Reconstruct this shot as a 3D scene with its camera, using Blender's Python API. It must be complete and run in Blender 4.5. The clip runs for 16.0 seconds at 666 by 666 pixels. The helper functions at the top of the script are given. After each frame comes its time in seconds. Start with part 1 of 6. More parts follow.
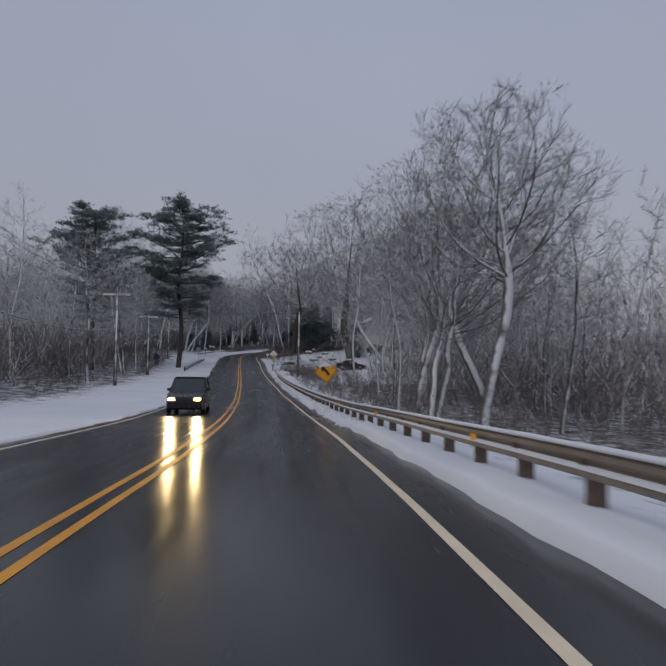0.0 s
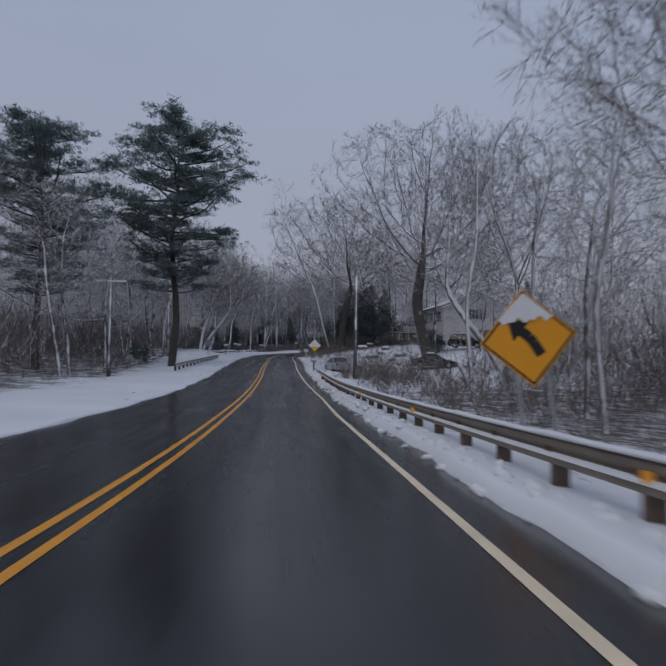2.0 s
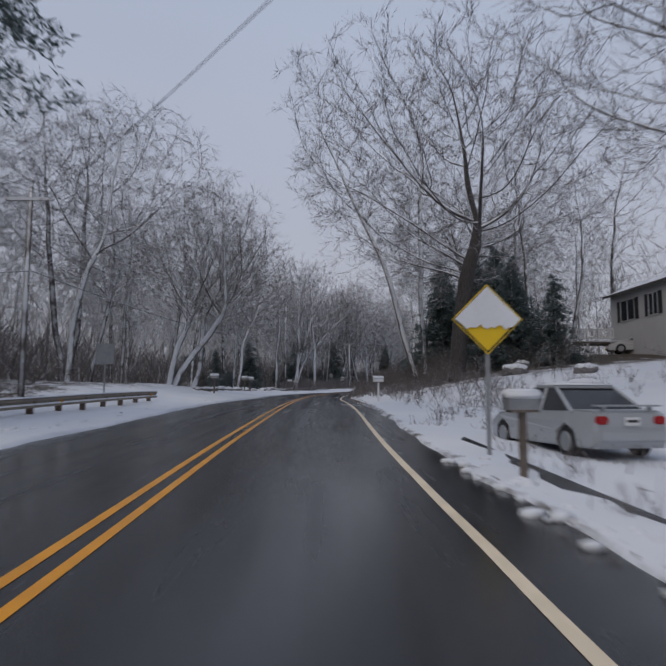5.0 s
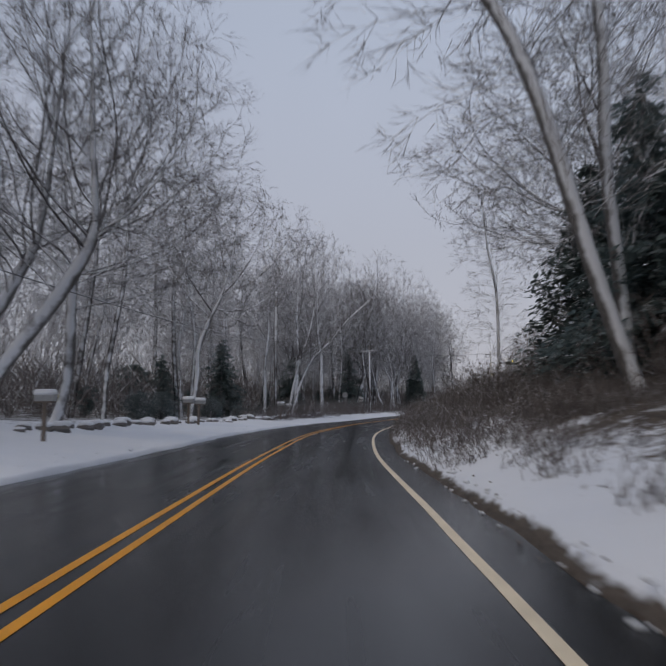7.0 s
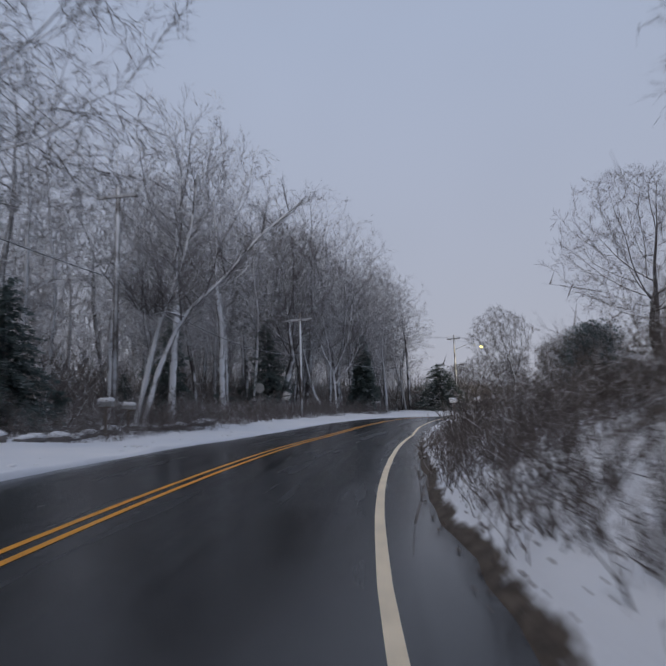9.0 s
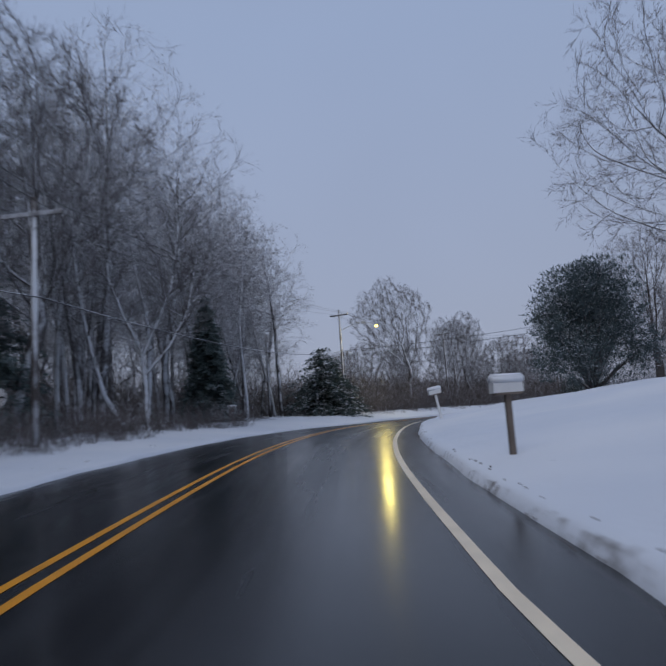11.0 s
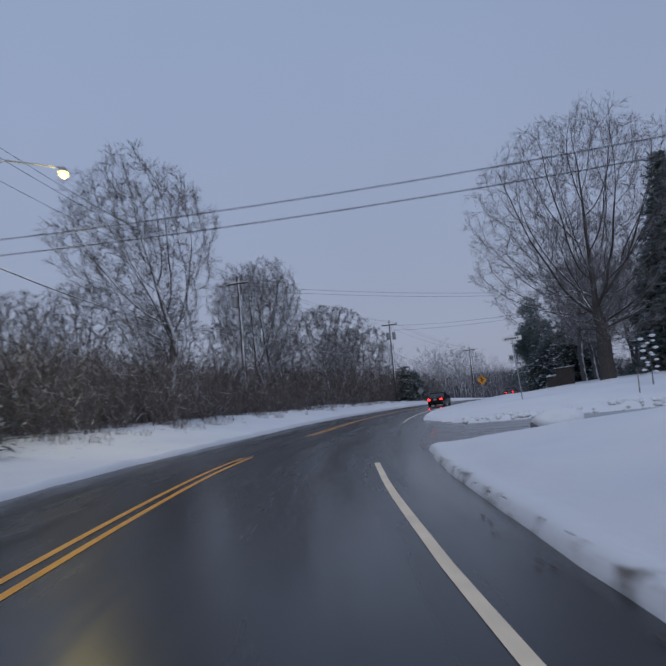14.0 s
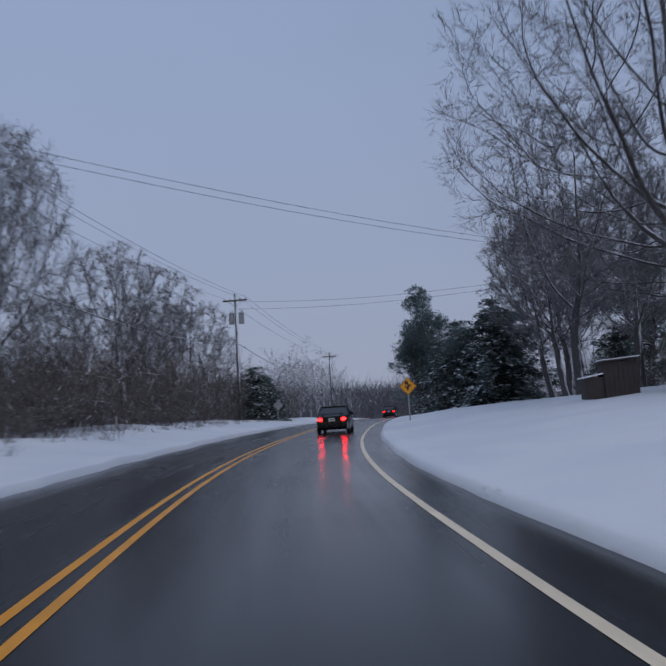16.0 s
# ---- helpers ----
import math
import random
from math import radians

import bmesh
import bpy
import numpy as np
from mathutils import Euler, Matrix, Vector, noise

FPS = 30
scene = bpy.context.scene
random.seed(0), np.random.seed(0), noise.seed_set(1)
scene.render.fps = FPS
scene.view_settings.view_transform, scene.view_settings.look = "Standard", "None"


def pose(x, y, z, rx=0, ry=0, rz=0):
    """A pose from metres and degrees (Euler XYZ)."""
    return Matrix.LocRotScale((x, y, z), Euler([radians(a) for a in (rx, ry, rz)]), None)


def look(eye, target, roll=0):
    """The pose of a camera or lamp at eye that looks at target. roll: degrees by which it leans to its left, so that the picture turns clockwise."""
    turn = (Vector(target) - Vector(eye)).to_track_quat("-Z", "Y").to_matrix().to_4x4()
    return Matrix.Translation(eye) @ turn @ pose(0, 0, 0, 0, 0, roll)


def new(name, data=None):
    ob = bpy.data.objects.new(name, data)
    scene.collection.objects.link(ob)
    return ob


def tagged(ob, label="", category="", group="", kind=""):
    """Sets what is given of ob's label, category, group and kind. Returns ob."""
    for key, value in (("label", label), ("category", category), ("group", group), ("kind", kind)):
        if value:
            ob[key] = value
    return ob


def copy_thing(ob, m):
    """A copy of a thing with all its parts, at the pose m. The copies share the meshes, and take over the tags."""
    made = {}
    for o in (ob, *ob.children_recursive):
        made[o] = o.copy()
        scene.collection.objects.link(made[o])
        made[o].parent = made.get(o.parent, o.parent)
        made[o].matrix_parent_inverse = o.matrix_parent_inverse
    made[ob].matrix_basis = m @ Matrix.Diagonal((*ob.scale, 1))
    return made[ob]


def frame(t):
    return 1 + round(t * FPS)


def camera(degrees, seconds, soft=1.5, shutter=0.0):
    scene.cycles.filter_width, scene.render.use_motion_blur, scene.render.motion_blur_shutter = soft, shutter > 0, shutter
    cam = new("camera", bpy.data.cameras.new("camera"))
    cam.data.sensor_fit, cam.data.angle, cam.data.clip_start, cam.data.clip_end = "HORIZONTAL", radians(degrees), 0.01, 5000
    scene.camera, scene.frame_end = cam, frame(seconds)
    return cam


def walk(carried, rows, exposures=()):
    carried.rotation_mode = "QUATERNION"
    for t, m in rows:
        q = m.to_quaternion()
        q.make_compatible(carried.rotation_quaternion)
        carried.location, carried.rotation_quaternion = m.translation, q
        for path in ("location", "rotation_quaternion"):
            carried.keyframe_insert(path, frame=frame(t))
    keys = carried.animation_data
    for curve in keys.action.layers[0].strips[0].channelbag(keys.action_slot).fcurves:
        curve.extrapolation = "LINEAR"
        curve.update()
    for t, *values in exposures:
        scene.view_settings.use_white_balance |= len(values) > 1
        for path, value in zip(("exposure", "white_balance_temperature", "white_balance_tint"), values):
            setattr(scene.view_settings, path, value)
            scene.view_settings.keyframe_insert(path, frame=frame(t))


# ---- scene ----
# Winter drive along a wet two-lane road at dusk.
import itertools

cam = camera(55.8, 16.0, soft=1.8, shutter=0.35)
# seconds, x, y, z, yaw, pitch, roll
PATH = [
    (0.00, 2.02, 1.26, 3.48, 1.27, 1.27, 1.11),
    (0.50, 1.25, 9.57, 2.98, 2.56, 1.16, 0.78),
    (1.00, 0.36, 17.91, 2.41, 3.44, 1.35, 0.79),
    (1.50, -0.73, 26.26, 1.85, 4.09, 1.57, 0.90),
    (2.00, -1.91, 34.54, 1.43, 4.93, 1.87, 0.85),
    (2.50, -3.17, 42.99, 1.11, 5.82, 2.32, 0.93),
    (3.00, -4.59, 51.23, 0.83, 6.41, 2.95, 0.64),
    (3.50, -5.88, 59.71, 0.73, 7.19, 3.62, 0.68),
    (4.00, -7.34, 67.99, 0.63, 7.70, 4.40, 0.62),
    (4.50, -8.75, 76.14, 0.63, 8.31, 5.11, 0.72),
    (4.70, -9.25, 79.49, 0.68, 8.50, 5.41, 0.35),
    (5.20, -10.62, 87.88, 0.91, 8.82, 5.90, 0.05),
    (5.75, -12.14, 97.11, 1.18, 9.15, 6.44, -0.26),
    (6.30, -13.65, 106.34, 1.44, 9.48, 6.96, -0.52),
    (6.80, -15.02, 114.74, 1.68, 9.76, 7.44, -0.73),
    (7.00, -15.55, 118.11, 1.72, 9.76, 7.63, -0.56),
    (7.50, -16.90, 126.48, 1.81, 9.31, 7.73, -0.62),
    (8.00, -18.17, 134.47, 1.83, 8.39, 7.73, -0.85),
    (8.20, -18.48, 137.65, 1.87, 7.46, 7.65, -0.67),
    (8.70, -18.98, 145.24, 2.03, 4.83, 7.65, -1.17),
    (9.25, -19.38, 153.56, 2.22, 1.94, 7.67, -1.77),
    (9.80, -19.40, 161.88, 2.40, -0.99, 7.69, -2.40),
    (10.30, -19.22, 169.47, 2.57, -3.68, 7.69, -2.96),
    (10.50, -19.09, 172.60, 2.60, -5.02, 7.62, -3.17),
    (11.00, -18.46, 180.62, 2.71, -9.48, 7.44, -3.95),
    (11.50, -17.14, 188.64, 2.97, -12.83, 7.35, -4.15),
    (12.00, -15.36, 196.52, 3.17, -16.43, 7.21, -4.28),
    (12.50, -13.08, 204.37, 3.30, -20.08, 7.06, -4.22),
    (13.00, -10.43, 212.25, 3.38, -22.89, 6.74, -4.33),
    (13.50, -7.51, 220.04, 3.32, -26.33, 6.40, -4.78),
    (14.00, -4.19, 227.62, 3.23, -29.86, 6.20, -5.00),
    (14.50, -0.55, 235.11, 3.21, -33.35, 6.12, -4.75),
    (15.00, 3.65, 242.34, 3.19, -37.03, 6.25, -3.99),
    (15.50, 8.43, 249.25, 3.13, -40.86, 6.64, -3.22),
    (16.00, 13.67, 256.10, 3.15, -45.50, 6.73, -3.50),
]


def row_pose(x, y, z, yaw, pitch, roll):
    a, b = radians(yaw), radians(pitch)
    way = Vector((-math.sin(a) * math.cos(b), math.cos(a) * math.cos(b), math.sin(b)))
    return look((x, y, z), Vector((x, y, z)) + way, roll)


EXPOSURES = [(0.0, 0.02, 6950, 10), (0.8, 0.0, 6900, 10), (1.5, -0.18, 6550, 10), (2.2, 0.14, 6700, 10), (3.0, 0.3, 6950, 10), (4.5, 0.36, 7050, 10), (7.0, 0.36, 7250, 10), (8.2, 0.34, 7050, 10), (10.3, 0.08, 6250, 10), (11.0, 0.05, 6050, 10), (12.5, 0.08, 6050, 10), (13.5, 0.14, 6050, 10), (14.5, -0.16, 5950, 10), (15.2, 0.0, 5950, 10), (16.0, 0.0, 5950, 10)]
walk(cam, [(r[0], row_pose(*r[1:])) for r in PATH], EXPOSURES)

# ---------------------------------------------------------------- sky and light
world = bpy.data.worlds.new("overcast_dusk")
scene.world = world
world.use_nodes = True
wn, wl = world.node_tree.nodes, world.node_tree.links
wn.clear()
sky = wn.new("ShaderNodeTexSky")
sky.sky_type = "NISHITA"
sky.sun_disc = False
sky.sun_elevation = radians(4)
sky.sun_rotation = radians(200)
sky_gain = wn.new("ShaderNodeMixRGB")
sky_gain.blend_type = "MULTIPLY"
sky_gain.inputs[0].default_value = 1.0
sky_gain.inputs[2].default_value = (0.08, 0.08, 0.08, 1)
coord = wn.new("ShaderNodeTexCoord")
split = wn.new("ShaderNodeSeparateXYZ")
ramp = wn.new("ShaderNodeValToRGB")
ramp.color_ramp.elements[0].position, ramp.color_ramp.elements[0].color = 0.0, (0.345, 0.365, 0.455, 1)
ramp.color_ramp.elements[1].position, ramp.color_ramp.elements[1].color = 0.55, (0.315, 0.375, 0.515, 1)
cloud = wn.new("ShaderNodeTexNoise")
cloud.inputs["Scale"].default_value = 1.6
cloud.inputs["Detail"].default_value = 3.0
cloud_range = wn.new("ShaderNodeMapRange")
cloud_range.inputs["To Min"].default_value, cloud_range.inputs["To Max"].default_value = 0.9, 1.1
cloud_mix = wn.new("ShaderNodeMixRGB")
cloud_mix.blend_type = "MULTIPLY"
cloud_mix.inputs[0].default_value = 1.0
veil = wn.new("ShaderNodeMixRGB")
veil.inputs[0].default_value = 0.92
back = wn.new("ShaderNodeBackground")
out = wn.new("ShaderNodeOutputWorld")
wl.new(coord.outputs["Generated"], split.inputs[0])
wl.new(coord.outputs["Generated"], cloud.inputs["Vector"])
wl.new(split.outputs["Z"], ramp.inputs[0])
wl.new(cloud.outputs[0], cloud_range.inputs[0])
wl.new(ramp.outputs[0], cloud_mix.inputs[1])
wl.new(cloud_range.outputs[0], cloud_mix.inputs[2])
wl.new(sky.outputs[0], sky_gain.inputs[1])
wl.new(sky_gain.outputs[0], veil.inputs[1])
wl.new(cloud_mix.outputs[0], veil.inputs[2])
wl.new(veil.outputs[0], back.inputs[0])
back.inputs[1].default_value = 1.0
wl.new(back.outputs[0], out.inputs[0])

sun = bpy.data.lights.new("sun", "SUN")
sun.energy, sun.angle, sun.color = 0.6, radians(40), (1.0, 0.93, 0.86)
new("sun", sun).matrix_world = look((0, 0, 60), (20, 34, 20))

# ---------------------------------------------------------------- materials


class Mat:
    """A small node builder round one Principled surface."""

    def __init__(self, name, rough=0.6, metal=0.0, spec=0.5):
        self.m = bpy.data.materials.new(name)
        self.m.use_nodes = True
        self.t = self.m.node_tree
        self.p = self.t.nodes["Principled BSDF"]
        self.p.inputs["Roughness"].default_value = rough
        self.p.inputs["Metallic"].default_value = metal
        self.p.inputs["Specular IOR Level"].default_value = spec

    def n(self, kind, **values):
        node = self.t.nodes.new("ShaderNode" + kind)
        for key, v in values.items():
            node.inputs[key.replace("_", " ")].default_value = v
        return node

    def ln(self, a, b):
        self.t.links.new(a, b)

    def pos(self, scale=(1, 1, 1), ob=False):
        m = self.n("Mapping")
        m.inputs["Scale"].default_value = scale
        self.ln(self.n("TexCoord").outputs["Object"] if ob else self.n("NewGeometry").outputs["Position"], m.inputs[0])
        return m.outputs[0]

    def noise(self, scale, detail=4.0, vec=None, rough=0.55):
        q = self.n("TexNoise", Scale=scale, Detail=detail, Roughness=rough)
        self.ln(vec if vec is not None else self.pos(), q.inputs["Vector"])
        return q.outputs[0]

    def rng(self, v, a, b, c=0.0, d=1.0):
        q = self.n("MapRange")
        for k, x in zip(("From Min", "From Max", "To Min", "To Max"), (a, b, c, d)):
            q.inputs[k].default_value = x
        self.ln(v, q.inputs[0])
        return q.outputs[0]

    def mix(self, f, a, b, mode="MIX"):
        q = self.n("MixRGB")
        q.blend_type = mode
        for i, v in enumerate((f, a, b)):
            if isinstance(v, (int, float)):
                q.inputs[i].default_value = v
            elif isinstance(v, tuple):
                q.inputs[i].default_value = (*v, 1)
            else:
                self.ln(v, q.inputs[i])
        return q.outputs[0]

    def math(self, op, a, b=0.0):
        q = self.n("Math")
        q.operation = op
        for i, v in enumerate((a, b)):
            if isinstance(v, (int, float)):
                q.inputs[i].default_value = v
            else:
                self.ln(v, q.inputs[i])
        return q.outputs[0]

    def color(self, c):
        if isinstance(c, tuple):
            self.p.inputs["Base Color"].default_value = (*c, 1)
        else:
            self.ln(c, self.p.inputs["Base Color"])

    def rough(self, v):
        self.ln(v, self.p.inputs["Roughness"])

    def bump(self, v, strength=0.3, dist=0.02):
        q = self.n("Bump", Strength=strength, Distance=dist)
        self.ln(v, q.inputs["Height"])
        self.ln(q.outputs[0], self.p.inputs["Normal"])

    def up(self, x=0.0, y=0.0, z=1.0):
        q = self.n("VectorMath")
        q.operation = "DOT_PRODUCT"
        self.ln(self.n("NewGeometry").outputs["Normal"], q.inputs[0])
        v = Vector((x, y, z)).normalized()
        q.inputs[1].default_value = v
        return q.outputs["Value"]


def plain(name, c, rough=0.6, metal=0.0, vary=0.25, scale=3.0, spec=0.5):
    """One colour, mottled at two scales, with a fine relief."""
    m = Mat(name, rough, metal, spec)
    a, b = m.noise(scale), m.noise(scale * 9)
    f = m.math("ADD", m.math("MULTIPLY", a, 0.65), m.math("MULTIPLY", b, 0.35))
    m.color(m.mix(m.rng(f, 0.3, 0.7), tuple(x * (1 - vary) for x in c), tuple(min(1, x * (1 + vary)) for x in c)))
    m.rough(m.rng(b, 0.3, 0.7, max(0.02, rough - 0.08), min(1, rough + 0.08)))
    m.bump(b, 0.12, 0.01)
    return m.m


def glowing(name, c, strength):
    m = Mat(name, 0.3)
    m.color(c)
    m.p.inputs["Emission Color"].default_value = (*c, 1)
    m.p.inputs["Emission Strength"].default_value = strength
    return m.m


def snowed(name, dark, light, lo, hi, way=(0.0, 0.0, 1.0), scale=2.0, rough=0.8, grain=(1, 1, 1), leaf=0.0):
    """A bark, wood or leaf colour with snow lying on the faces that look the given way."""
    m = Mat(name, rough, 0, 0.3)
    a = m.noise(scale * 4, 4, m.pos(grain))
    base = m.mix(m.rng(a, 0.3, 0.7), dark, light)
    f = m.math("ADD", m.up(*way), m.rng(m.noise(scale), 0.25, 0.75, -0.45, 0.45))
    snow = m.rng(f, lo, hi)
    full = m.mix(snow, base, (0.76, 0.78, 0.82))
    m.color(full)
    m.bump(a, 0.4, 0.02)
    if leaf:
        thin, both = m.n("BsdfTranslucent"), m.n("MixShader", Fac=leaf)
        m.ln(full, thin.inputs["Color"])
        m.ln(m.p.outputs[0], both.inputs[1])
        m.ln(thin.outputs[0], both.inputs[2])
        m.ln(both.outputs[0], m.t.nodes["Material Output"].inputs["Surface"])
    return m.m


def ground_material():
    m = Mat("snow_ground", 0.75, 0, 0.25)
    fine, mid, big = m.noise(7, 5), m.noise(1.1, 4), m.noise(0.16, 3)
    snow = m.mix(m.rng(big, 0.35, 0.65), (0.70, 0.73, 0.79), (0.80, 0.81, 0.84))
    att = m.n("Attribute")
    att.attribute_name = "litter"
    g = m.math("ADD", m.math("MULTIPLY", mid, 0.55), m.math("MULTIPLY", fine, 0.45))
    bare = m.rng(m.math("ADD", g, m.math("MULTIPLY", att.outputs["Fac"], 0.42)), 0.66, 0.80)
    litter = m.mix(m.rng(fine, 0.35, 0.65), (0.045, 0.035, 0.028), (0.12, 0.095, 0.075))
    m.color(m.mix(bare, snow, litter))
    m.bump(m.math("ADD", mid, m.math("MULTIPLY", fine, 0.3)), 0.5, 0.10)
    return m.m


def asphalt_material():
    m = Mat("wet_asphalt", 0.3, 0, 0.42)
    uv = m.n("Attribute")
    uv.attribute_name = "lane"
    sep = m.n("SeparateXYZ")
    m.ln(uv.outputs["Vector"], sep.inputs[0])
    q = m.n("Mapping")
    q.inputs["Scale"].default_value = (0.05, 1.3, 1)
    m.ln(uv.outputs["Vector"], q.inputs[0])
    streak = m.noise(1.6, 5, q.outputs[0])
    patch = m.noise(0.33, 4)
    grit = m.noise(85, 3)
    track = m.math("COSINE", m.math("MULTIPLY", m.math("SUBTRACT", sep.outputs["Y"], 0.92), 2 * math.pi / 1.83))
    c = m.mix(m.rng(streak, 0.35, 0.68), (0.010, 0.011, 0.013), (0.022, 0.023, 0.026))
    c = m.mix(m.rng(grit, 0.45, 0.75, 0, 0.4), c, (0.042, 0.042, 0.045))
    m.color(m.mix(m.rng(track, -0.2, 1.0, 0.0, 0.55), c, (0.007, 0.0075, 0.009)))
    wet = m.math("ADD", m.math("MULTIPLY", streak, 0.65), m.math("MULTIPLY", patch, 0.35))
    wet = m.math("SUBTRACT", wet, m.math("MULTIPLY", track, 0.04))
    m.rough(m.rng(wet, 0.36, 0.64, 0.16, 0.30))
    m.bump(m.math("ADD", grit, m.math("MULTIPLY", patch, 0.6)), 0.07, 0.005)
    return m.m


def slush_material():
    """Wet asphalt with worn strips of thin slush across the side road."""
    m = Mat("slushy_asphalt", 0.35, 0, 0.5)
    at_ = m.n("Attribute")
    at_.attribute_name = "lane"
    sep = m.n("SeparateXYZ")
    m.ln(at_.outputs["Vector"], sep.inputs[0])
    q = m.n("Mapping")
    q.inputs["Scale"].default_value = (0.8, 0.12, 1)
    m.ln(at_.outputs["Vector"], q.inputs[0])
    strip, fine = m.noise(1.0, 4, q.outputs[0]), m.noise(9, 4)
    reach = m.rng(sep.outputs["Y"], 5.0, 9.5, -0.22, 0.10)
    f = m.rng(m.math("ADD", m.math("ADD", strip, reach), m.math("MULTIPLY", m.math("SUBTRACT", fine, 0.5), 0.22)), 0.40, 0.62)
    wet = m.mix(m.rng(fine, 0.35, 0.65), (0.012, 0.013, 0.015), (0.03, 0.031, 0.034))
    m.color(m.mix(m.math("MULTIPLY", f, 0.75), wet, (0.52, 0.54, 0.58)))
    m.rough(m.rng(f, 0, 1, 0.22, 0.6))
    m.bump(m.math("ADD", f, m.math("MULTIPLY", fine, 0.4)), 0.3, 0.02)
    return m.m


SNOW = plain("fresh_snow", (0.76, 0.78, 0.82), 0.8, 0, 0.06, 1.5, 0.2)
GROUND = ground_material()
ASPHALT = asphalt_material()
SLUSH = slush_material()
BARK = snowed("snowy_bark", (0.065, 0.06, 0.06), (0.14, 0.13, 0.128), 0.52, 0.92, (0.35, -0.72, 0.6), 1.3, 0.9, (3, 3, 0.6))
DARK_BARK = snowed("dark_maple_bark", (0.05, 0.045, 0.043), (0.10, 0.09, 0.085), 0.66, 1.05, (0.1, -0.3, 0.95), 1.3, 0.9, (3, 3, 0.6))
PALE_BARK = snowed("pale_snowy_bark", (0.08, 0.075, 0.072), (0.18, 0.17, 0.165), 0.25, 0.65, (0.3, -0.75, 0.5), 1.3, 0.9, (3, 3, 0.6))
TWIG = snowed("snow_dusted_twigs", (0.13, 0.123, 0.128), (0.24, 0.228, 0.235), 0.55, 1.3, (0.2, -0.5, 0.85), 0.8, 0.9)
# Snow-dusted twigs, paled further: the haze of the woods is put into the colour.
HAZY_TWIG = snowed("hazy_snowy_twigs", (0.21, 0.20, 0.205), (0.36, 0.345, 0.35), 0.1, 0.95, (0.2, -0.5, 0.85), 0.8, 0.9)
FARTHICKET = snowed("far_grey_thicket", (0.075, 0.075, 0.085), (0.14, 0.14, 0.155), 0.8, 1.5, (0, -0.3, 1), 0.5, 0.9)
UNDERGROWTH = snowed("grey_brown_undergrowth", (0.15, 0.135, 0.132), (0.27, 0.245, 0.24), 0.5, 1.3, (0, -0.3, 1), 0.5, 0.9)
BRUSH = snowed("brown_brush", (0.10, 0.086, 0.084), (0.19, 0.165, 0.156), 0.6, 1.3, (0, -0.3, 1), 0.5, 0.9)
NEEDLE = snowed("pine_needles", (0.115, 0.155, 0.155), (0.19, 0.24, 0.235), 0.85, 1.6, (0, 0, 1), 0.9, 0.7, leaf=0.5)
SPRUCE = snowed("snowy_spruce_needles", (0.07, 0.095, 0.092), (0.12, 0.15, 0.14), 0.80, 1.1, (0, 0, 1), 1.5, 0.7, leaf=0.35)
HOLLY = snowed("snow_dusted_evergreen_leaves", (0.07, 0.095, 0.10), (0.12, 0.155, 0.158), 0.55, 1.2, (0, -0.2, 1), 1.2, 0.5, leaf=0.35)
RAIL = plain("weathered_rail_steel", (0.24, 0.20, 0.16), 0.6, 0.15, 0.25, 2.0)
POST = plain("rusty_post_steel", (0.13, 0.09, 0.07), 0.8, 0.1, 0.35, 5.0)
POLE = snowed("weathered_pole_wood", (0.07, 0.06, 0.055), (0.15, 0.13, 0.12), 0.58, 0.98, (0.3, -0.8, 0.2), 0.8, 0.9, (6, 6, 0.4))
WOOD = plain("grey_wood", (0.16, 0.13, 0.11), 0.85, 0, 0.3, 4)
WHITE = plain("white_paint", (0.72, 0.72, 0.72), 0.55, 0, 0.08, 3)
WIRE = plain("black_cable", (0.035, 0.036, 0.04), 0.6, 0, 0.1, 1)
ICY_WIRE = snowed("snowy_cable", (0.05, 0.05, 0.055), (0.1, 0.1, 0.11), 0.2, 0.6, (0, 0, 1), 0.5)
GALV = plain("galvanised_steel", (0.36, 0.37, 0.38), 0.45, 0.6, 0.2, 6)
SIGN = plain("amber_sign_sheeting", (0.85, 0.36, 0.015), 0.45, 0, 0.06, 2)
SIGN_Y = plain("yellow_sign_sheeting", (0.85, 0.55, 0.02), 0.45, 0, 0.06, 2)
BLACK = plain("black_paint", (0.012, 0.012, 0.013), 0.5, 0, 0.15, 4)
DARK = plain("dark_trim_plastic", (0.02, 0.02, 0.022), 0.5, 0, 0.2, 6)
# Both line paints brightened, the white one warmed: headlight glow put into the colour.
YELLOW = plain("yellow_road_paint", (0.84, 0.34, 0.012), 0.42, 0, 0.22, 2.2)
LINE = plain("headlit_white_paint", (0.86, 0.72, 0.52), 0.5, 0, 0.16, 2.0)
TYRE = plain("tyre_rubber", (0.015, 0.015, 0.016), 0.8, 0, 0.2, 8)
RIM = plain("alloy_rim", (0.35, 0.36, 0.37), 0.35, 0.8, 0.1, 8)
SIDING = plain("pale_house_siding", (0.56, 0.55, 0.545), 0.7, 0, 0.06, 0.8)
ROOFING = snowed("snowy_shingles", (0.06, 0.055, 0.055), (0.12, 0.11, 0.11), 0.55, 0.85, (0, 0, 1), 1.2)
TRIM = plain("white_trim", (0.66, 0.66, 0.67), 0.6, 0, 0.06, 2)
DOOR = plain("brown_door_wood", (0.22, 0.11, 0.05), 0.6, 0, 0.2, 3)
SHED = plain("dark_shed_boards", (0.05, 0.04, 0.037), 0.85, 0, 0.25, 3)
GLASS = plain("dark_window_glass", (0.02, 0.023, 0.028), 0.08, 0, 0.1, 1, 0.8)
STONE = plain("grey_field_stone", (0.16, 0.15, 0.145), 0.85, 0, 0.3, 3)
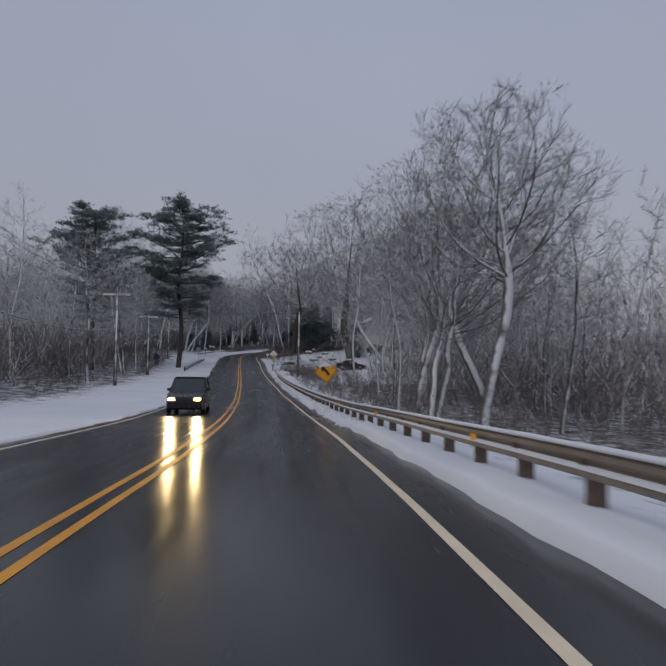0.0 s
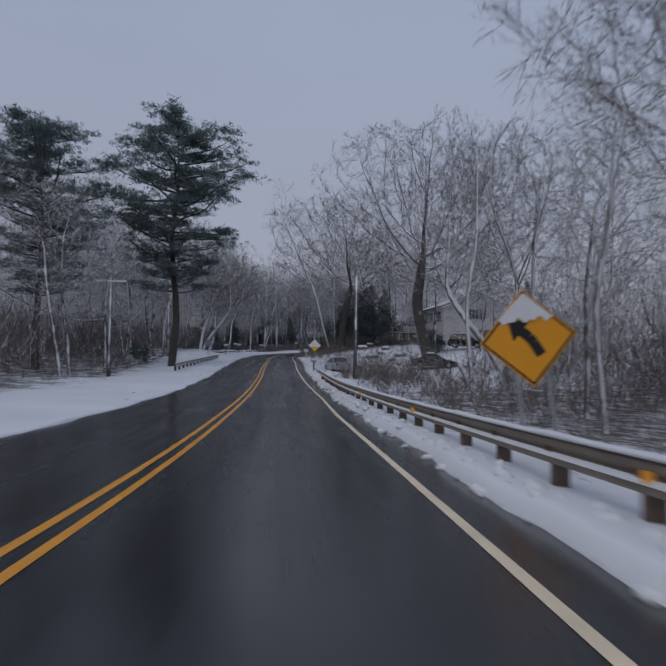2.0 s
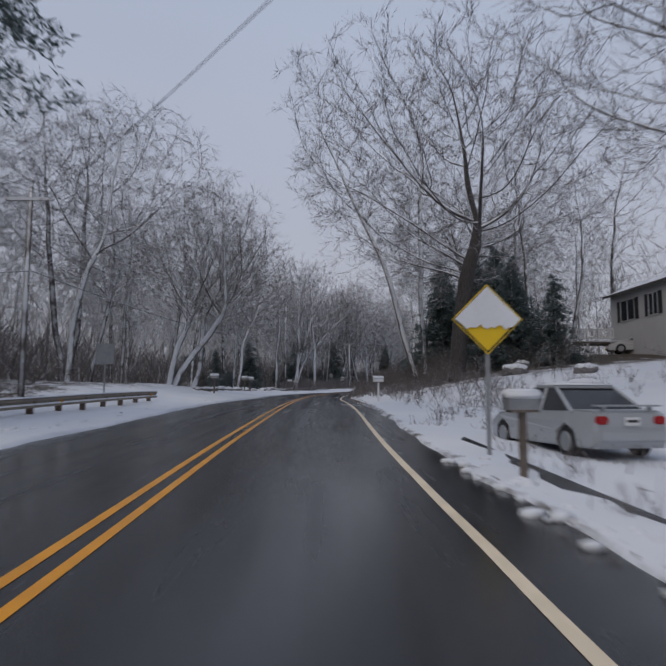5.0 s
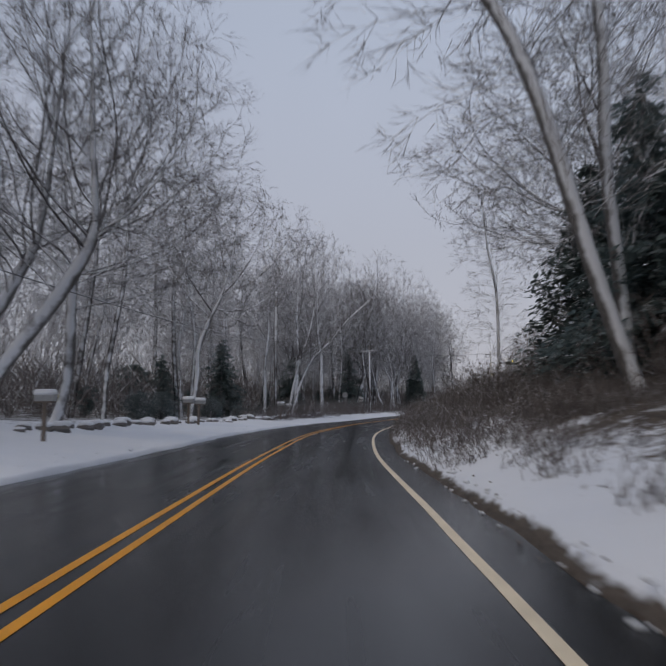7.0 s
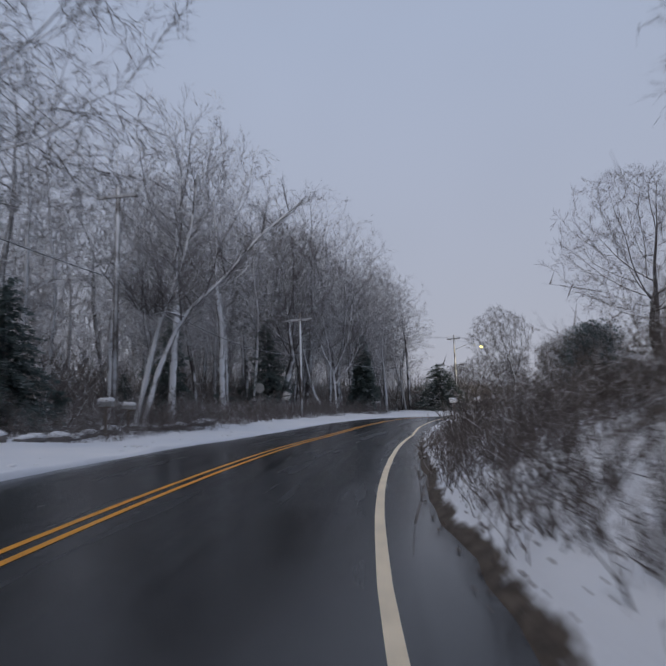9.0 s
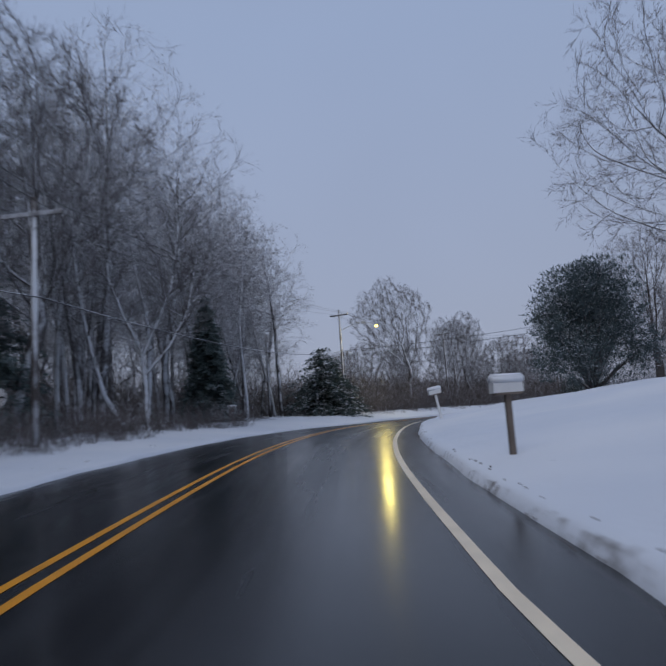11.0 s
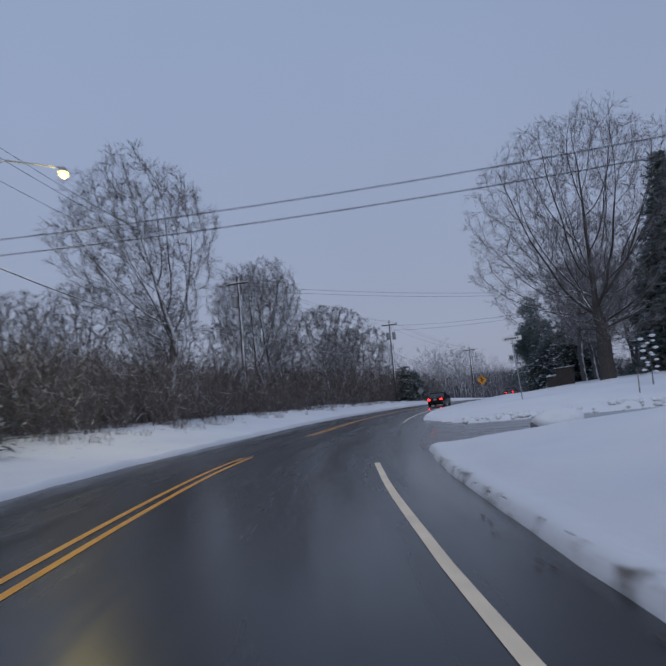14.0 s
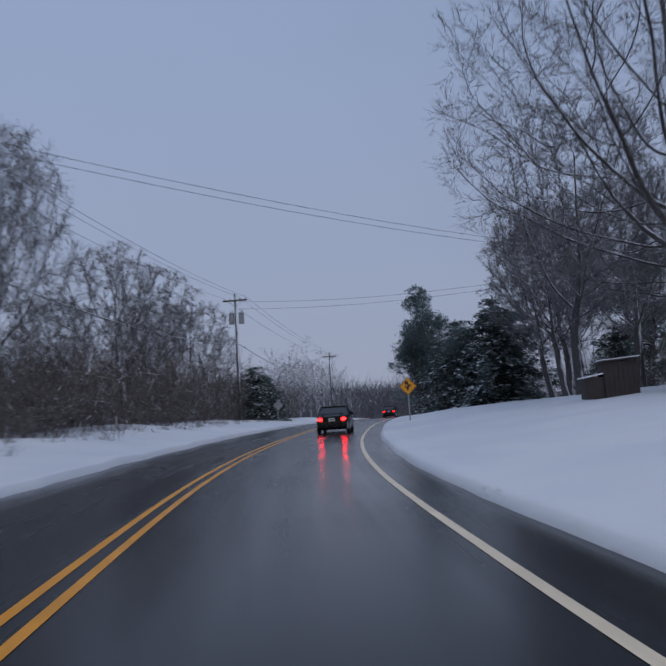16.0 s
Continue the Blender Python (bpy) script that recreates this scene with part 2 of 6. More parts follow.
LEAF = plain("dead_oak_leaves", (0.10, 0.07, 0.055), 0.9, 0, 0.35, 4)
HYDRANT = plain("faded_yellow_hydrant", (0.42, 0.30, 0.12), 0.6, 0, 0.2, 5)
HEADLIGHT = glowing("lit_headlight", (1.0, 0.46, 0.09), 34.0)
TAIL = glowing("lit_tail_lamp", (1.0, 0.006, 0.004), 7.0)
BRAKE = glowing("lit_brake_lamp", (1.0, 0.005, 0.004), 20.0)
AMBER = plain("amber_reflector", (0.95, 0.42, 0.05), 0.3, 0, 0.1, 8)
LAMP = glowing("lit_street_lamp_globe", (1.0, 0.76, 0.10), 7.0)
RED_LENS = plain("red_lens", (0.35, 0.012, 0.015), 0.2, 0, 0.1, 8)
PAINTS = {
    "dark": plain("dark_car_paint", (0.022, 0.022, 0.026), 0.25, 0.3, 0.1, 1),
    "silver": plain("silver_car_paint", (0.42, 0.44, 0.46), 0.35, 0.3, 0.03, 0.4),
    "black": plain("black_car_paint", (0.012, 0.013, 0.016), 0.25, 0.2, 0.1, 1),
    "white": plain("white_car_paint", (0.5, 0.5, 0.5), 0.3, 0.0, 0.06, 1),
}

# ---------------------------------------------------------------- the road's line
ROAD = [
    (3.50, -38.77, 3.30),
    (1.69, -18.86, 2.70),
    (-0.11, 1.06, 2.10),
    (-1.48, 15.17, 1.20),
    (-3.14, 28.45, 0.35),
    (-5.19, 42.63, -0.27),
    (-7.54, 56.83, -0.62),
    (-9.77, 70.08, -0.74),
    (-12.16, 84.19, -0.56),
    (-14.55, 97.58, -0.18),
    (-16.92, 111.85, 0.22),
    (-19.23, 125.20, 0.41),
    (-21.58, 139.75, 0.54),
    (-22.88, 153.50, 0.84),
    (-22.42, 168.00, 1.15),
    (-20.80, 181.75, 1.38),
    (-18.15, 196.40, 1.76),
    (-15.03, 207.64, 1.94),
    (-10.77, 219.54, 1.95),
    (-5.86, 230.27, 1.85),
    (0.27, 241.45, 1.81),
    (5.70, 249.16, 1.77),
    (12.25, 257.18, 1.77),
    (21.46, 267.73, 1.77),
    (31.67, 277.45, 1.77),
    (45.05, 288.45, 1.77),
    (59.12, 298.90, 1.67),
    (76.20, 310.86, 1.37),
    (100.55, 327.2, 0.57),
    (129.53, 349.36, -0.73),
    (165.25, 378.50, -2.73),
    (216.45, 427.27, -5.23),
]


def spline(points, steps=40):
    q = [np.array(p, float) for p in points]
    rows = []
    for p0, p1, p2, p3 in zip(q, q[1:], q[2:], q[3:]):
        for k in range(steps):
            u = k / steps
            rows.append(0.5 * (2 * p1 + (p2 - p0) * u + (2 * p0 - 5 * p1 + 4 * p2 - p3) * u * u + (3 * p1 - p0 - 3 * p2 + p3) * u**3))
    return np.array(rows)


AXIS = spline(ROAD)
RUN = np.concatenate([[0], np.cumsum(np.hypot(*np.diff(AXIS[:, :2], axis=0).T))])
RUN -= RUN[np.argmin(np.hypot(AXIS[:, 0] + 0.14, AXIS[:, 1] - 1.06))]
_even = np.arange(RUN[0], RUN[-1], 0.5)
AXIS = np.stack([np.interp(_even, RUN, AXIS[:, k]) for k in range(3)], 1)
RUN = _even
TANGENT = np.gradient(AXIS[:, :2], axis=0)
_soft = np.hanning(25) / np.hanning(25).sum()
TANGENT = np.stack([np.convolve(np.pad(TANGENT[:, k], 12, mode="edge"), _soft, "valid") for k in range(2)], 1)
TANGENT /= np.hypot(*TANGENT.T)[:, None]


def on_road(s):
    """Centre of the road and its heading vector at s metres."""
    p = [np.interp(s, RUN, AXIS[:, k]) for k in range(3)]
    t = [np.interp(s, RUN, TANGENT[:, k]) for k in range(2)]
    return p, t


STATIONS = (-70, 30, 62, 78, 92, 112, 122, 140, 158, 172, 190, 225, 246, 251, 262, 268, 300, 340, 520)
RIGHT_D = (5.0, 8.0, 14.0, 25.0, 45.0, 90.0)
RIGHT_H = (
    "0.20 -.25 -.80 -1.3 -1.2 0.5", "0.20 -.25 -.80 -1.3 -1.0 0.5", "0.22 -.10 -.40 -.50 0.8 2.0", "0.12 0.10 0.20 0.80 2.0 3.0",
    "0.04 -.38 -.10 1.40 2.6 3.0", "0.10 0.15 1.10 2.20 2.6 3.0", "0.20 0.95 2.10 3.10 3.4 3.5", "0.30 1.75 3.10 4.00 4.3 4.5",
    "0.30 1.75 3.00 3.80 4.2 4.5", "0.20 0.60 1.60 2.60 3.4 4.0", "0.22 0.55 1.30 2.00 2.8 3.5", "0.28 0.62 1.30 2.00 2.6 3.0",
    "0.26 0.50 0.95 1.60 2.0 2.5", "0.06 0.15 0.40 1.00 1.6 2.2", "0.06 0.15 0.40 1.00 1.6 2.2", "0.12 0.40 0.90 1.50 2.0 2.4",
    "0.14 0.50 1.10 1.70 2.2 2.5", "0.12 0.40 0.80 1.20 1.6 2.0", "0.10 0.20 0.30 0.50 1.0 2.0",
)
LEFT_D = (5.0, 8.0, 12.0, 20.0, 45.0, 130.0)
LEFT_H = (
    "0.06 0.12 0.25 0.4 2.0 6.0", "0.06 0.12 0.25 0.4 2.0 6.0", "0.06 0.12 0.25 0.4 2.0 6.0", "0.08 0.10 0.10 0.2 1.8 6.0",
    "0.08 0.10 -.10 -.3 1.5 6.0", "0.10 0.25 0.30 0.4 1.8 6.0", "0.14 0.55 1.20 1.3 2.2 6.0", "0.16 0.60 1.30 1.4 2.2 6.0",
    "0.14 0.40 0.70 0.9 2.2 6.0", "0.12 0.30 0.50 0.6 2.2 6.0", "0.12 0.35 0.55 0.7 2.2 6.0", "0.14 0.55 0.90 1.1 2.2 6.0",
    "0.20 0.75 1.05 1.2 2.2 6.0", "0.20 0.75 1.05 1.2 2.2 6.0", "0.22 0.80 1.10 1.2 2.2 6.0", "0.24 0.80 1.10 1.2 2.2 6.0",
    "0.24 0.80 1.10 1.2 2.2 6.0", "0.18 0.55 0.75 0.9 2.0 6.0", "0.10 0.20 0.30 0.5 1.5 5.0",
)
RIGHT_T = np.array([[float(v) for v in r.split()] for r in RIGHT_H])
LEFT_T = np.array([[float(v) for v in r.split()] for r in LEFT_H])


def in_side_road(s, d):
    """How far (metres, positive inside) a place lies within the mouth of the side road."""
    lo = 249.2 + min(3.6, max(0.0, d - 4.6) * 0.8)
    hi = 268.4 - min(7.0, max(0.0, d - 4.6) * 3.2)
    return min(s - lo, hi - s) if 4.0 < d < 46 else -1.0


def rise(s, d):
    """Height of the snow over the road's surface, off the road."""
    table, ds = (RIGHT_T, RIGHT_D) if d > 0 else (LEFT_T, LEFT_D)
    cols = [np.interp(s, STATIONS, table[:, k]) for k in range(len(ds))]
    h = float(np.interp(abs(d), ds, cols))
    far = min(1.0, max(0.0, (abs(d) - 5.5) / 4))
    x, y = s * 0.21, d * 0.21
    h += far * 0.22 * noise.noise((x, y, 3.1)) + 0.06 * noise.noise((s * 0.9, d * 0.9, 7.7)) + (0.05 * noise.noise((s * 2.3, d * 2.3, 1.7)) if -9 < d < 0 else 0.0)
    if d > 0 and in_side_road(s, d) > 0:
        flat = min(1.0, in_side_road(s, d) / 0.8)
        h = h * (1 - flat) + flat * (float(np.interp(d, (4, 8, 46), (-0.30, -0.25, 0.35))))
    return h


def at(s, d, h=0.0, ground=True):
    """World place s along, d to the right of the centre line, h over the snow (or over the road)."""
    p, t = on_road(s)
    z = p[2] + h + (rise(s, d) if ground and abs(d) > 4.4 else 0.0)
    return Vector((p[0] + t[1] * d, p[1] - t[0] * d, z))


def bearing(s):
    """Degrees by which the road's heading at s turns left of +y."""
    _, t = on_road(s)
    return math.degrees(math.atan2(-t[0], t[1]))


# ---------------------------------------------------------------- mesh helpers
def mesh(name, verts, faces, mat, smooth=False):
    me = bpy.data.meshes.new(name)
    me.from_pydata([tuple(v) for v in verts], [], [tuple(f) for f in faces])
    me.materials.append(mat)
    if smooth:
        me.polygons.foreach_set("use_smooth", [True] * len(me.polygons))
    me.update()
    return me


def thing(name, label, category, group="", m=None):
    ob = new(name)
    ob.empty_display_size = 0.2
    tagged(ob, label, category, group)
    if m is not None:
        ob.matrix_world = m
    return ob


def part(name, bm, mat, parent, label="", smooth=False):
    """Links a bmesh (or a mesh) as one part under a thing or under a part."""
    if isinstance(bm, bmesh.types.BMesh):
        me = bpy.data.meshes.new(name)
        bm.to_mesh(me)
        bm.free()
        me.materials.append(mat)
        if smooth:
            me.polygons.foreach_set("use_smooth", [True] * len(me.polygons))
    else:
        me = bm
    ob = new(name, me)
    ob.parent = parent
    if label:
        ob["label"] = label
    return ob


def box(x0, y0, z0, x1, y1, z1, bevel=0.0, bm=None):
    b = bmesh.new()
    bmesh.ops.create_cube(b, size=1.0, matrix=Matrix.Translation(((x0 + x1) / 2, (y0 + y1) / 2, (z0 + z1) / 2)) @ Matrix.Diagonal((abs(x1 - x0), abs(y1 - y0), abs(z1 - z0), 1)))
    if bevel:
        bmesh.ops.bevel(b, geom=b.edges[:], offset=bevel, segments=2, affect="EDGES")
    if bm is None:
        return b
    me = bpy.data.meshes.new("joined")
    b.to_mesh(me)
    b.free()
    bm.from_mesh(me)
    bpy.data.meshes.remove(me)
    return bm


def rod(p, q, r0, r1=None, sides=10, bm=None):
    """A tapered round bar from p to q."""
    bm = bm or bmesh.new()
    p, q = Vector(p), Vector(q)
    turn = (q - p).to_track_quat("Z", "Y").to_matrix().to_4x4()
    bmesh.ops.create_cone(bm, cap_ends=True, segments=sides, radius1=r0, radius2=r1 if r1 is not None else r0, depth=(q - p).length, matrix=Matrix.Translation((p + q) / 2) @ turn)
    return bm


def ball(c, r, scale=(1, 1, 1), bm=None, sub=2):
    bm = bm or bmesh.new()
    bmesh.ops.create_icosphere(bm, subdivisions=sub, radius=r, matrix=Matrix.Translation(c) @ Matrix.Diagonal((*scale, 1)))
    return bm


def prism(outline, y0, y1, bm=None):
    """An outline in x and z pushed from y0 to y1."""
    bm = bm or bmesh.new()
    a = [bm.verts.new((x, y0, z)) for x, z in outline]
    b = [bm.verts.new((x, y1, z)) for x, z in outline]
    bm.faces.new(a)
    bm.faces.new(b[::-1])
    n = len(a)
    for i in range(n):
        bm.faces.new((a[i], b[i], b[(i + 1) % n], a[(i + 1) % n]))
    bmesh.ops.recalc_face_normals(bm, faces=bm.faces[:])
    return bm


class Tubes:
    """Collects branches as thin tubes: vertices and faces of one mesh."""

    def __init__(self):
        self.v, self.f, self.count = [], [], 0

    def add(self, pts, radii, sides):
        pts = np.asarray(pts, float)
        n = len(pts)
        d = np.gradient(pts, axis=0)
        d /= np.linalg.norm(d, axis=1)[:, None] + 1e-9
        ref = np.array((0.0, 0.0, 1.0)) if abs(d[0, 2]) < 0.8 else np.array((1.0, 0.0, 0.0))
        u = np.cross(d, ref)
        u /= np.linalg.norm(u, axis=1)[:, None] + 1e-9
        w = np.cross(d, u)
        a = np.arange(sides) * 2 * math.pi / sides
        ring = u[:, None, :] * np.cos(a)[None, :, None] + w[:, None, :] * np.sin(a)[None, :, None]
        self.v.append((pts[:, None, :] + ring * np.asarray(radii, float)[:, None, None]).reshape(-1, 3))
        i = self.count + np.arange(n - 1)[:, None] * sides + np.arange(sides)[None, :]
        j = self.count + np.arange(n - 1)[:, None] * sides + (np.arange(sides)[None, :] + 1) % sides
        self.f.append(np.stack([i, j, j + sides, i + sides], -1).reshape(-1, 4))
        self.count += n * sides

    def mesh(self, name, mat):
        me = mesh(name, np.concatenate(self.v), np.concatenate(self.f).tolist(), mat, True)
        return me


# ---------------------------------------------------------------- ground and road
def columns():
    side = [4.30, 4.42, 4.50, 4.60, 4.72, 4.90, 5.2, 5.7, 6.3, 7.0, 7.8, 8.7, 9.8, 11.2, 13, 15.2, 18, 22, 27, 33, 41, 52, 66]
    left = [-d for d in reversed(side)]
    return left + [-2.0, 2.0] + side


def flare(s):
    """How far the asphalt widens towards the mouth of the side road."""
    return float(np.interp(s, (232, 246, 250, 262, 270, 280), (0.0, 0.55, 0.7, 0.3, 0.2, 0.0)))


def build_ground():
    ds = columns()
    step = np.concatenate([np.arange(-66, -8, 3.0), np.arange(-8, 330, 0.8), np.arange(330, 452, 4.0)])
    verts, faces, litter = [], [], []
    for s in step:
        p, t = on_road(s)
        for d in ds:
            wob = 0.0
            if 4.2 < abs(d) < 6:
                side = 1 if d > 0 else -1
                even = 1.0 if side < 0 else float(np.interp(s, (112, 122, 180, 190), (1.0, 0.6, 0.6, 0.3)))
                wob = side * even * (0.16 * noise.noise((s * 0.5, side * 9.0, 0.5)) + 0.09 * noise.noise((s * 2.1, side * 5.0, 1.5)))
            dd = d + wob
            if d < -4.2:
                dd += float(np.interp(s, (10, 40, 110, 125, 165, 190), (0.2, 0.55, 0.55, 0.38, 0.38, 0.55))) * (1 - min(1.0, max(0.0, -d - 5) / 3))
            if 4.2 < d < 8:
                dd += flare(s) * (1 - max(0.0, d - 5) / 3)
            if abs(d) < 4.4:
                h = -0.30
            elif abs(d) < 4.47:
                h = -0.02 if in_side_road(s, d) <= 0 else -0.3
            elif 4.47 < d < 4.8 and 116 < s < 176 and in_side_road(s, d) <= 0:
                h = (0.03 if d < 4.55 else 0.06 if d < 4.7 else 0.16) + 0.03 * noise.noise((s * 2.0, d * 4, 2.0))
            elif 4.47 < d < 5.0 and s >= 176 and in_side_road(s, d) <= 0:
                h = (0.12 if d < 4.55 else 0.15 if d < 4.7 else 0.17) + 0.02 * noise.noise((s * 1.5, d * 4, 2.0))
            else:
                h = rise(s, d)
                if abs(d) < 4.6 and in_side_road(s, d) <= 0:
                    h = max(h, 0.05) * 0.8
            verts.append((p[0] + t[1] * dd, p[1] - t[0] * dd, p[2] + h))
            lv = 0.0
            if d > 0:
                lv = np.interp(s, (-70, 70, 82, 116, 124, 166, 174, 400), (0.62, 0.62, 0, 0.1, 1.0, 1.0, 0, 0)) * np.interp(d, (4.9, 6.0, 7.5, 11, 30), (0.0, 0.3, 0.7, 1.0, 1.0))
                lv = max(lv, 0.6 * float(np.interp(d, (24, 34), (0, 1))))
                if d < 4.9:
                    lv = max(lv, float(np.interp(s, (40, 70, 104, 118, 122, 168, 176, 182, 244, 270, 285), (0.0, 0.35, 0.45, 0.6, 1.0, 1.0, 0.7, 0.36, 0.36, 0.2, 0.1))) * float(np.interp(d, (4.52, 4.62, 4.74), (1.0, 0.7, 0.0) if s < 180 else (1.0, 0.25, 0.0))))
            else:
                lv = np.interp(-d, (8.5, 13, 40), (0, 0.6, 0.7))
            litter.append(float(lv))
    n = len(ds)
    for i in range(len(step) - 1):
        for j in range(n - 1):
            a = i * n + j
            faces.append((a, a + 1, a + n + 1, a + n))
    # the land beyond, out to the horizon
    base = len(verts)
    xs = [-3000, -1800, -1000, -600, -400, -300, -230] + list(range(-180, 331, 12)) + [360, 420, 520, 700, 1100, 1800, 3000]
    ys = [-3000, -1800, -1000, -500, -300, -200, -150] + list(range(-110, 511, 12)) + [540, 600, 720, 1000, 1800, 3000]
    for y in ys:
        for x in xs:
            gap = np.hypot(AXIS[:, 0] - x, AXIS[:, 1] - y)
            k = int(gap.argmin())
            g = float(gap[k])
            side = 1 if (x - AXIS[k, 0]) * TANGENT[k, 1] - (y - AXIS[k, 1]) * TANGENT[k, 0] > 0 else -1
            near = AXIS[k, 2] + rise(RUN[k], side * min(g, 66))
            sunk = 1.6 * min(1.0, max(0.0, (64 - g) / 8)) + (3.0 if g < 14 else 0.0)
            away = min(1.0, max(0.0, (g - 66) / 250))
            verts.append((x, y, near * (1 - away) + 5.0 * away - sunk))
            litter.append(0.9)
    w = len(xs)
    for i in range(len(ys) - 1):
        for j in range(w - 1):
            q = base + i * w + j
            faces.append((q, q + 1, q + w + 1, q + w))
    me = mesh("ground", verts, faces, GROUND, True)
    me.attributes.new("litter", "FLOAT", "POINT").data.foreach_set("value", litter)
    tagged(new("ground", me), "snow-covered verges, lawns and leaf-strewn wood floor", "ground", kind="structure")


CENTRE_S, CENTRE_D = (0, 21, 38, 60, 72, 123, 139, 178, 187, 204, 217, 230, 271), (0.10, 0.0, -0.05, 0.08, 0.12, 0.17, 0.13, 0.0, -0.16, -0.07, -0.03, -0.2, -0.14)
EDGE_S, EDGE_D = (4, 21, 54, 63, 72, 81, 95, 123, 139, 160, 178, 186, 194, 204, 219, 237, 245, 271), (-0.08, 0.0, 0.02, 0.14, 0.03, -0.14, -0.14, 0.08, 0.04, 0.05, 0.25, -0.08, -0.08, 0.04, 0.10, 0.03, 0.08, -0.04)


def ribbon(name, s0, s1, d0, d1, h, mat, step=1.0, cols=2, wob=0.0, drift=None):
    ss = np.arange(s0, s1 + 1e-6, (s1 - s0) / max(1, round((s1 - s0) / step)))
    verts, faces, lane = [], [], []
    for s in ss:
        p, t = on_road(s)
        w = wob * noise.noise((s * 0.7, d0, 2.0))
        for k in range(cols):
            d = d0 + (d1 - d0) * k / (cols - 1) + w + (float(np.interp(s, *drift)) if drift else 0.0)
            verts.append((p[0] + t[1] * d, p[1] - t[0] * d, p[2] + h))
            lane.append((s, d, 0.0))
    for i in range(len(ss) - 1):
        for k in range(cols - 1):
            a = i * cols + k
            faces.append((a, a + 1, a + cols + 1, a + cols))
    me = mesh(name, verts, faces, mat, True)
    me.attributes.new("lane", "FLOAT_VECTOR", "POINT").data.foreach_set("vector", [c for v in lane for c in v])
    return new(name, me)


def build_road():
    tagged(ribbon("road", -66, 450, -4.95, 5.6, 0.0, ASPHALT, 1.0, 9), "wet dark asphalt two-lane road with worn wheel tracks", "road", kind="structure")
    for k, (a, b) in enumerate(((-66, 251.2), (261.0, 450))):
        for d in (-0.20, 0.09):
            tagged(ribbon("road_marking", a, b, d, d + 0.115, 0.005, YELLOW, 1.0, 2, 0.0, (CENTRE_S, CENTRE_D)), "solid yellow centre line painted on wet asphalt", "road marking", "double yellow centre lines", "structure")
    for a, b in ((-66, 246.3), (267.6, 450)):
        tagged(ribbon("road_marking", a, b, 3.605, 3.725, 0.005, LINE, 1.0, 2, 0.01, (EDGE_S, EDGE_D)), "solid white edge line painted on wet asphalt", "road marking", "edge lines", "structure")
    tagged(ribbon("road_marking", -66, 40, -3.71, -3.61, 0.005, LINE, 1.0, 2, 0.015), "solid white edge line painted on wet asphalt", "road marking", "edge lines", "structure")
    # the mouth of the side road
    verts, faces, lane = [], [], []
    ds = np.concatenate([np.arange(3.9, 12, 0.7), np.arange(12, 46, 2.5)])
    for d in ds:
        for k in range(9):
            s = 247.5 + 22.0 * k / 8 if d < 5.4 else 249.0 + 15.5 * k / 8
            p, t = on_road(s)
            z = p[2] + float(np.interp(d, (3.9, 5.0, 10, 46), (-0.02, -0.012, 0.006, 0.55)))
            verts.append((p[0] + t[1] * d, p[1] - t[0] * d, z))
            lane += (s, d, 0.0)
    for i in range(len(ds) - 1):
        for k in range(8):
            a = i * 9 + k
            faces.append((a, a + 1, a + 10, a + 9))
    me = mesh("side_road", verts, faces, SLUSH, True)
    me.attributes.new("lane", "FLOAT_VECTOR", "POINT").data.foreach_set("vector", lane)
    tagged(new("side_road", me), "slush-covered asphalt mouth of a side road", "road", kind="structure")


build_ground()
build_road()

# ---------------------------------------------------------------- trees
def unit(v):
    return v / (np.linalg.norm(v) + 1e-9)


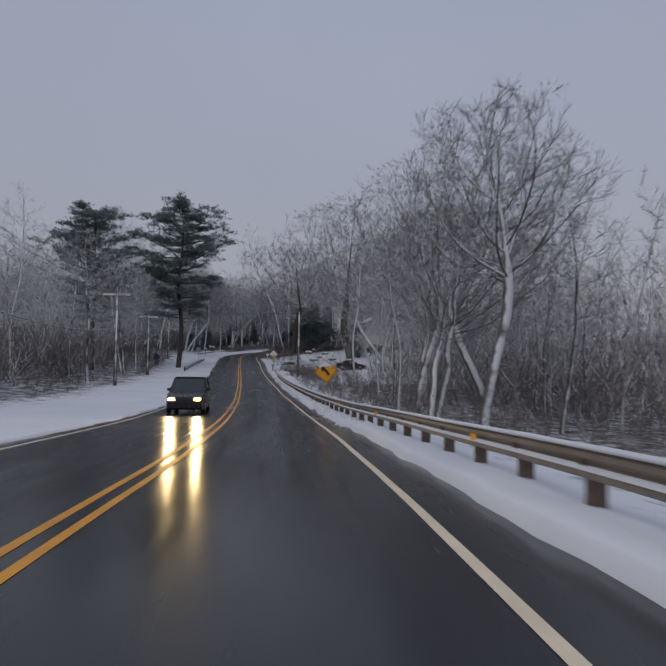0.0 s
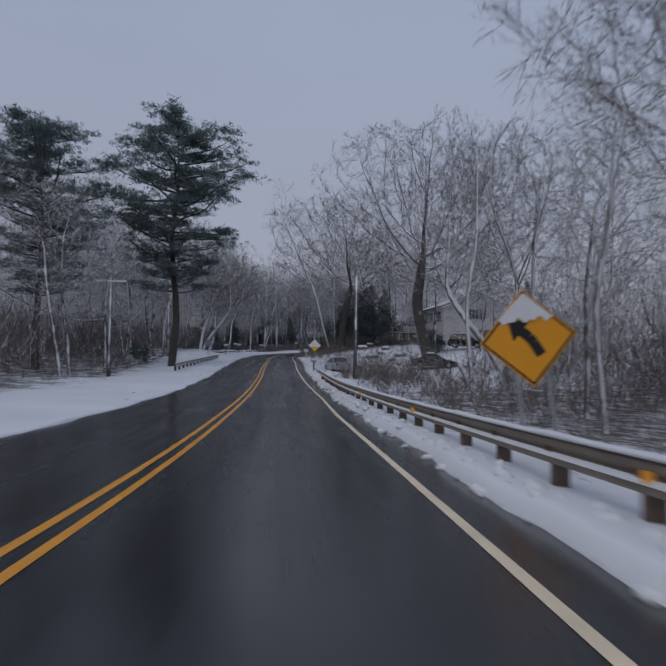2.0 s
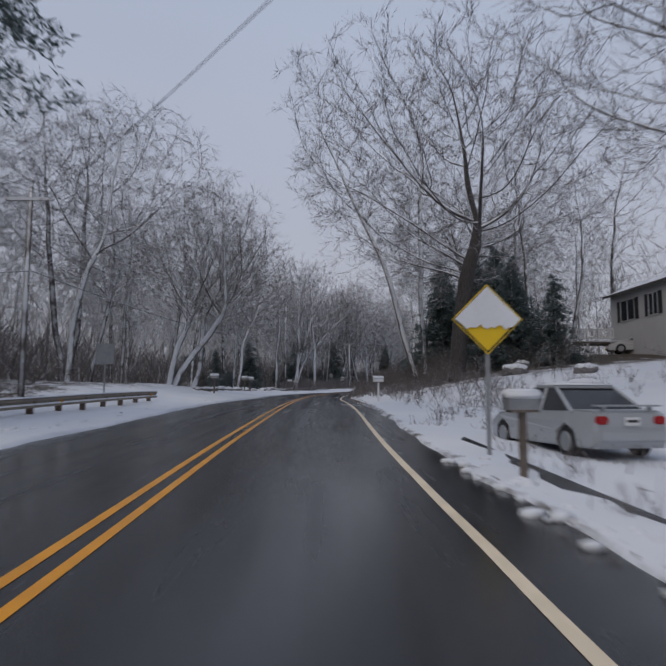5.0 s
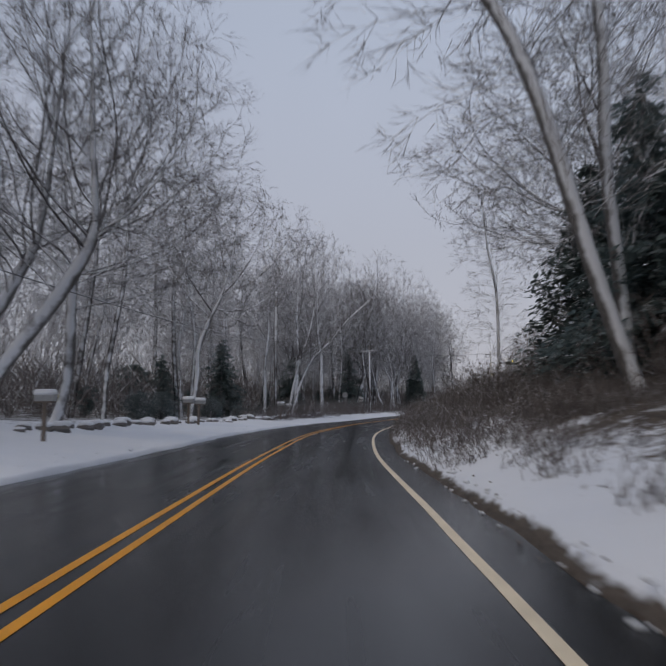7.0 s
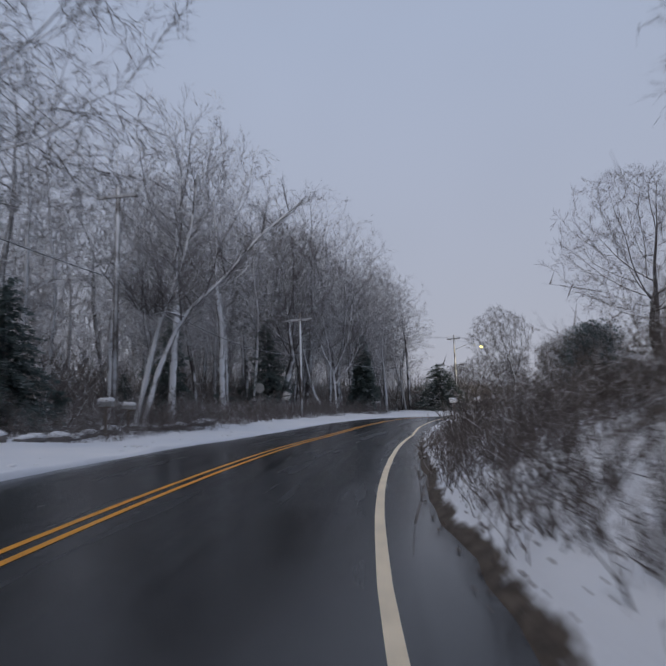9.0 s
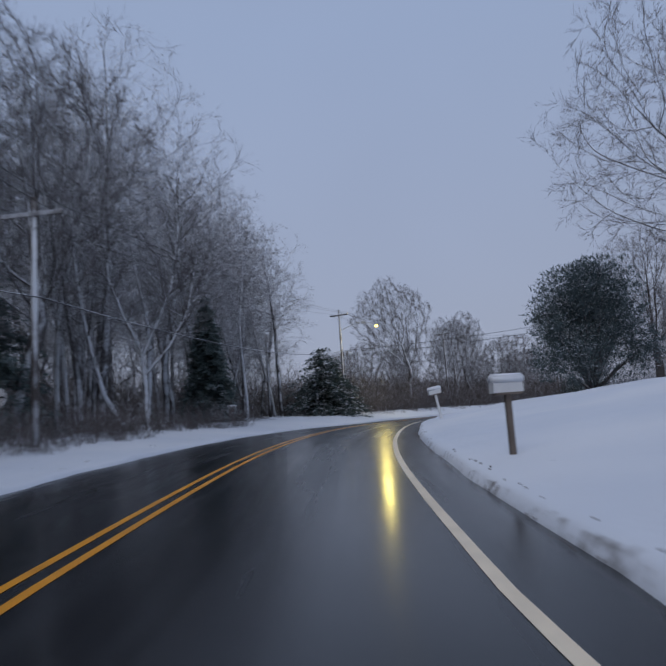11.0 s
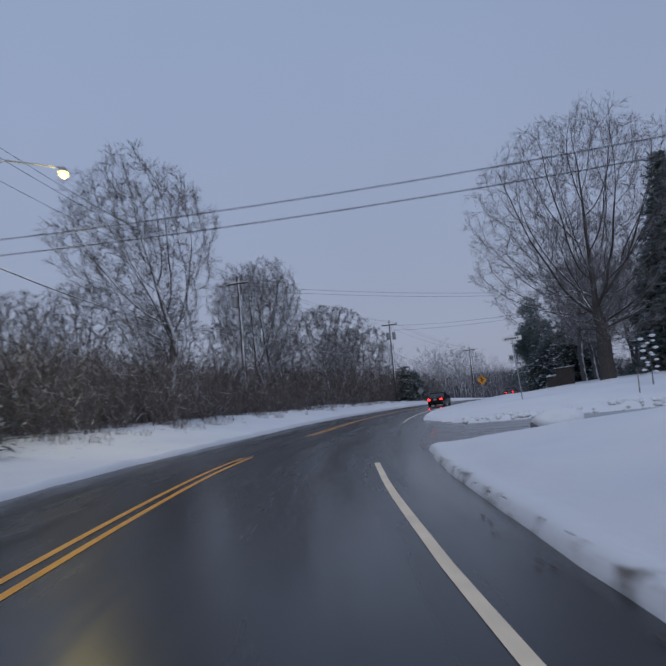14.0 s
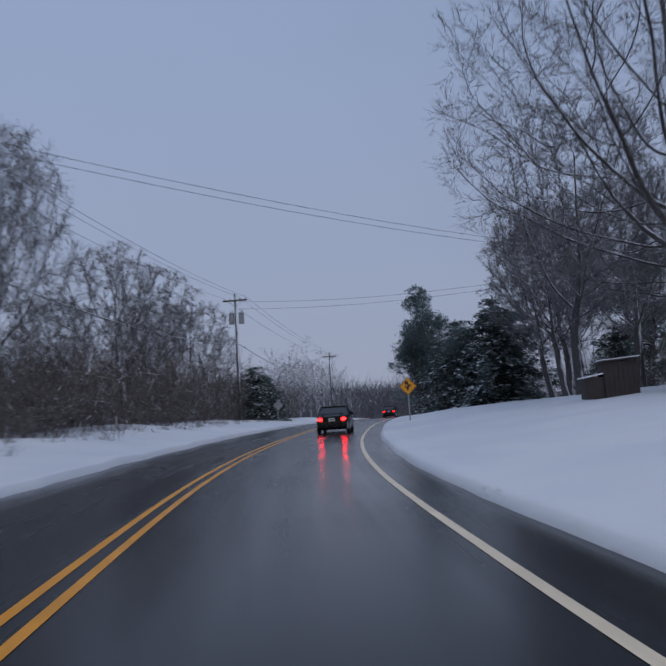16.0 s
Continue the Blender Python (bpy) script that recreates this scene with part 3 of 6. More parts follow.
def grow(rng, height, trunk_r, levels, shape):
    """Branches of a bare tree as (level, points, radii). shape: clear (bare share of the trunk), spread, ratio, kids, up."""
    got = []

    def branch(p, d, length, r, lev):
        n = (8, 5, 3, 1, 1)[lev]
        pts, rad = [p], [r]
        tip = (0.18, 0.25, 0.3, 0.4, 0.5)[lev]
        dirs = [d]
        for i in range(n):
            d = unit(d + rng.normal(0, (0.05, 0.13, 0.12, 0.08, 0.06)[lev] * (shape.get("wob", 1) if lev < 2 else 1.0), 3) + np.array((0, 0, shape["up"][lev])))
            p = p + d * length / n
            pts.append(p)
            dirs.append(d)
            rad.append(r * (1 - (1 - tip) * ((i + 1) / n) ** 0.9))
        got.append((lev, pts, rad))
        if lev + 1 >= levels:
            return
        k = shape["kids"][lev]
        start = shape["clear"] if lev == 0 else 0.2
        turn = rng.uniform(0, 6.28)
        for c in range(k):
            f = start + (1 - start) * ((c + rng.uniform(0, 0.8)) / k)
            x = min(f, 0.995) * n
            i = int(x)
            q = pts[i] + (pts[i + 1] - pts[i]) * (x - i)
            rr = rad[i] + (rad[i + 1] - rad[i]) * (x - i)
            dd = dirs[min(i + 1, n)]
            turn += 2.4 + rng.normal(0, 0.4)
            side = unit(np.cross(dd, (0.3, 0.2, 1.0) if abs(dd[2]) < 0.95 else (1.0, 0.1, 0)))
            side2 = np.cross(dd, side)
            a = radians(shape["spread"][lev] * rng.uniform(0.7, 1.25))
            nd = dd * math.cos(a) + (side * math.cos(turn) + side2 * math.sin(turn)) * math.sin(a)
            ll = length * shape["ratio"][lev] * (1.0 - 0.45 * (f - start) / (1 - start + 1e-6)) * rng.uniform(0.82, 1.14)
            branch(q, unit(nd), ll, max(rr * (shape.get("limb", 0.62) if lev == 0 else 0.55), 0.006), lev + 1)

    branch(np.zeros(3) + np.array((0, 0, -0.5)), unit(np.array((rng.normal(0, 0.04), rng.normal(0, 0.04), 1.0))), height * shape["stem"], trunk_r, 0)
    ends = np.array([b[1][-1] for b in got])
    tall = height / ends[:, 2].max()
    wide = shape["wide"] * height / 2 / np.percentile(np.hypot(ends[:, 0], ends[:, 1]), 96)
    limit = shape["wide"] * height / 2

    def fit(q):
        r = math.hypot(q[0], q[1]) * wide / limit
        k = wide * ((0.8 + 0.28 * (1 - math.exp(-(r - 0.8) / 0.28))) / r if r > 0.8 else 1.0)
        return np.array((q[0] * k, q[1] * k, q[2] * tall))

    return [(lev, [fit(q) for q in pts], rad) for lev, pts, rad in got]


WOODS = dict(clear=0.22, wide=0.52, leader=0.62, a=0.55, b=0.42, crook=0.05, up=0.16)
SLIM = dict(clear=0.12, wide=0.32, leader=0.82, a=0.45, b=0.45, crook=0.05, up=0.12)
OAK = dict(clear=0.27, wide=1.02, leader=0.22, a=0.55, b=0.40, crook=0.09, stiff=0.45, lump=0.4, step=0.02)
FORKED = dict(clear=0.32, wide=0.74, leader=0.16, a=0.70, b=0.38, crook=0.10, up=0.14, lump=0.4)
ARCHING = dict(clear=0.34, wide=0.95, leader=0.25, a=0.60, b=0.50, crook=0.12, up=-0.04, rise=-0.35, lump=0.45)
MAPLE = dict(clear=0.13, wide=0.95, leader=0.14, a=0.42, b=0.42, crook=0.05, up=0.20, step=0.016, stiff=0.7, lump=0.14)
FAN = dict(clear=0.22, wide=0.64, leader=0.12, a=0.75, b=0.34, crook=0.08, up=0.2, lump=0.3, step=0.02, stiff=0.9, twigs=5)
UPRIGHT = dict(clear=0.14, wide=0.46, leader=0.40, a=0.62, b=0.30, crook=0.05, up=0.22, lump=0.2, step=0.02, stiff=0.9)
PALE_FORM = dict(clear=0.45, wide=0.66, leader=0.06, a=0.60, b=0.40, crook=0.10, up=0.12, lump=0.35, step=0.02)
FARWOOD = dict(stem=0.90, wide=0.56, clear=0.28, spread=(44, 46, 44, 40), ratio=(0.38, 0.5, 0.6, 0.6), kids=(9, 5, 9, 4), up=(0.05, 0.10, 0.05, 0.03, 0.0))
THICKET = dict(stem=0.86, wide=0.56, clear=0.12, spread=(42, 44, 44, 40), ratio=(0.38, 0.5, 0.6, 0.6), kids=(9, 5, 9, 4), up=(0.05, 0.12, 0.06, 0.03, 0.0))


def sprigs(rng, items, wide):
    """Single tapering triangles for the finest twigs: vertices and faces."""
    p = np.array([q[0] for q in items])
    e = np.array([q[-1] for q in items])
    w = np.cross(e - p, rng.normal(0, 1, p.shape))
    w /= np.linalg.norm(w, axis=1)[:, None] + 1e-9
    v = np.stack([p + w * wide, p - w * wide, e], 1).reshape(-1, 3)
    return v, np.arange(len(v)).reshape(-1, 3)


def bare_crown(seed, height, trunk_r, levels, shape, sides, fine, wide):
    """Trunk tubes, crown tubes, and sprigs of a bare tree; levels from fine on are sprigs."""
    rng = np.random.default_rng(seed)
    trunk, crown, mid, twigs = Tubes(), Tubes(), [], []
    for lev, pts, rad in grow(rng, height, trunk_r, levels, shape):
        if lev == 0:
            trunk.add(pts, rad, sides[0])
        elif lev < fine:
            crown.add(pts, [max(r, 0.008) for r in rad], sides[lev])
        elif lev < levels - 1:
            mid.append(pts)
        else:
            twigs.append(pts)
    v, f = sprigs(rng, twigs, wide)
    if mid:
        v2, f2 = sprigs(rng, mid, wide * 1.7)
        v, f = np.concatenate([v, v2]), np.concatenate([f, f2 + len(v)])
    return trunk, crown, (v, f)


def crown_points(rng, height, form, count):
    """Places that the twigs of a crown reach for: an uneven dome, fuller towards its skin."""
    f = rng.beta(form.get("low", 1.15), form.get("high", 1.0), count)
    a = rng.uniform(0, 2 * math.pi, count)
    side = f ** form["a"] * (1 - f) ** form["b"]
    peak = form["a"] / (form["a"] + form["b"])
    side /= peak ** form["a"] * (1 - peak) ** form["b"]
    lump = np.array([1 + form.get("lump", 0.28) * noise.noise((math.cos(x) * 1.6 + rng.uniform(0, 0.05), math.sin(x) * 1.6 + height, y * 3.2)) for x, y in zip(a, f)])
    r = form["wide"] * height / 2 * side * lump * rng.uniform(0, 1, count) ** 0.55
    z = height * (form["clear"] + (1 - form["clear"]) * f * np.clip(lump, 0.85, 1.05))
    return np.stack([np.cos(a) * r, np.sin(a) * r, z], 1)


def reach_out(rng, height, form, count):
    """Grows limbs from a trunk towards the crown's points. Returns places, parents and the trunk's node count."""
    step = height * form.get("step", 0.023)
    aims = crown_points(rng, height, form, count)
    nodes, parent, way = [Vector((0, 0, -0.5))], [-1], [Vector((0, 0, 1))]
    tall, crook = height * (form["clear"] + (1 - form["clear"]) * form["leader"]), form.get("crook", 0.06)
    d = Vector((rng.normal(0, 0.03), rng.normal(0, 0.03), 1))
    while nodes[-1].z < tall:
        d = (d + Vector((rng.normal(0, crook), rng.normal(0, crook), 0.12)) - Vector((nodes[-1].x, nodes[-1].y, 0)) * 0.02).normalized()
        nodes.append(nodes[-1] + d * step)
        parent.append(len(nodes) - 2)
        way.append(d)
    stem = len(nodes)
    low = form["clear"] * height * 0.8
    live = np.ones(len(aims), bool)
    near = np.full(len(aims), 1e9)
    owner = np.zeros(len(aims), int)
    fresh = [i for i in range(stem) if nodes[i].z > low]
    made = {}
    for turn in range(90):
        if fresh:
            q = np.array([nodes[i] for i in fresh])
            gap = np.linalg.norm(aims[:, None, :] - q[None, :, :], axis=2)
            k = gap.argmin(1)
            g = gap[np.arange(len(aims)), k]
            closer = g < near
            near[closer], owner[closer] = g[closer], np.array(fresh)[k[closer]]
        live &= near > step * 1.35
        if not live.any():
            break
        pull = {}
        for i in np.nonzero(live)[0]:
            o = int(owner[i])
            v = aims[i] - np.array(nodes[o])
            pull[o] = pull.get(o, 0) + v / (near[i] + 1e-6)
        fresh = []
        for o, v in pull.items():
            v = Vector(v).normalized()
            d = (v + way[o] * form.get("stiff", 0.6) + Vector((rng.normal(0, 0.11), rng.normal(0, 0.11), form.get("up", 0.1) + rng.normal(0, 0.08)))).normalized()
            if any(d.dot(e) > 0.93 for e in made.get(o, ())) or len(made.get(o, ())) > 2:
                continue
            made.setdefault(o, []).append(d)
            nodes.append(nodes[o] + d * step)
            parent.append(o)
            way.append(d)
            fresh.append(len(nodes) - 1)
        if not fresh:
            break
    return nodes, parent, way, stem, step


def make_tree(seed, height, trunk_r, form, label, count=700, bark=BARK, twig=TWIG, group="bare roadside trees", limb=None, fine=0.009):
    """A leafless tree: trunk, limbs that fork towards an uneven crown, and fine twigs at their ends."""
    rng = np.random.default_rng(seed)
    nodes, parent, way, stem, step = reach_out(rng, height, form, count)
    n = len(nodes)
    kids = [[] for _ in range(n)]
    for i in range(1, n):
        kids[parent[i]].append(i)
    tips = [0] * n
    for i in range(n - 1, -1, -1):
        tips[i] = sum(tips[k] for k in kids[i]) if kids[i] else 1
    thin = 0.0065
    power = math.log(trunk_r / thin) / math.log(max(tips[0], 2))
    rad = [thin * t**power for t in tips]
    for i in range(stem):
        rad[i] *= 1.0 + 0.35 * math.exp(-max(0.0, nodes[i].z + 0.5) / 0.7)
    trunk, crown, starts = Tubes(), Tubes(), [(0, None)]
    while starts:
        i, root = starts.pop()
        line, rr = ([nodes[root]], [rad[i]]) if root is not None else ([], [])
        first = root is None
        while True:
            line.append(nodes[i])
            rr.append(rad[i])
            if not kids[i]:
                break
            main = max(kids[i], key=lambda k: tips[k])
            starts += [(k, i) for k in kids[i] if k != main]
            i = main
        q = np.array(line)
        for again in range(3 if len(q) > 3 else 0):
            q[1:-1] = 0.25 * q[:-2] + 0.5 * q[1:-1] + 0.25 * q[2:]
        if len(q) > 1:
            (trunk if first else crown).add(q, rr, 9 if first else 6 if rr[0] > 0.1 else 4 if rr[0] > 0.04 else 3)
    ends = []
    for i in range(n):
        if tips[i] > 9 or nodes[i].z < form["clear"] * height * 0.9:
            continue
        p, w = np.array(nodes[i]), np.array(way[i])
        for k in range(form.get("twigs", 3) + (2 if not kids[i] else 0)):
            v = unit(w + rng.normal(0, 0.4, 3) + np.array((0, 0, form.get("rise", 0.22))))
            e = p + v * step * rng.uniform(1.0, 2.8)
            ends.append((p, e))
            for j in range(2):
                o = p + (e - p) * rng.uniform(0.25, 0.8)
                ends.append((o, o + unit(v + rng.normal(0, 0.36, 3)) * step * rng.uniform(0.6, 1.5)))
    sv, sf = sprigs(rng, ends, fine)
    root = thing("bare_tree", label, "tree", group)
    part("trunk", trunk.mesh("trunk", bark), None, root)
    limbs = np.concatenate(crown.f).tolist()
    me = mesh("crown", np.concatenate(crown.v + [sv]), limbs + (sf + crown.count).tolist(), limb or bark, True)
    me.materials.append(twig)
    me.polygons.foreach_set("material_index", [0] * len(limbs) + [1] * len(sf))
    part("crown", me, None, root)
    return root


def stand(root, s, d, scale=1.0, turn=0.0, lean=(0.0, 0.0), label="", h=0.0, copy=True):
    p = at(s, d, h)
    m = Matrix.Translation(p) @ Euler((radians(lean[0]), radians(lean[1]), 0)).to_matrix().to_4x4() @ Matrix.Rotation(radians(turn), 4, "Z")
    ob = copy_thing(root, m) if copy else root
    if not copy:
        ob.matrix_world = m
    ob.scale = (scale, scale, scale)
    if label:
        ob["label"] = label
    return ob


class Blades:
    """Collects needle tufts and leaves: single triangles and quads of one mesh."""

    def __init__(self):
        self.v, self.f, self.n = [], [], 0

    def tuft(self, rng, c, size, count, flat=1.0, lift=0.3):
        d = rng.normal(0, 1, (count, 3))
        d[:, 2] = d[:, 2] * flat + lift
        d /= np.linalg.norm(d, axis=1)[:, None] + 1e-9
        w = np.cross(d, rng.normal(0, 1, (count, 3)))
        w /= np.linalg.norm(w, axis=1)[:, None] + 1e-9
        ln = size * rng.uniform(0.6, 1.2, (count, 1))
        wd = size * rng.uniform(0.09, 0.17, (count, 1))
        o = c + rng.normal(0, size * 0.5, (count, 3)) * np.array((1.0, 1.0, 0.5))
        a, b, e = o + w * wd, o - w * wd, o + d * ln
        self.v.append(np.stack([a, b, e], 1).reshape(-1, 3))
        i = self.n + np.arange(count)[:, None] * 3
        self.f += np.concatenate([i, i + 1, i + 2], 1).tolist()
        self.n += count * 3

    def leaf(self, rng, c, normal, size):
        u = unit(np.cross(normal, rng.normal(0, 1, 3)))
        w = np.cross(normal, u)
        q = [c - u * size * 0.5, c + w * size * 0.3, c + u * size * 0.6, c - w * size * 0.3]
        self.v.append(np.array(q))
        self.f.append([self.n, self.n + 1, self.n + 2, self.n + 3])
        self.n += 4

    def mesh(self, name, mat):
        return mesh(name, np.concatenate(self.v), self.f, mat)


def make_pine(seed, height, trunk_r, label, clear=0.3, reach=0.27, limbs=46, group="tall white pines"):
    """A white pine: long level limbs in loose tiers, needle clumps towards their ends."""
    rng = np.random.default_rng(seed)
    trunk, limb_t, needles = Tubes(), Tubes(), Blades()
    k = 10
    line = [np.array((0.25 * math.sin(i * 0.9), 0.2 * math.cos(i * 1.3), -0.5 + (height + 0.5) * i / k)) for i in range(k + 1)]
    trunk.add(line, [trunk_r * (1 - 0.9 * (i / k)) for i in range(k + 1)], 9)
    for i in range(limbs):
        f = clear + (0.985 - clear) * (i + rng.uniform(0, 0.9)) / limbs
        z = height * f
        q = np.array([np.interp(z, [p[2] for p in line], [p[a] for p in line]) for a in range(3)])
        a = i * 2.4 + rng.normal(0, 0.5)
        top = (1 - f) / (1 - clear)
        ln = height * reach * min(1.0, 0.36 + 1.9 * top) * (1 - 0.85 * max(0.0, top - 0.5)) * rng.uniform(0.6, 1.18)
        d = np.array((math.cos(a), math.sin(a), rng.uniform(-0.05, 0.25)))
        pts, p = [q], q
        for j in range(5):
            d = unit(d + np.array((rng.normal(0, 0.1), rng.normal(0, 0.1), rng.normal(0.06, 0.06))))
            p = p + d * ln / 5
            pts.append(p)
        limb_t.add(pts, [0.10 * (1 - 0.16 * j) * (ln / 6 + 0.25) for j in range(6)], 4)
        for c in range(int(4 + ln * 1.5)):
            g = rng.uniform(0.25, 1.02) if c > 1 else rng.uniform(0.85, 1.03)
            x = min(g, 0.999) * 5
            j = int(x)
            w = ln * 0.17 * (0.4 + g * 0.6)
            o = pts[j] + (pts[j + 1] - pts[j]) * (x - j) + np.array((*np.clip(rng.normal(0, w, 2), -1.5 * w, 1.5 * w), 0.08))
            wide = rng.uniform(0.35, 0.62)
            for k in range(int(10 * (0.7 if top > 0.72 else 1.0))):
                q = o + np.array((rng.normal(0, wide), rng.normal(0, wide), abs(rng.normal(0, 0.26))))
                needles.tuft(rng, q, 0.32, 10, 0.6, 0.35)
    root = thing("pine_tree", label, "tree", group)
    part("trunk", trunk.mesh("trunk", DARK_BARK), None, root)
    part("branchwork", limb_t.mesh("branchwork", DARK_BARK), None, root)
    part("crown", needles.mesh("crown", NEEDLE), None, root, "dark green needle clumps")
    return root


def make_spruce(seed, height, width, label, mat, tiers=15, group="evergreens", density=1.0, power=0.8, ragged=0.0):
    """An evergreen: drooping boughs in whorls, each a flat spray. power: how conical; ragged: how uneven."""
    rng = np.random.default_rng(seed)
    trunk, needles = Tubes(), Blades()
    trunk.add([(0, 0, -0.4), (0, 0, height * 0.5), (0, 0, height * 0.97)], [0.035 * height, 0.02 * height, 0.02], 7)
    for i in range(tiers):
        f = (i + 0.3) / tiers
        z = height * (0.05 + 0.93 * f)
        r = width / 2 * (1 - f) ** power + 0.12
        n = int(7 + 7 * (1 - f))
        for j in range(n):
            a = j * 6.283 / n + i * 1.1 + rng.normal(0, 0.18)
            rr = r * rng.uniform(0.72 - 0.4 * ragged, 1.15 + 0.25 * ragged)
            lift = rng.normal(0, 0.045 * height) * ragged
            for g in np.linspace(0.2, 1.0, max(3, int(rr * 5 * density))):
                o = np.array((math.cos(a) * rr * g, math.sin(a) * rr * g, z + lift * g - 0.35 * rr * g * g + rng.normal(0, 0.06)))
                side = rr * 0.16 * (1.1 - g * 0.6)
                for q in range(2):
                    c = o + np.array((rng.normal(0, side), rng.normal(0, side), rng.normal(0, 0.05)))
                    nrm = unit(np.array((math.cos(a) * 0.35, math.sin(a) * 0.35, 1.0)) + rng.normal(0, 0.25, 3))
                    needles.leaf(rng, c, nrm, 0.42)
                needles.tuft(rng, o, 0.34, 5, 0.5, -0.1)
    root = thing("spruce_tree", label, "tree", group)
    part("trunk", trunk.mesh("trunk", BARK), None, root)
    part("crown", needles.mesh("crown", mat), None, root)
    return root


def make_round_evergreen(seed, width, height, label, mat, count=7000, group="evergreens"):
    """A broad evergreen: several stems hidden in an uneven mass of small leaves."""
    rng = np.random.default_rng(seed)
    stems, leaves = Tubes(), Blades()
    lobes = []
    for i in range(44):
        a, f = i * 2.4, rng.uniform(0.12, 0.92)
        r = width * 0.36 * math.sqrt(max(0.05, 1 - (f * 1.05 - 0.35) ** 2 / 0.62)) * rng.uniform(0.25, 1.08)
        c = np.array((math.cos(a) * r, math.sin(a) * r, height * f))
        lobes.append((c, width * rng.uniform(0.10, 0.21)))
        stems.add([(0, 0, -0.3), c * 0.5, c], [0.12, 0.07, 0.03], 4)
    for i in range(count):
        c, r = lobes[rng.integers(len(lobes))]
        d = unit(rng.normal(0, 1, 3))
        p = c + d * r * rng.uniform(0.35, 1.15)
        if p[2] < 0.05:
            continue
        leaves.leaf(rng, p, unit(d + np.array((0, 0, 0.5)) + rng.normal(0, 0.5, 3)), 0.13)
    for c, r in lobes:
        for i in range(34):
            leaves.tuft(rng, c + unit(rng.normal(0, 1, 3) + np.array((0, 0, 0.4))) * r * rng.uniform(0.9, 1.12), 0.36, 9, 1.0, 0.6)
    root = thing("evergreen_bush", label, "bush", group)
    part("stem", stems.mesh("stem", BARK), None, root)
    part("crown", leaves.mesh("crown", mat), None, root)
    return root


def woods_mass(name, places, templates, label, mat=HAZY_TWIG):
    """Far or dense woods that nobody could count: one mesh of many simple trees."""
    vs, fs, n = [], [], 0
    for x, y, z, sc, turn, k in places:
        v, f = templates[k]
        c, s = math.cos(turn), math.sin(turn)
        q = v * sc
        q = np.stack([q[:, 0] * c - q[:, 1] * s + x, q[:, 0] * s + q[:, 1] * c + y, q[:, 2] + z], 1)
        vs.append(q)
        fs.append(f + n)
        n += len(q)
    v, f = np.concatenate(vs), np.concatenate(fs)
    me = bpy.data.meshes.new(name)
    me.vertices.add(len(v))
    me.vertices.foreach_set("co", v.ravel())
    me.loops.add(f.size)
    me.loops.foreach_set("vertex_index", f.ravel())
    me.polygons.add(len(f))
    me.polygons.foreach_set("loop_start", np.arange(len(f)) * f.shape[1])
    me.update(calc_edges=True)
    me.validate()
    me.materials.append(mat)
    tagged(new(name, me), label, "woods", kind="stuff")


def bare_template(seed, height, trunk_r, shape):
    trunk, crown, (sv, sf) = bare_crown(seed, height, trunk_r, 4, shape, (5, 3, 3, 3, 3), 2, 0.024)
    n = trunk.count
    fc = np.concatenate(crown.f) + n
    ft = np.concatenate(trunk.f)
    q = np.concatenate([ft, fc])
    tri = np.concatenate([q[:, [0, 1, 2]], q[:, [0, 2, 3]], sf + n + crown.count])
    return np.concatenate(trunk.v + crown.v + [sv]), tri


def shrub_template(seed, height, stems=8, kids=5, wide=0.013):
    """A leafless shrub: stems fanning from the root, with side twigs."""
    rng = np.random.default_rng(seed)
    tw = []
    for i in range(stems):
        a, lean = rng.uniform(0, 6.28), rng.uniform(0.1, 0.8)
        d = unit(np.array((math.cos(a) * lean, math.sin(a) * lean, 1.0)))
        ln = height * rng.uniform(0.6, 1.1)
        o = np.array((rng.normal(0, 0.18), rng.normal(0, 0.18), -0.1))
        mid = o + d * ln * 0.5
        end = mid + unit(d + rng.normal(0, 0.25, 3)) * ln * 0.5
        tw.append([o, mid])
        tw.append([mid - d * 0.1, end])
        for k in range(kids):
            q = o + (end - o) * rng.uniform(0.2, 1)
            e = q + unit(d + rng.normal(0, 0.55, 3)) * ln * rng.uniform(0.2, 0.5)
            tw.append([q, e])
            for j in range(2):
                g = q + (e - q) * rng.uniform(0.3, 0.9)
                tw.append([g, g + unit(d + rng.normal(0, 0.7, 3)) * ln * rng.uniform(0.1, 0.25)])
    return sprigs(rng, tw, wide)


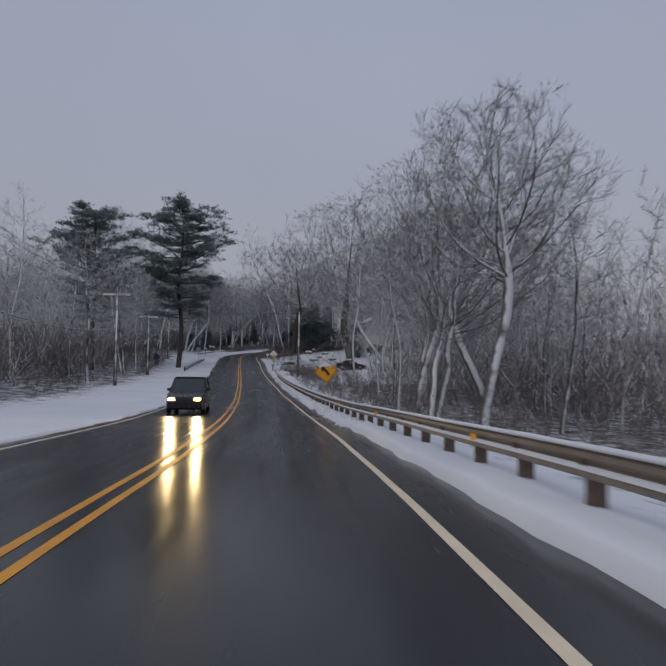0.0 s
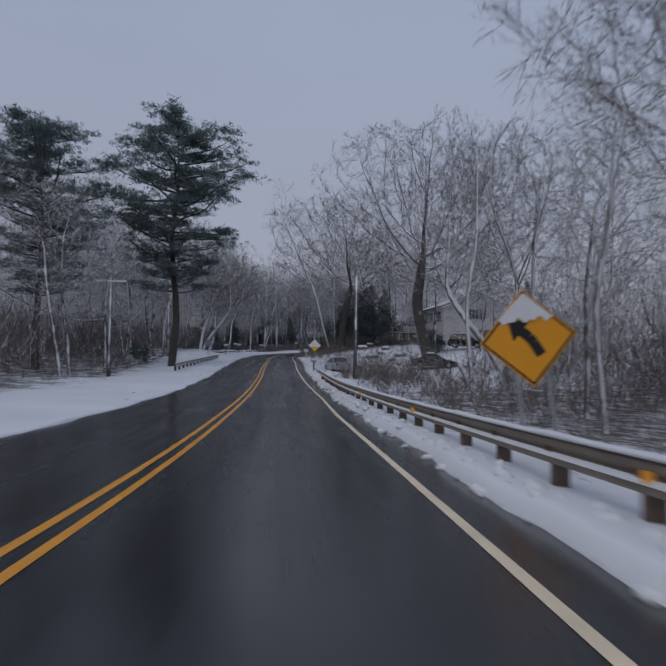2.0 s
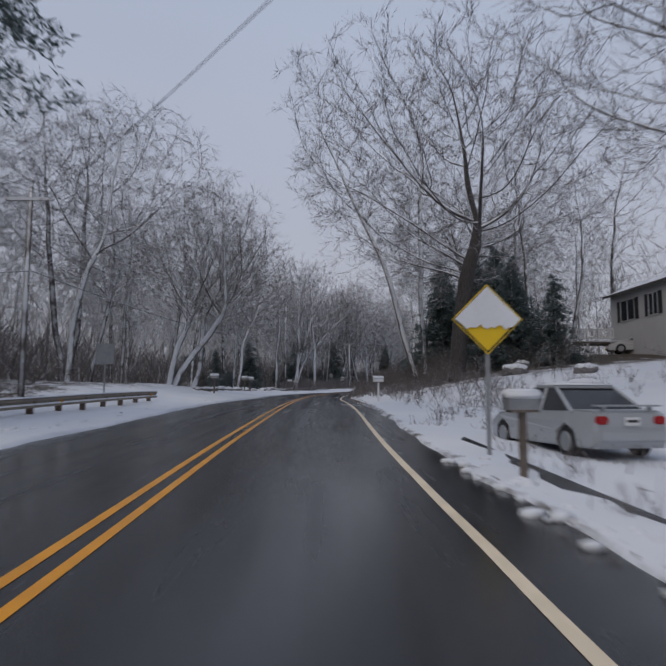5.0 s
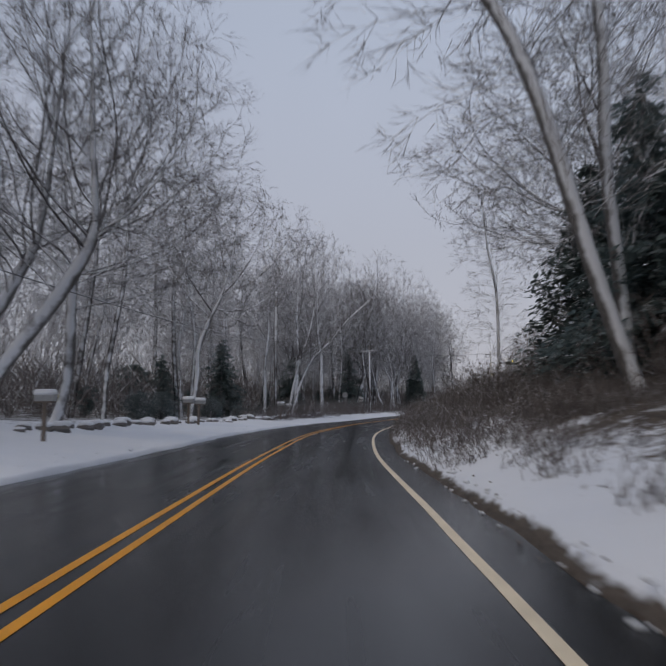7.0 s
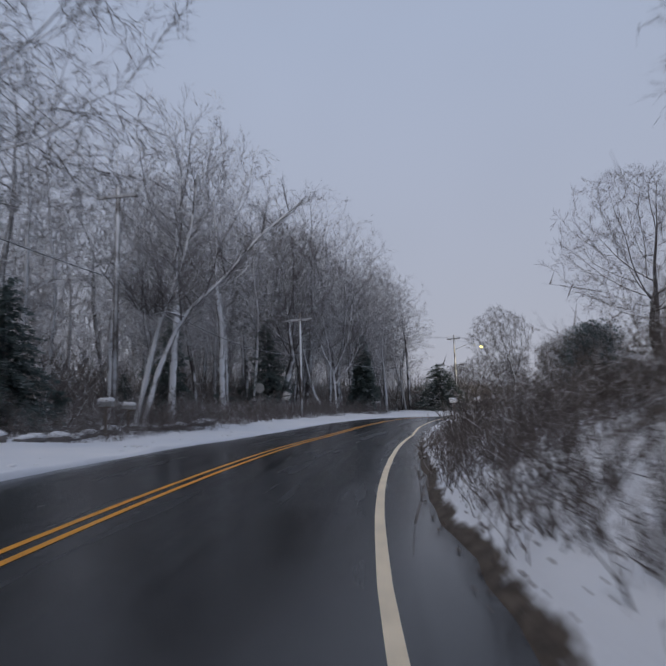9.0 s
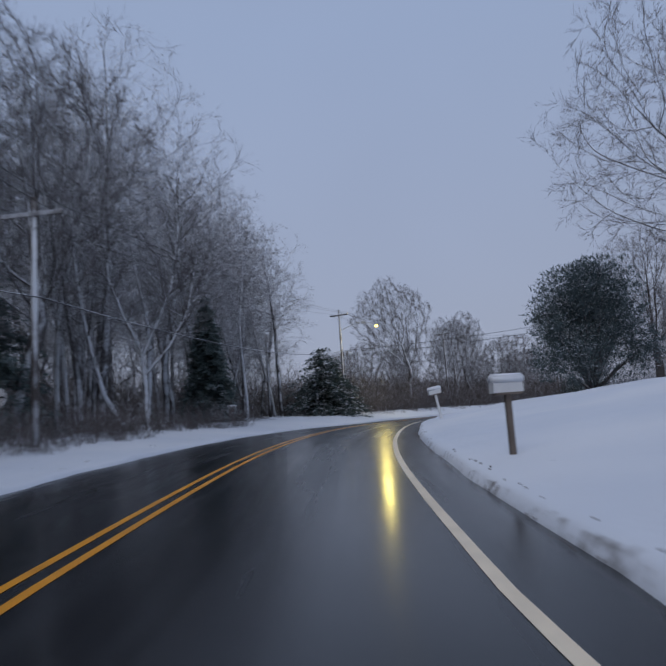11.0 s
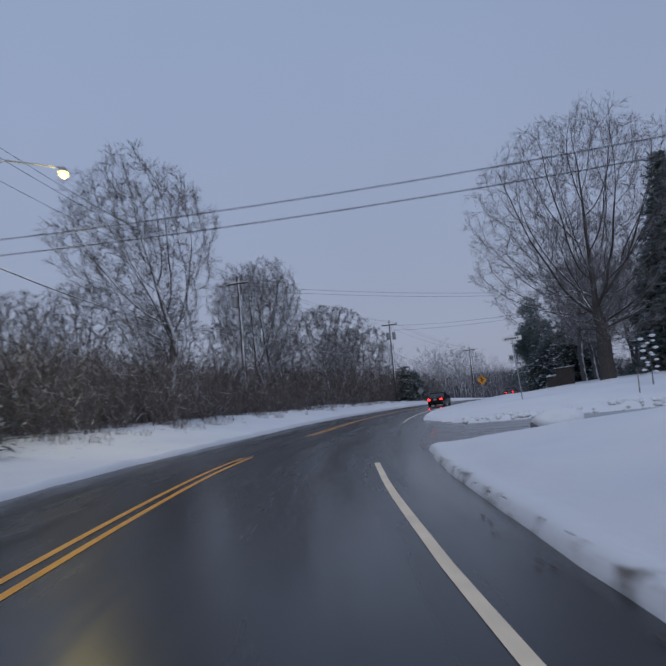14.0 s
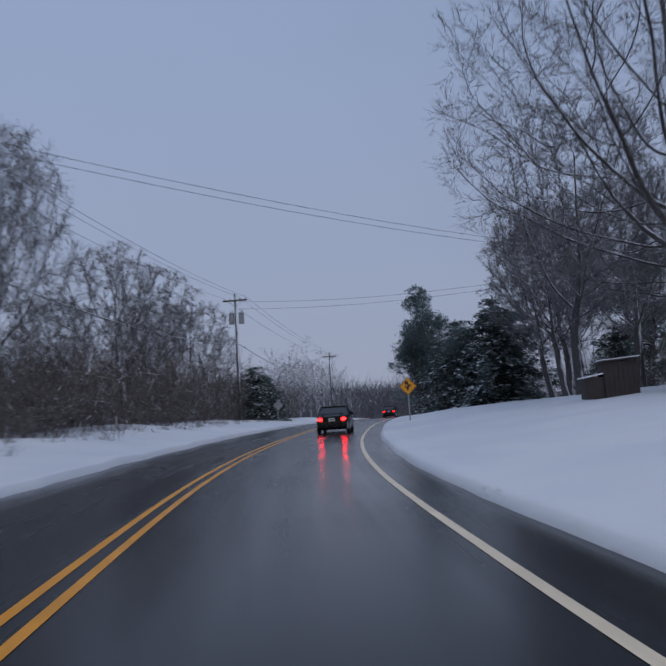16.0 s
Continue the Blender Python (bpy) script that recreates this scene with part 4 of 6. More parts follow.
def stemmed_tree(s, d, turn, seed, label, shape):
    """A tree of a few pale stems that each follow their own line, set with short limbs and fine twigs."""
    rng = np.random.default_rng(seed)
    root = thing("bare_tree", label, "tree", "bare roadside trees", Matrix.Translation(at(s, d, -0.2)) @ Matrix.Rotation(radians(turn), 4, "Z"))
    stems, limbs, twigs = Tubes(), Tubes(), []
    for pts, r in shape:
        pts = [np.array(p, float) for p in pts]
        n = len(pts)
        stems.add(pts, [r * (1 - 0.75 * i / (n - 1)) for i in range(n)], 9)
        for k in range(30):
            x = (0.35 + 0.645 * k / 30) * (n - 1)
            i = int(x)
            q = pts[i] + (pts[i + 1] - pts[i]) * (x - i)
            a, ln = k * 2.4, rng.uniform(1.6, 3.4) * (1.15 - 0.5 * k / 30)
            way = unit(np.array((math.cos(a), math.sin(a), rng.uniform(0.4, 1.1))))
            mid = q + way * ln * 0.5
            end = mid + unit(way + np.array((0, 0, 0.5))) * ln * 0.5
            limbs.add([q, mid, end], [0.035, 0.022, 0.008], 4)
            for j in range(22):
                o = q + (end - q) * rng.uniform(0.15, 1.0)
                e = o + unit(way + rng.normal(0, 0.6, 3)) * ln * rng.uniform(0.25, 0.5)
                twigs.append((o, e))
                for m in range(3):
                    p = o + (e - o) * rng.uniform(0.3, 0.95)
                    twigs.append((p, p + unit(e - o + rng.normal(0, 0.5, 3) * 0.6) * ln * rng.uniform(0.1, 0.22)))
    part("trunk", stems.mesh("trunk", PALE_BARK), None, root)
    part("branchwork", limbs.mesh("branchwork", BARK), None, root)
    v, f = sprigs(rng, twigs, 0.009)
    part("crown", mesh("crown", v, f.tolist(), TWIG), None, root)


rs = random.Random(11)

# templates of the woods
tree_woods = [make_tree(20 + i, h, r, WOODS, "tall bare woodland tree with snow-dusted limbs", 620, twig=HAZY_TWIG) for i, (h, r) in enumerate(((22, 0.21), (20, 0.18), (24, 0.24), (18, 0.16)))]
tree_slim = [make_tree(40 + i, h, r, SLIM, "slender bare tree with a snow-plastered pale trunk", 560, PALE_BARK, HAZY_TWIG) for i, (h, r) in enumerate(((23, 0.17), (20, 0.15)))]
tree_oak = [make_tree(60 + i, h, r, OAK, "large bare oak with wide crooked limbs", 1800, DARK_BARK, limb=BARK) for i, (h, r) in enumerate(((20, 0.46), (17, 0.38)))]
tree_fork = [make_tree(65 + i, h, r, FORKED, "tall forked bare tree with snow along its stems", 1000, PALE_BARK, limb=BARK) for i, (h, r) in enumerate(((20, 0.29), (18, 0.25)))]
tree_arch = make_tree(69, 17, 0.17, ARCHING, "bare tree with drooping limbs arching towards the road", 1200, PALE_BARK, limb=BARK)
tree_fan = make_tree(71, 14, 0.21, FAN, "bare tree with a dense fan of fine twigs", 700, fine=0.012)
tree_upright = make_tree(77, 20, 0.24, UPRIGHT, "dense upright bare tree with many stems behind the roadside pole", 800, PALE_BARK, HAZY_TWIG, limb=BARK)
tree_lamp = make_tree(73, 21, 0.36, FAN, "leaning bare tree with a dense round crown beside the street lamp", 1500, fine=0.012)
tree_pale = make_tree(75, 11.6, 0.17, PALE_FORM, "bare tree with a snow-plastered pale trunk behind the guardrail", 1500, PALE_BARK, limb=BARK, fine=0.006)
tree_maple = make_tree(83, 23, 0.6, MAPLE, "broad bare maple with upswept limbs on a snowy lawn", 3600, DARK_BARK)

# single trees along the way, from the start
stand(tree_pale, 27, 11.4, 1.25, 20, (0, 1), copy=False)
stand(tree_woods[3], 31.4, 17.2, 0.7, 200, (0, 2), "bare tree in the brush behind the guardrail")
stand(tree_fork[1], 32.5, 10.4, 0.66, 80, (3, 12), "slanting bare tree in the brush behind the guardrail", copy=False)
stand(tree_fork[1], 33.1, 11.0, 0.62, 250, (-2, 5), "slanting bare tree in the brush behind the guardrail")
stand(tree_slim[0], 36.8, 9.7, 0.52, 30, (0, -2), copy=False)
stand(tree_oak[0], 103.6, 18.5, 1.28, 40, (0, 1), "large bare oak beside the house driveway", copy=False)
stand(tree_oak[1], 122.5, 10.4, 1.22, 200, (0, 0), "large bare oak with a broken snowy limb beside the road", copy=False)
stand(tree_fork[0], 86, 20.6, 0.95, 160, (0, -15), "leaning bare tree above the brush", copy=False)
stand(tree_fork[1], 75.5, 17.5, 0.95, 20, (0, -4), "bare tree above the brush")
for k, (ts, td, sc) in enumerate(((46, 13.5, 0.86), (51, 15.5, 0.9), (41, 17, 0.9))):
    stand(tree_fork[k % 2], ts, td, sc, k * 77, (0, (-6, 5, -3, 8, -5, 3)[k]), "tall forked bare tree in the brush behind the guardrail")
stand(tree_maple, 292.5, 18.2, 1.0, 0, (0, 0), copy=False)
stand(tree_oak[0], 217, 21.6, 1.0, 40, (0, 0), "bare spreading tree on the snowy lawn beside the evergreen")
stand(tree_lamp, 276.4, -14.0, 0.92, 90, (-5, -7), copy=False)
stand(tree_lamp, 301.0, -15.6, 0.80, 200, (0, -12), "leaning bare tree behind the utility pole")
stand(tree_lamp, 293.5, -14.0, 0.68, 300, (0, -5), "bare tree in the thicket behind the utility pole")
stand(tree_fan, 320.8, -17.8, 1.0, 10, (0, 4), copy=False)
stand(tree_fan, 309, -13.5, 0.85, 100, (0, -4))
stand(tree_fan, 326, -15.5, 0.82, 230, (0, 3))
stand(tree_oak[1], 424, -24, 0.9, 70, (0, 0), "round-topped bare tree beyond the bend")
stand(tree_slim[0], 132.6, 9.4, 1.15, 0, (0, -17), "tall pale-trunked tree on the snowy bank")
stand(tree_slim[1], 135.5, 10.6, 1.25, 70, (0, -1), "tall bare tree on the snowy bank")
stand(tree_woods[2], 138, -19.5, 1.0, 70, (0, 3), copy=False)
stand(tree_arch, 157, 16.8, 1.0, 70, (0, -3), "bare tree with drooping twigs on the bank")
stand(tree_slim[1], 160.5, 11.0, 0.72, 170, (0, -2), "slender bare tree on the snowy bank")
stand(tree_oak[0], 152, 16.6, 0.95, 300, (0, -3), "bare tree on the snowy bank")
stemmed_tree(214, -10, -5, 31, "bare tree with a curved snow-plastered pale stem at the wood's edge", (
    ([(0, 0, 0), (-1.4, 0.1, 0.6), (-2.3, 0.2, 2.2), (-2.9, 0.3, 4.4), (-3.4, 0.2, 7.0), (-3.7, 0, 10.0), (-3.8, -0.2, 13.5)], 0.19),
    ([(0, 0.2, 0), (-0.15, 0.3, 3.0), (-0.3, 0.4, 4.6), (-1.2, 0.4, 6.4), (-2.0, 0.4, 8.6), (-2.2, 0.4, 12.5)], 0.16),
    ([(-0.2, 0.3, 4.3), (0.6, 0.3, 6.0), (1.4, 0.2, 7.8), (1.9, 0.1, 10.5), (2.1, 0, 13.5)], 0.12),
    ([(-0.1, 0.3, 3.2), (1.2, 0.2, 4.6), (2.3, 0.1, 6.5), (2.9, 0, 9.5)], 0.10),
))
stemmed_tree(180, -10.05, 9, 33, "bare tree with two leaning snow-plastered stems beside the mailboxes", (
    ([(0, 0, 0), (0.7, 0.1, 3.5), (1.25, 0.3, 6.0), (2.1, 0.6, 8.3), (2.7, 0.8, 11.0), (3.0, 1.0, 14.0)], 0.17),
    ([(0.4, -0.2, 0), (1.25, -0.3, 3.2), (2.1, -0.4, 5.2), (2.9, -0.4, 6.4), (4.5, -0.3, 7.9), (6.3, 0, 10.2), (8.6, 0.2, 12.2)], 0.16),
    ([(2.6, -0.4, 5.9), (1.7, -0.9, 6.1), (0.9, -1.2, 5.8), (0.3, -1.4, 6.2)], 0.07),
))
stand(tree_slim[1], 242, -17.3, 1.1, 0, (0, 0), copy=False)
stand(tree_fork[0], 141.5, -11.6, 0.95, 10, (0, 15), "leaning twin-stemmed tree above the road")
stand(tree_fork[0], 141.1, -11.9, 0.88, 100, (0, 14), "leaning twin-stemmed tree above the road")
stand(tree_fork[1], 147.5, -11.4, 0.95, 200, (0, 21), "leaning bare tree arching towards the road")
stand(tree_arch, 166.5, -13.2, 1.1, 10, (0, 9), copy=False)
stand(tree_woods[3], 172, -17.5, 1.25, 90, (0, 0), copy=False)
stand(tree_arch, 128, -15.5, 1.15, 90, (0, 8))
stand(tree_upright, 191, -13.8, 1.12, 90, (0, 0), "dense upright bare tree behind the roadside pole")
stand(tree_upright, 198, -13.6, 1.14, 190, (0, 0), copy=False)
stand(tree_upright, 187, -16, 0.9, 290, (0, 3), "dense upright bare tree behind the roadside pole")
stand(tree_lamp, 207.8, -13.0, 0.86, 100, (0, 0), "dense upright bare tree at the edge of the woods")
stand(tree_woods[1], 219, -16.5, 1.05, 90, (0, 0), copy=False)
stand(tree_woods[0], 183, -21, 1.0, 50, (0, 0), copy=False)

# rows of woodland trees at the edges of the woods
for s0, s1, d0, d1, count, kinds, lo, hi in (
    (20, 118, -26, -14.5, 20, (0, 1, 2, 3, 4), 0.62, 0.85), (112, 205, -28, -14.5, 24, (0, 1, 2, 3, 4, 5), 0.85, 1.12), (198, 252, -27, -14, 54, (0, 1, 2, 4, 5), 0.84, 1.06),
    (38, 74, 11.5, 26, 11, (0, 1, 3, 4), 0.5, 0.72), (102, 120, 18, 40, 4, (0, 1, 2), 0.6, 0.8), (124, 170, 16, 28, 8, (0, 1, 2, 3), 0.6, 0.85),
):
    pool = tree_woods + tree_slim
    for i in range(count):
        s = s0 + (s1 - s0) * (i + rs.random()) / count
        d = d0 + (d1 - d0) * rs.random()
        pick, sc, turn, tilt = rs.choice(kinds), rs.uniform(lo, hi), rs.uniform(0, 360), (rs.gauss(0, 3), rs.gauss(0, 4))
        stand(pool[pick], s, d, sc, turn, tilt)
for s0, s1, d0, d1, count, lo, hi in ((262, 340, -25, -14, 11, 0.6, 0.9), (306, 334, 15, 26, 7, 0.95, 1.3)):
    for i in range(count):
        s = s0 + (s1 - s0) * (i + rs.random()) / count
        stand(tree_fan, s, d0 + (d1 - d0) * rs.random(), rs.uniform(lo, hi), rs.uniform(0, 360), (rs.gauss(0, 5), rs.gauss(0, 5)))

# evergreens
pine = make_pine(5, 26.0, 0.42, "tall dark white pine with tiered limbs", 0.29, 0.27, 74)

stand(pine, 97.5, -8.9, 0.96, 60, copy=False)
stand(pine, 93.5, -20.5, 0.88, 190, label="tall dark white pine at the edge of the woods")

young_pine = make_pine(7, 8.0, 0.14, "young dark evergreen at the edge of the woods", 0.06, 0.34, 26)
spruce = make_spruce(9, 9.0, 7.2, "dark spruce with snow patches on its boughs", SPRUCE, 17)
stand(spruce, 141.0, 19.5, 1.0, 0, label="dark evergreen on the snowy bank", copy=False)
ragged = make_spruce(14, 7.4, 8.0, "broad ragged evergreen with snow patches on its boughs", SPRUCE, 14, power=0.5, ragged=1.0, density=1.2)
cedar = make_spruce(15, 11.5, 6.4, "tall ragged dark cedar at the edge of the woods", NEEDLE, 18, power=0.55, ragged=1.0, density=1.2)
stand(ragged, 247.2, -11.2, 1.0, 0, copy=False)
stand(ragged, 251.2, -12.0, 0.8, 120, label="broad ragged evergreen beside the utility pole")
stand(cedar, 207.5, -14.5, 0.8, 40, label="ragged dark evergreen behind the roadside pole", copy=False)
for k, (es, ed, sc) in enumerate(((126, 15.0, 0.66), (130.5, 13.8, 0.74), (123, 16.8, 0.5), (134.5, 16.2, 0.85), (137, 12.2, 0.8))):
    stand(cedar, es, ed, sc, k * 80, label="dark ragged pine behind the roadside oak")
for k, (es, ed, sc) in enumerate(((338, 11.0, 1.35), (333, 14.5, 1.5), (326, 24.5, 0.8), (317, 28.5, 0.8))):
    stand(ragged, es, ed, sc, k * 75, label="snow-dusted evergreen in the shade behind the maple")
for k, (es, ed, sc) in enumerate(((171, -18.5, 0.5), (180, -17.5, 0.72), (196, -17.0, 0.7))):
    stand(cedar, es, ed, sc, k * 110, label="dark evergreen among the bare trees")
stand(spruce, 147, 14, 1.1, 50, label="snow-dusted spruce on the bank")
stand(spruce, 142, 16, 1.05, 150, label="snow-dusted spruce on the bank")
stand(ragged, 327, -9.2, 0.72, 20, label="low snowy evergreen beyond the utility pole")
stand(ragged, 333, -9.6, 0.65, 90, label="low snowy evergreen beyond the utility pole")
for k, (es, ed, sc) in enumerate(((170, -20, 0.6), (178, -20, 0.75), (186, -19, 0.6), (193, -19, 0.8), (163, -20, 0.7), (204, -17, 0.75), (212, -20, 0.9), (104, -13, 0.5), (108, -15, 0.6), (72, -19, 0.7), (78, -22, 0.8))):
    stand(spruce if k % 3 == 0 else young_pine, es, ed, sc * (0.5 if k % 3 == 0 else 0.42), k * 50, label="young dark evergreen at the edge of the woods")
cone = make_spruce(12, 10.0, 4.6, "dense dark conical evergreen", NEEDLE, 26, density=2.0)
stand(cone, 227, -12.6, 0.98, 0, copy=False)
stand(cone, 143, 45, 1.0, 40, label="dark conical evergreen behind the house")
stand(cone, 300, 25.5, 2.1, 20, label="tall dark spruce behind the maple")
stand(cone, 284, 31, 1.6, 120, label="tall dark spruce behind the maple")
young_pine.matrix_world = Matrix.Translation(at(176, -25)) @ Matrix.Scale(0.6, 4)
for k, (es, ed, sc) in enumerate(((335, 16, 0.66), (303, 29, 0.85), (331, 29, 0.9))):
    stand(young_pine, es, ed, sc * 1.75, k * 70, label="dark evergreen in the shade behind the maple")
for es, ed, sc in ((217.8, -9.3, 0.11), (214.6, -10.0, 0.13), (212.8, -10.4, 0.10)):
    stand(spruce, es, ed, sc, es * 40, label="small snow-covered shrub on the verge")
round_pine = make_round_evergreen(8, 7.2, 15.0, "round-headed dark evergreen beyond the lawn", NEEDLE, 15000)
stand(round_pine, 352, 6.2, 1.15, 100, copy=False)
stand(round_pine, 350, 8.8, 0.85, 10, label="round-headed dark evergreen beyond the lawn")
for k, (es, ed, sc) in enumerate(((336, 11.5, 0.6),)):
    stand(round_pine, es, ed, sc, k * 70, label="dark rounded evergreen in the shade behind the maple")
holly = make_round_evergreen(3, 10.0, 8.3, "broad rounded evergreen dusted with snow", HOLLY, 46000)
stand(holly, 226.5, 14.6, 0.92, 0, copy=False)
low_holly = make_round_evergreen(4, 10.0, 8.3, "low evergreen shrub beside the mailboxes", HOLLY, 9000)
stand(low_holly, 160, -12, 0.22, 50, copy=False)
stand(low_holly, 158, -12.6, 0.22, 150, label="low evergreen shrub beside the mailboxes")
stand(low_holly, 168, -12, 0.2, 250, label="low evergreen shrub beside the mailboxes")
stand(low_holly, 111.5, 20.5, 0.34, 90, label="dark rounded shrub beside the house")
stand(low_holly, 108.5, 20.8, 0.26, 10, label="dark rounded shrub beside the house")

# dense woods behind, and brush
far_templates = [bare_template(200 + i, h, 0.17, k) for i, (h, k) in enumerate(((21, FARWOOD), (19, THICKET), (23, FARWOOD), (17, THICKET)))]
places = []
for s0, s1, d0, d1, count, lo, hi in ((0, 125, -80, -22, 130, 0.65, 0.92), (105, 200, -85, -24, 105, 0.8, 1.05), (195, 256, -85, -21, 100, 0.85, 1.1), (252, 420, -90, -24, 120, 0.4, 0.62), (10, 92, 18, 75, 110, 0.5, 0.8), (112, 185, 24, 85, 70, 0.6, 0.85), (296, 440, 26, 85, 100, 0.45, 0.75), (350, 445, -28, -9, 60, 0.35, 0.55), (358, 445, 9, 30, 50, 0.35, 0.5)):
    for i in range(count):
        s, d = rs.uniform(s0, s1), rs.uniform(d0, d1)
        if 92 < s < 155 and 18 < d < 62:
            continue
        p = at(s, d)
        places.append((p.x, p.y, p.z, rs.uniform(lo, hi), rs.uniform(0, 6.28), rs.randrange(4)))
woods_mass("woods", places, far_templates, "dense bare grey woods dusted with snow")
far = []
for i in range(150):
    a = rs.uniform(0, 6.28)
    r = rs.uniform(150, 320)
    x, y = -10 + math.cos(a) * r, 150 + math.sin(a) * r * 1.25
    dd = np.hypot(AXIS[:, 0] - x, AXIS[:, 1] - y).min()
    if dd > 60:
        far.append((x, y, 1.0, rs.uniform(0.6, 0.95), rs.uniform(0, 6.28), rs.randrange(4)))
for i in range(110):
    x, y = 120 + rs.uniform(-40, 260), 430 + rs.uniform(-150, 60)
    dd = np.hypot(AXIS[:, 0] - x, AXIS[:, 1] - y).min()
    if dd > 14:
        far.append((x, y, -4.0, rs.uniform(0.5, 0.85), rs.uniform(0, 6.28), rs.randrange(4)))
for i in range(170):
    r, a = rs.uniform(95, 330), rs.gauss(0, 0.16)
    x, y = 13.7 + r * math.sin(0.795 + a), 256.1 + r * math.cos(0.795 + a)
    if np.hypot(AXIS[:, 0] - x, AXIS[:, 1] - y).min() > 12:
        far.append((x, y, 0.5 + r * 0.006, rs.uniform(0.42, 0.7), rs.uniform(0, 6.28), rs.randrange(4)))
woods_mass("woods", far, far_templates, "distant bare grey woods on the skyline")

def thicket(name, spans, label, count, mat=HAZY_TWIG, wide=0.035):
    """Fine upright twigs filling the depth of the woods, too many to count."""
    rng = np.random.default_rng(count)
    items = []
    for s0, s1, d0, d1, top, share in spans:
        for i in range(int(count * share)):
            s, d = rng.uniform(s0, s1), rng.uniform(d0, d1)
            p, t = on_road(s)
            h = rise(s, d) if i % 8 == 0 or i == 0 else h
            z = p[2] + h + top * rng.random() ** 1.5
            o = np.array((p[0] + t[1] * d, p[1] - t[0] * d, z))
            e = o + unit(np.array((rng.normal(0, 0.55), rng.normal(0, 0.55), 1.0))) * rng.uniform(1.2, 3.2)
            items.append((o, e))
    v, f = sprigs(rng, items, wide)
    tagged(new(name, mesh(name, v, f.tolist(), mat)), label, "woods", kind="stuff")


def far_fill(count):
    """Twigs of the woods that close the view down the road."""
    rng = np.random.default_rng(5)
    items = []
    for i in range(count):
        r, a = rng.uniform(100, 320), rng.normal(0, 0.17)
        x, y = 13.7 + r * math.sin(0.795 + a), 256.1 + r * math.cos(0.795 + a)
        if i % 6 == 0:
            near = np.hypot(AXIS[:, 0] - x, AXIS[:, 1] - y).min()
        if near > 16:
            o = np.array((x, y, rng.uniform(-3.0, 5.0) + r * 0.012))
            items.append((o, o + unit(np.array((rng.normal(0, 0.5), rng.normal(0, 0.5), 1.0))) * rng.uniform(1.5, 3.5)))
    v, f = sprigs(rng, items, 0.05)
    tagged(new("thicket", mesh("thicket", v, f.tolist(), FARTHICKET)), "dark distant thicket closing the view down the road", "woods", kind="stuff")


far_fill(42000)
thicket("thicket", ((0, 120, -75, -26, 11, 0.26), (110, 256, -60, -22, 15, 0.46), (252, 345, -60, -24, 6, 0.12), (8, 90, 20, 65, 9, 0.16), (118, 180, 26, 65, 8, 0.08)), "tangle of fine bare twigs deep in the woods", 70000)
thicket("undergrowth", ((-5, 118, -52, -17, 3.2, 0.34), (112, 256, -52, -18, 3.0, 0.46), (8, 90, 18, 50, 2.6, 0.14), (296, 345, 26, 50, 3.0, 0.06)), "tangled brown undergrowth on the floor of the woods", 60000, UNDERGROWTH, 0.045)

thicket("undergrowth", ((256, 350, -38, -12.5, 3.6, 1.0),), "dark tangled scrub beyond the verge", 22000, BRUSH, 0.03)

shrubs = [shrub_template(300 + i, h) for i, h in enumerate((1.3, 1.8, 2.4, 3.2))]
brush = []
for s0, s1, d0, d1, count, lo, hi in (
    (0, 28, 9, 26, 150, 0.3, 0.6), (28, 80, 6.8, 26, 290, 0.5, 1.0), (-10, 115, -34, -12.5, 330, 0.5, 1.1), (112, 256, -34, -12.5, 330, 0.4, 1.0), (120, 172, 9.0, 24, 330, 0.5, 1.1), (128, 140, 5.8, 9.5, 150, 0.15, 0.35), (138, 172, 5.2, 9.5, 620, 0.16, 0.5),
    (252, 350, -26, -9.6, 1250, 0.8, 1.9), (172, 224, -12.5, -7.6, 520, 0.3, 0.75), (0, 350, -60, -26, 260, 1.4, 2.2), (5, 92, 22, 52, 110, 1.3, 2.0), (112, 180, 26, 60, 40, 1.2, 1.8), (74, 84, 8.0, 12, 60, 0.5, 0.85), (84, 122, 12, 22, 60, 0.3, 0.6), (82, 90, 8.5, 11, 36, 0.4, 0.7), (83, 87, 6.9, 8.8, 26, 0.4, 0.75), (106, 124, 6, 11, 80, 0.3, 0.6), (290, 345, 20, 36, 100, 0.5, 1.1),
):
    for i in range(count):
        s, d = rs.uniform(s0, s1), d0 + (d1 - d0) * rs.random() ** 1.2 if d0 > 0 else d1 - (d1 - d0) * rs.random() ** 1.2
        if 92 < s < 155 and 18 < d < 62:
            continue
        p = at(s, d)
        brush.append((p.x, p.y, p.z, rs.uniform(lo, hi), rs.uniform(0, 6.28), rs.randrange(4)))
grass_templates = [shrub_template(320 + i, h, 16, 1, 0.007) for i, h in enumerate((0.35, 0.5, 0.7, 0.45))]
grass = []
for s0, s1, d0, d1, count in ((121, 134, 5.6, 9.5, 140), (131, 172, 4.75, 10.0, 1100), (172, 222, -9.6, -7.0, 240), (255, 330, -9.4, -6.4, 120), (84, 108, 5.0, 10, 40)):
    for i in range(count):
        q, d = rs.uniform(s0, s1), rs.uniform(d0, d1)
        p = at(q, d)
        grass.append((p.x, p.y, p.z, rs.uniform(0.6, 1.3), rs.uniform(0, 6.28), rs.randrange(4)))
woods_mass("dry_grass", grass, grass_templates, "dead brown grass and weeds poking through the snow", BRUSH)
woods_mass("brush", brush, shrubs, "leafless brown brush at the edge of the road and woods", BRUSH)

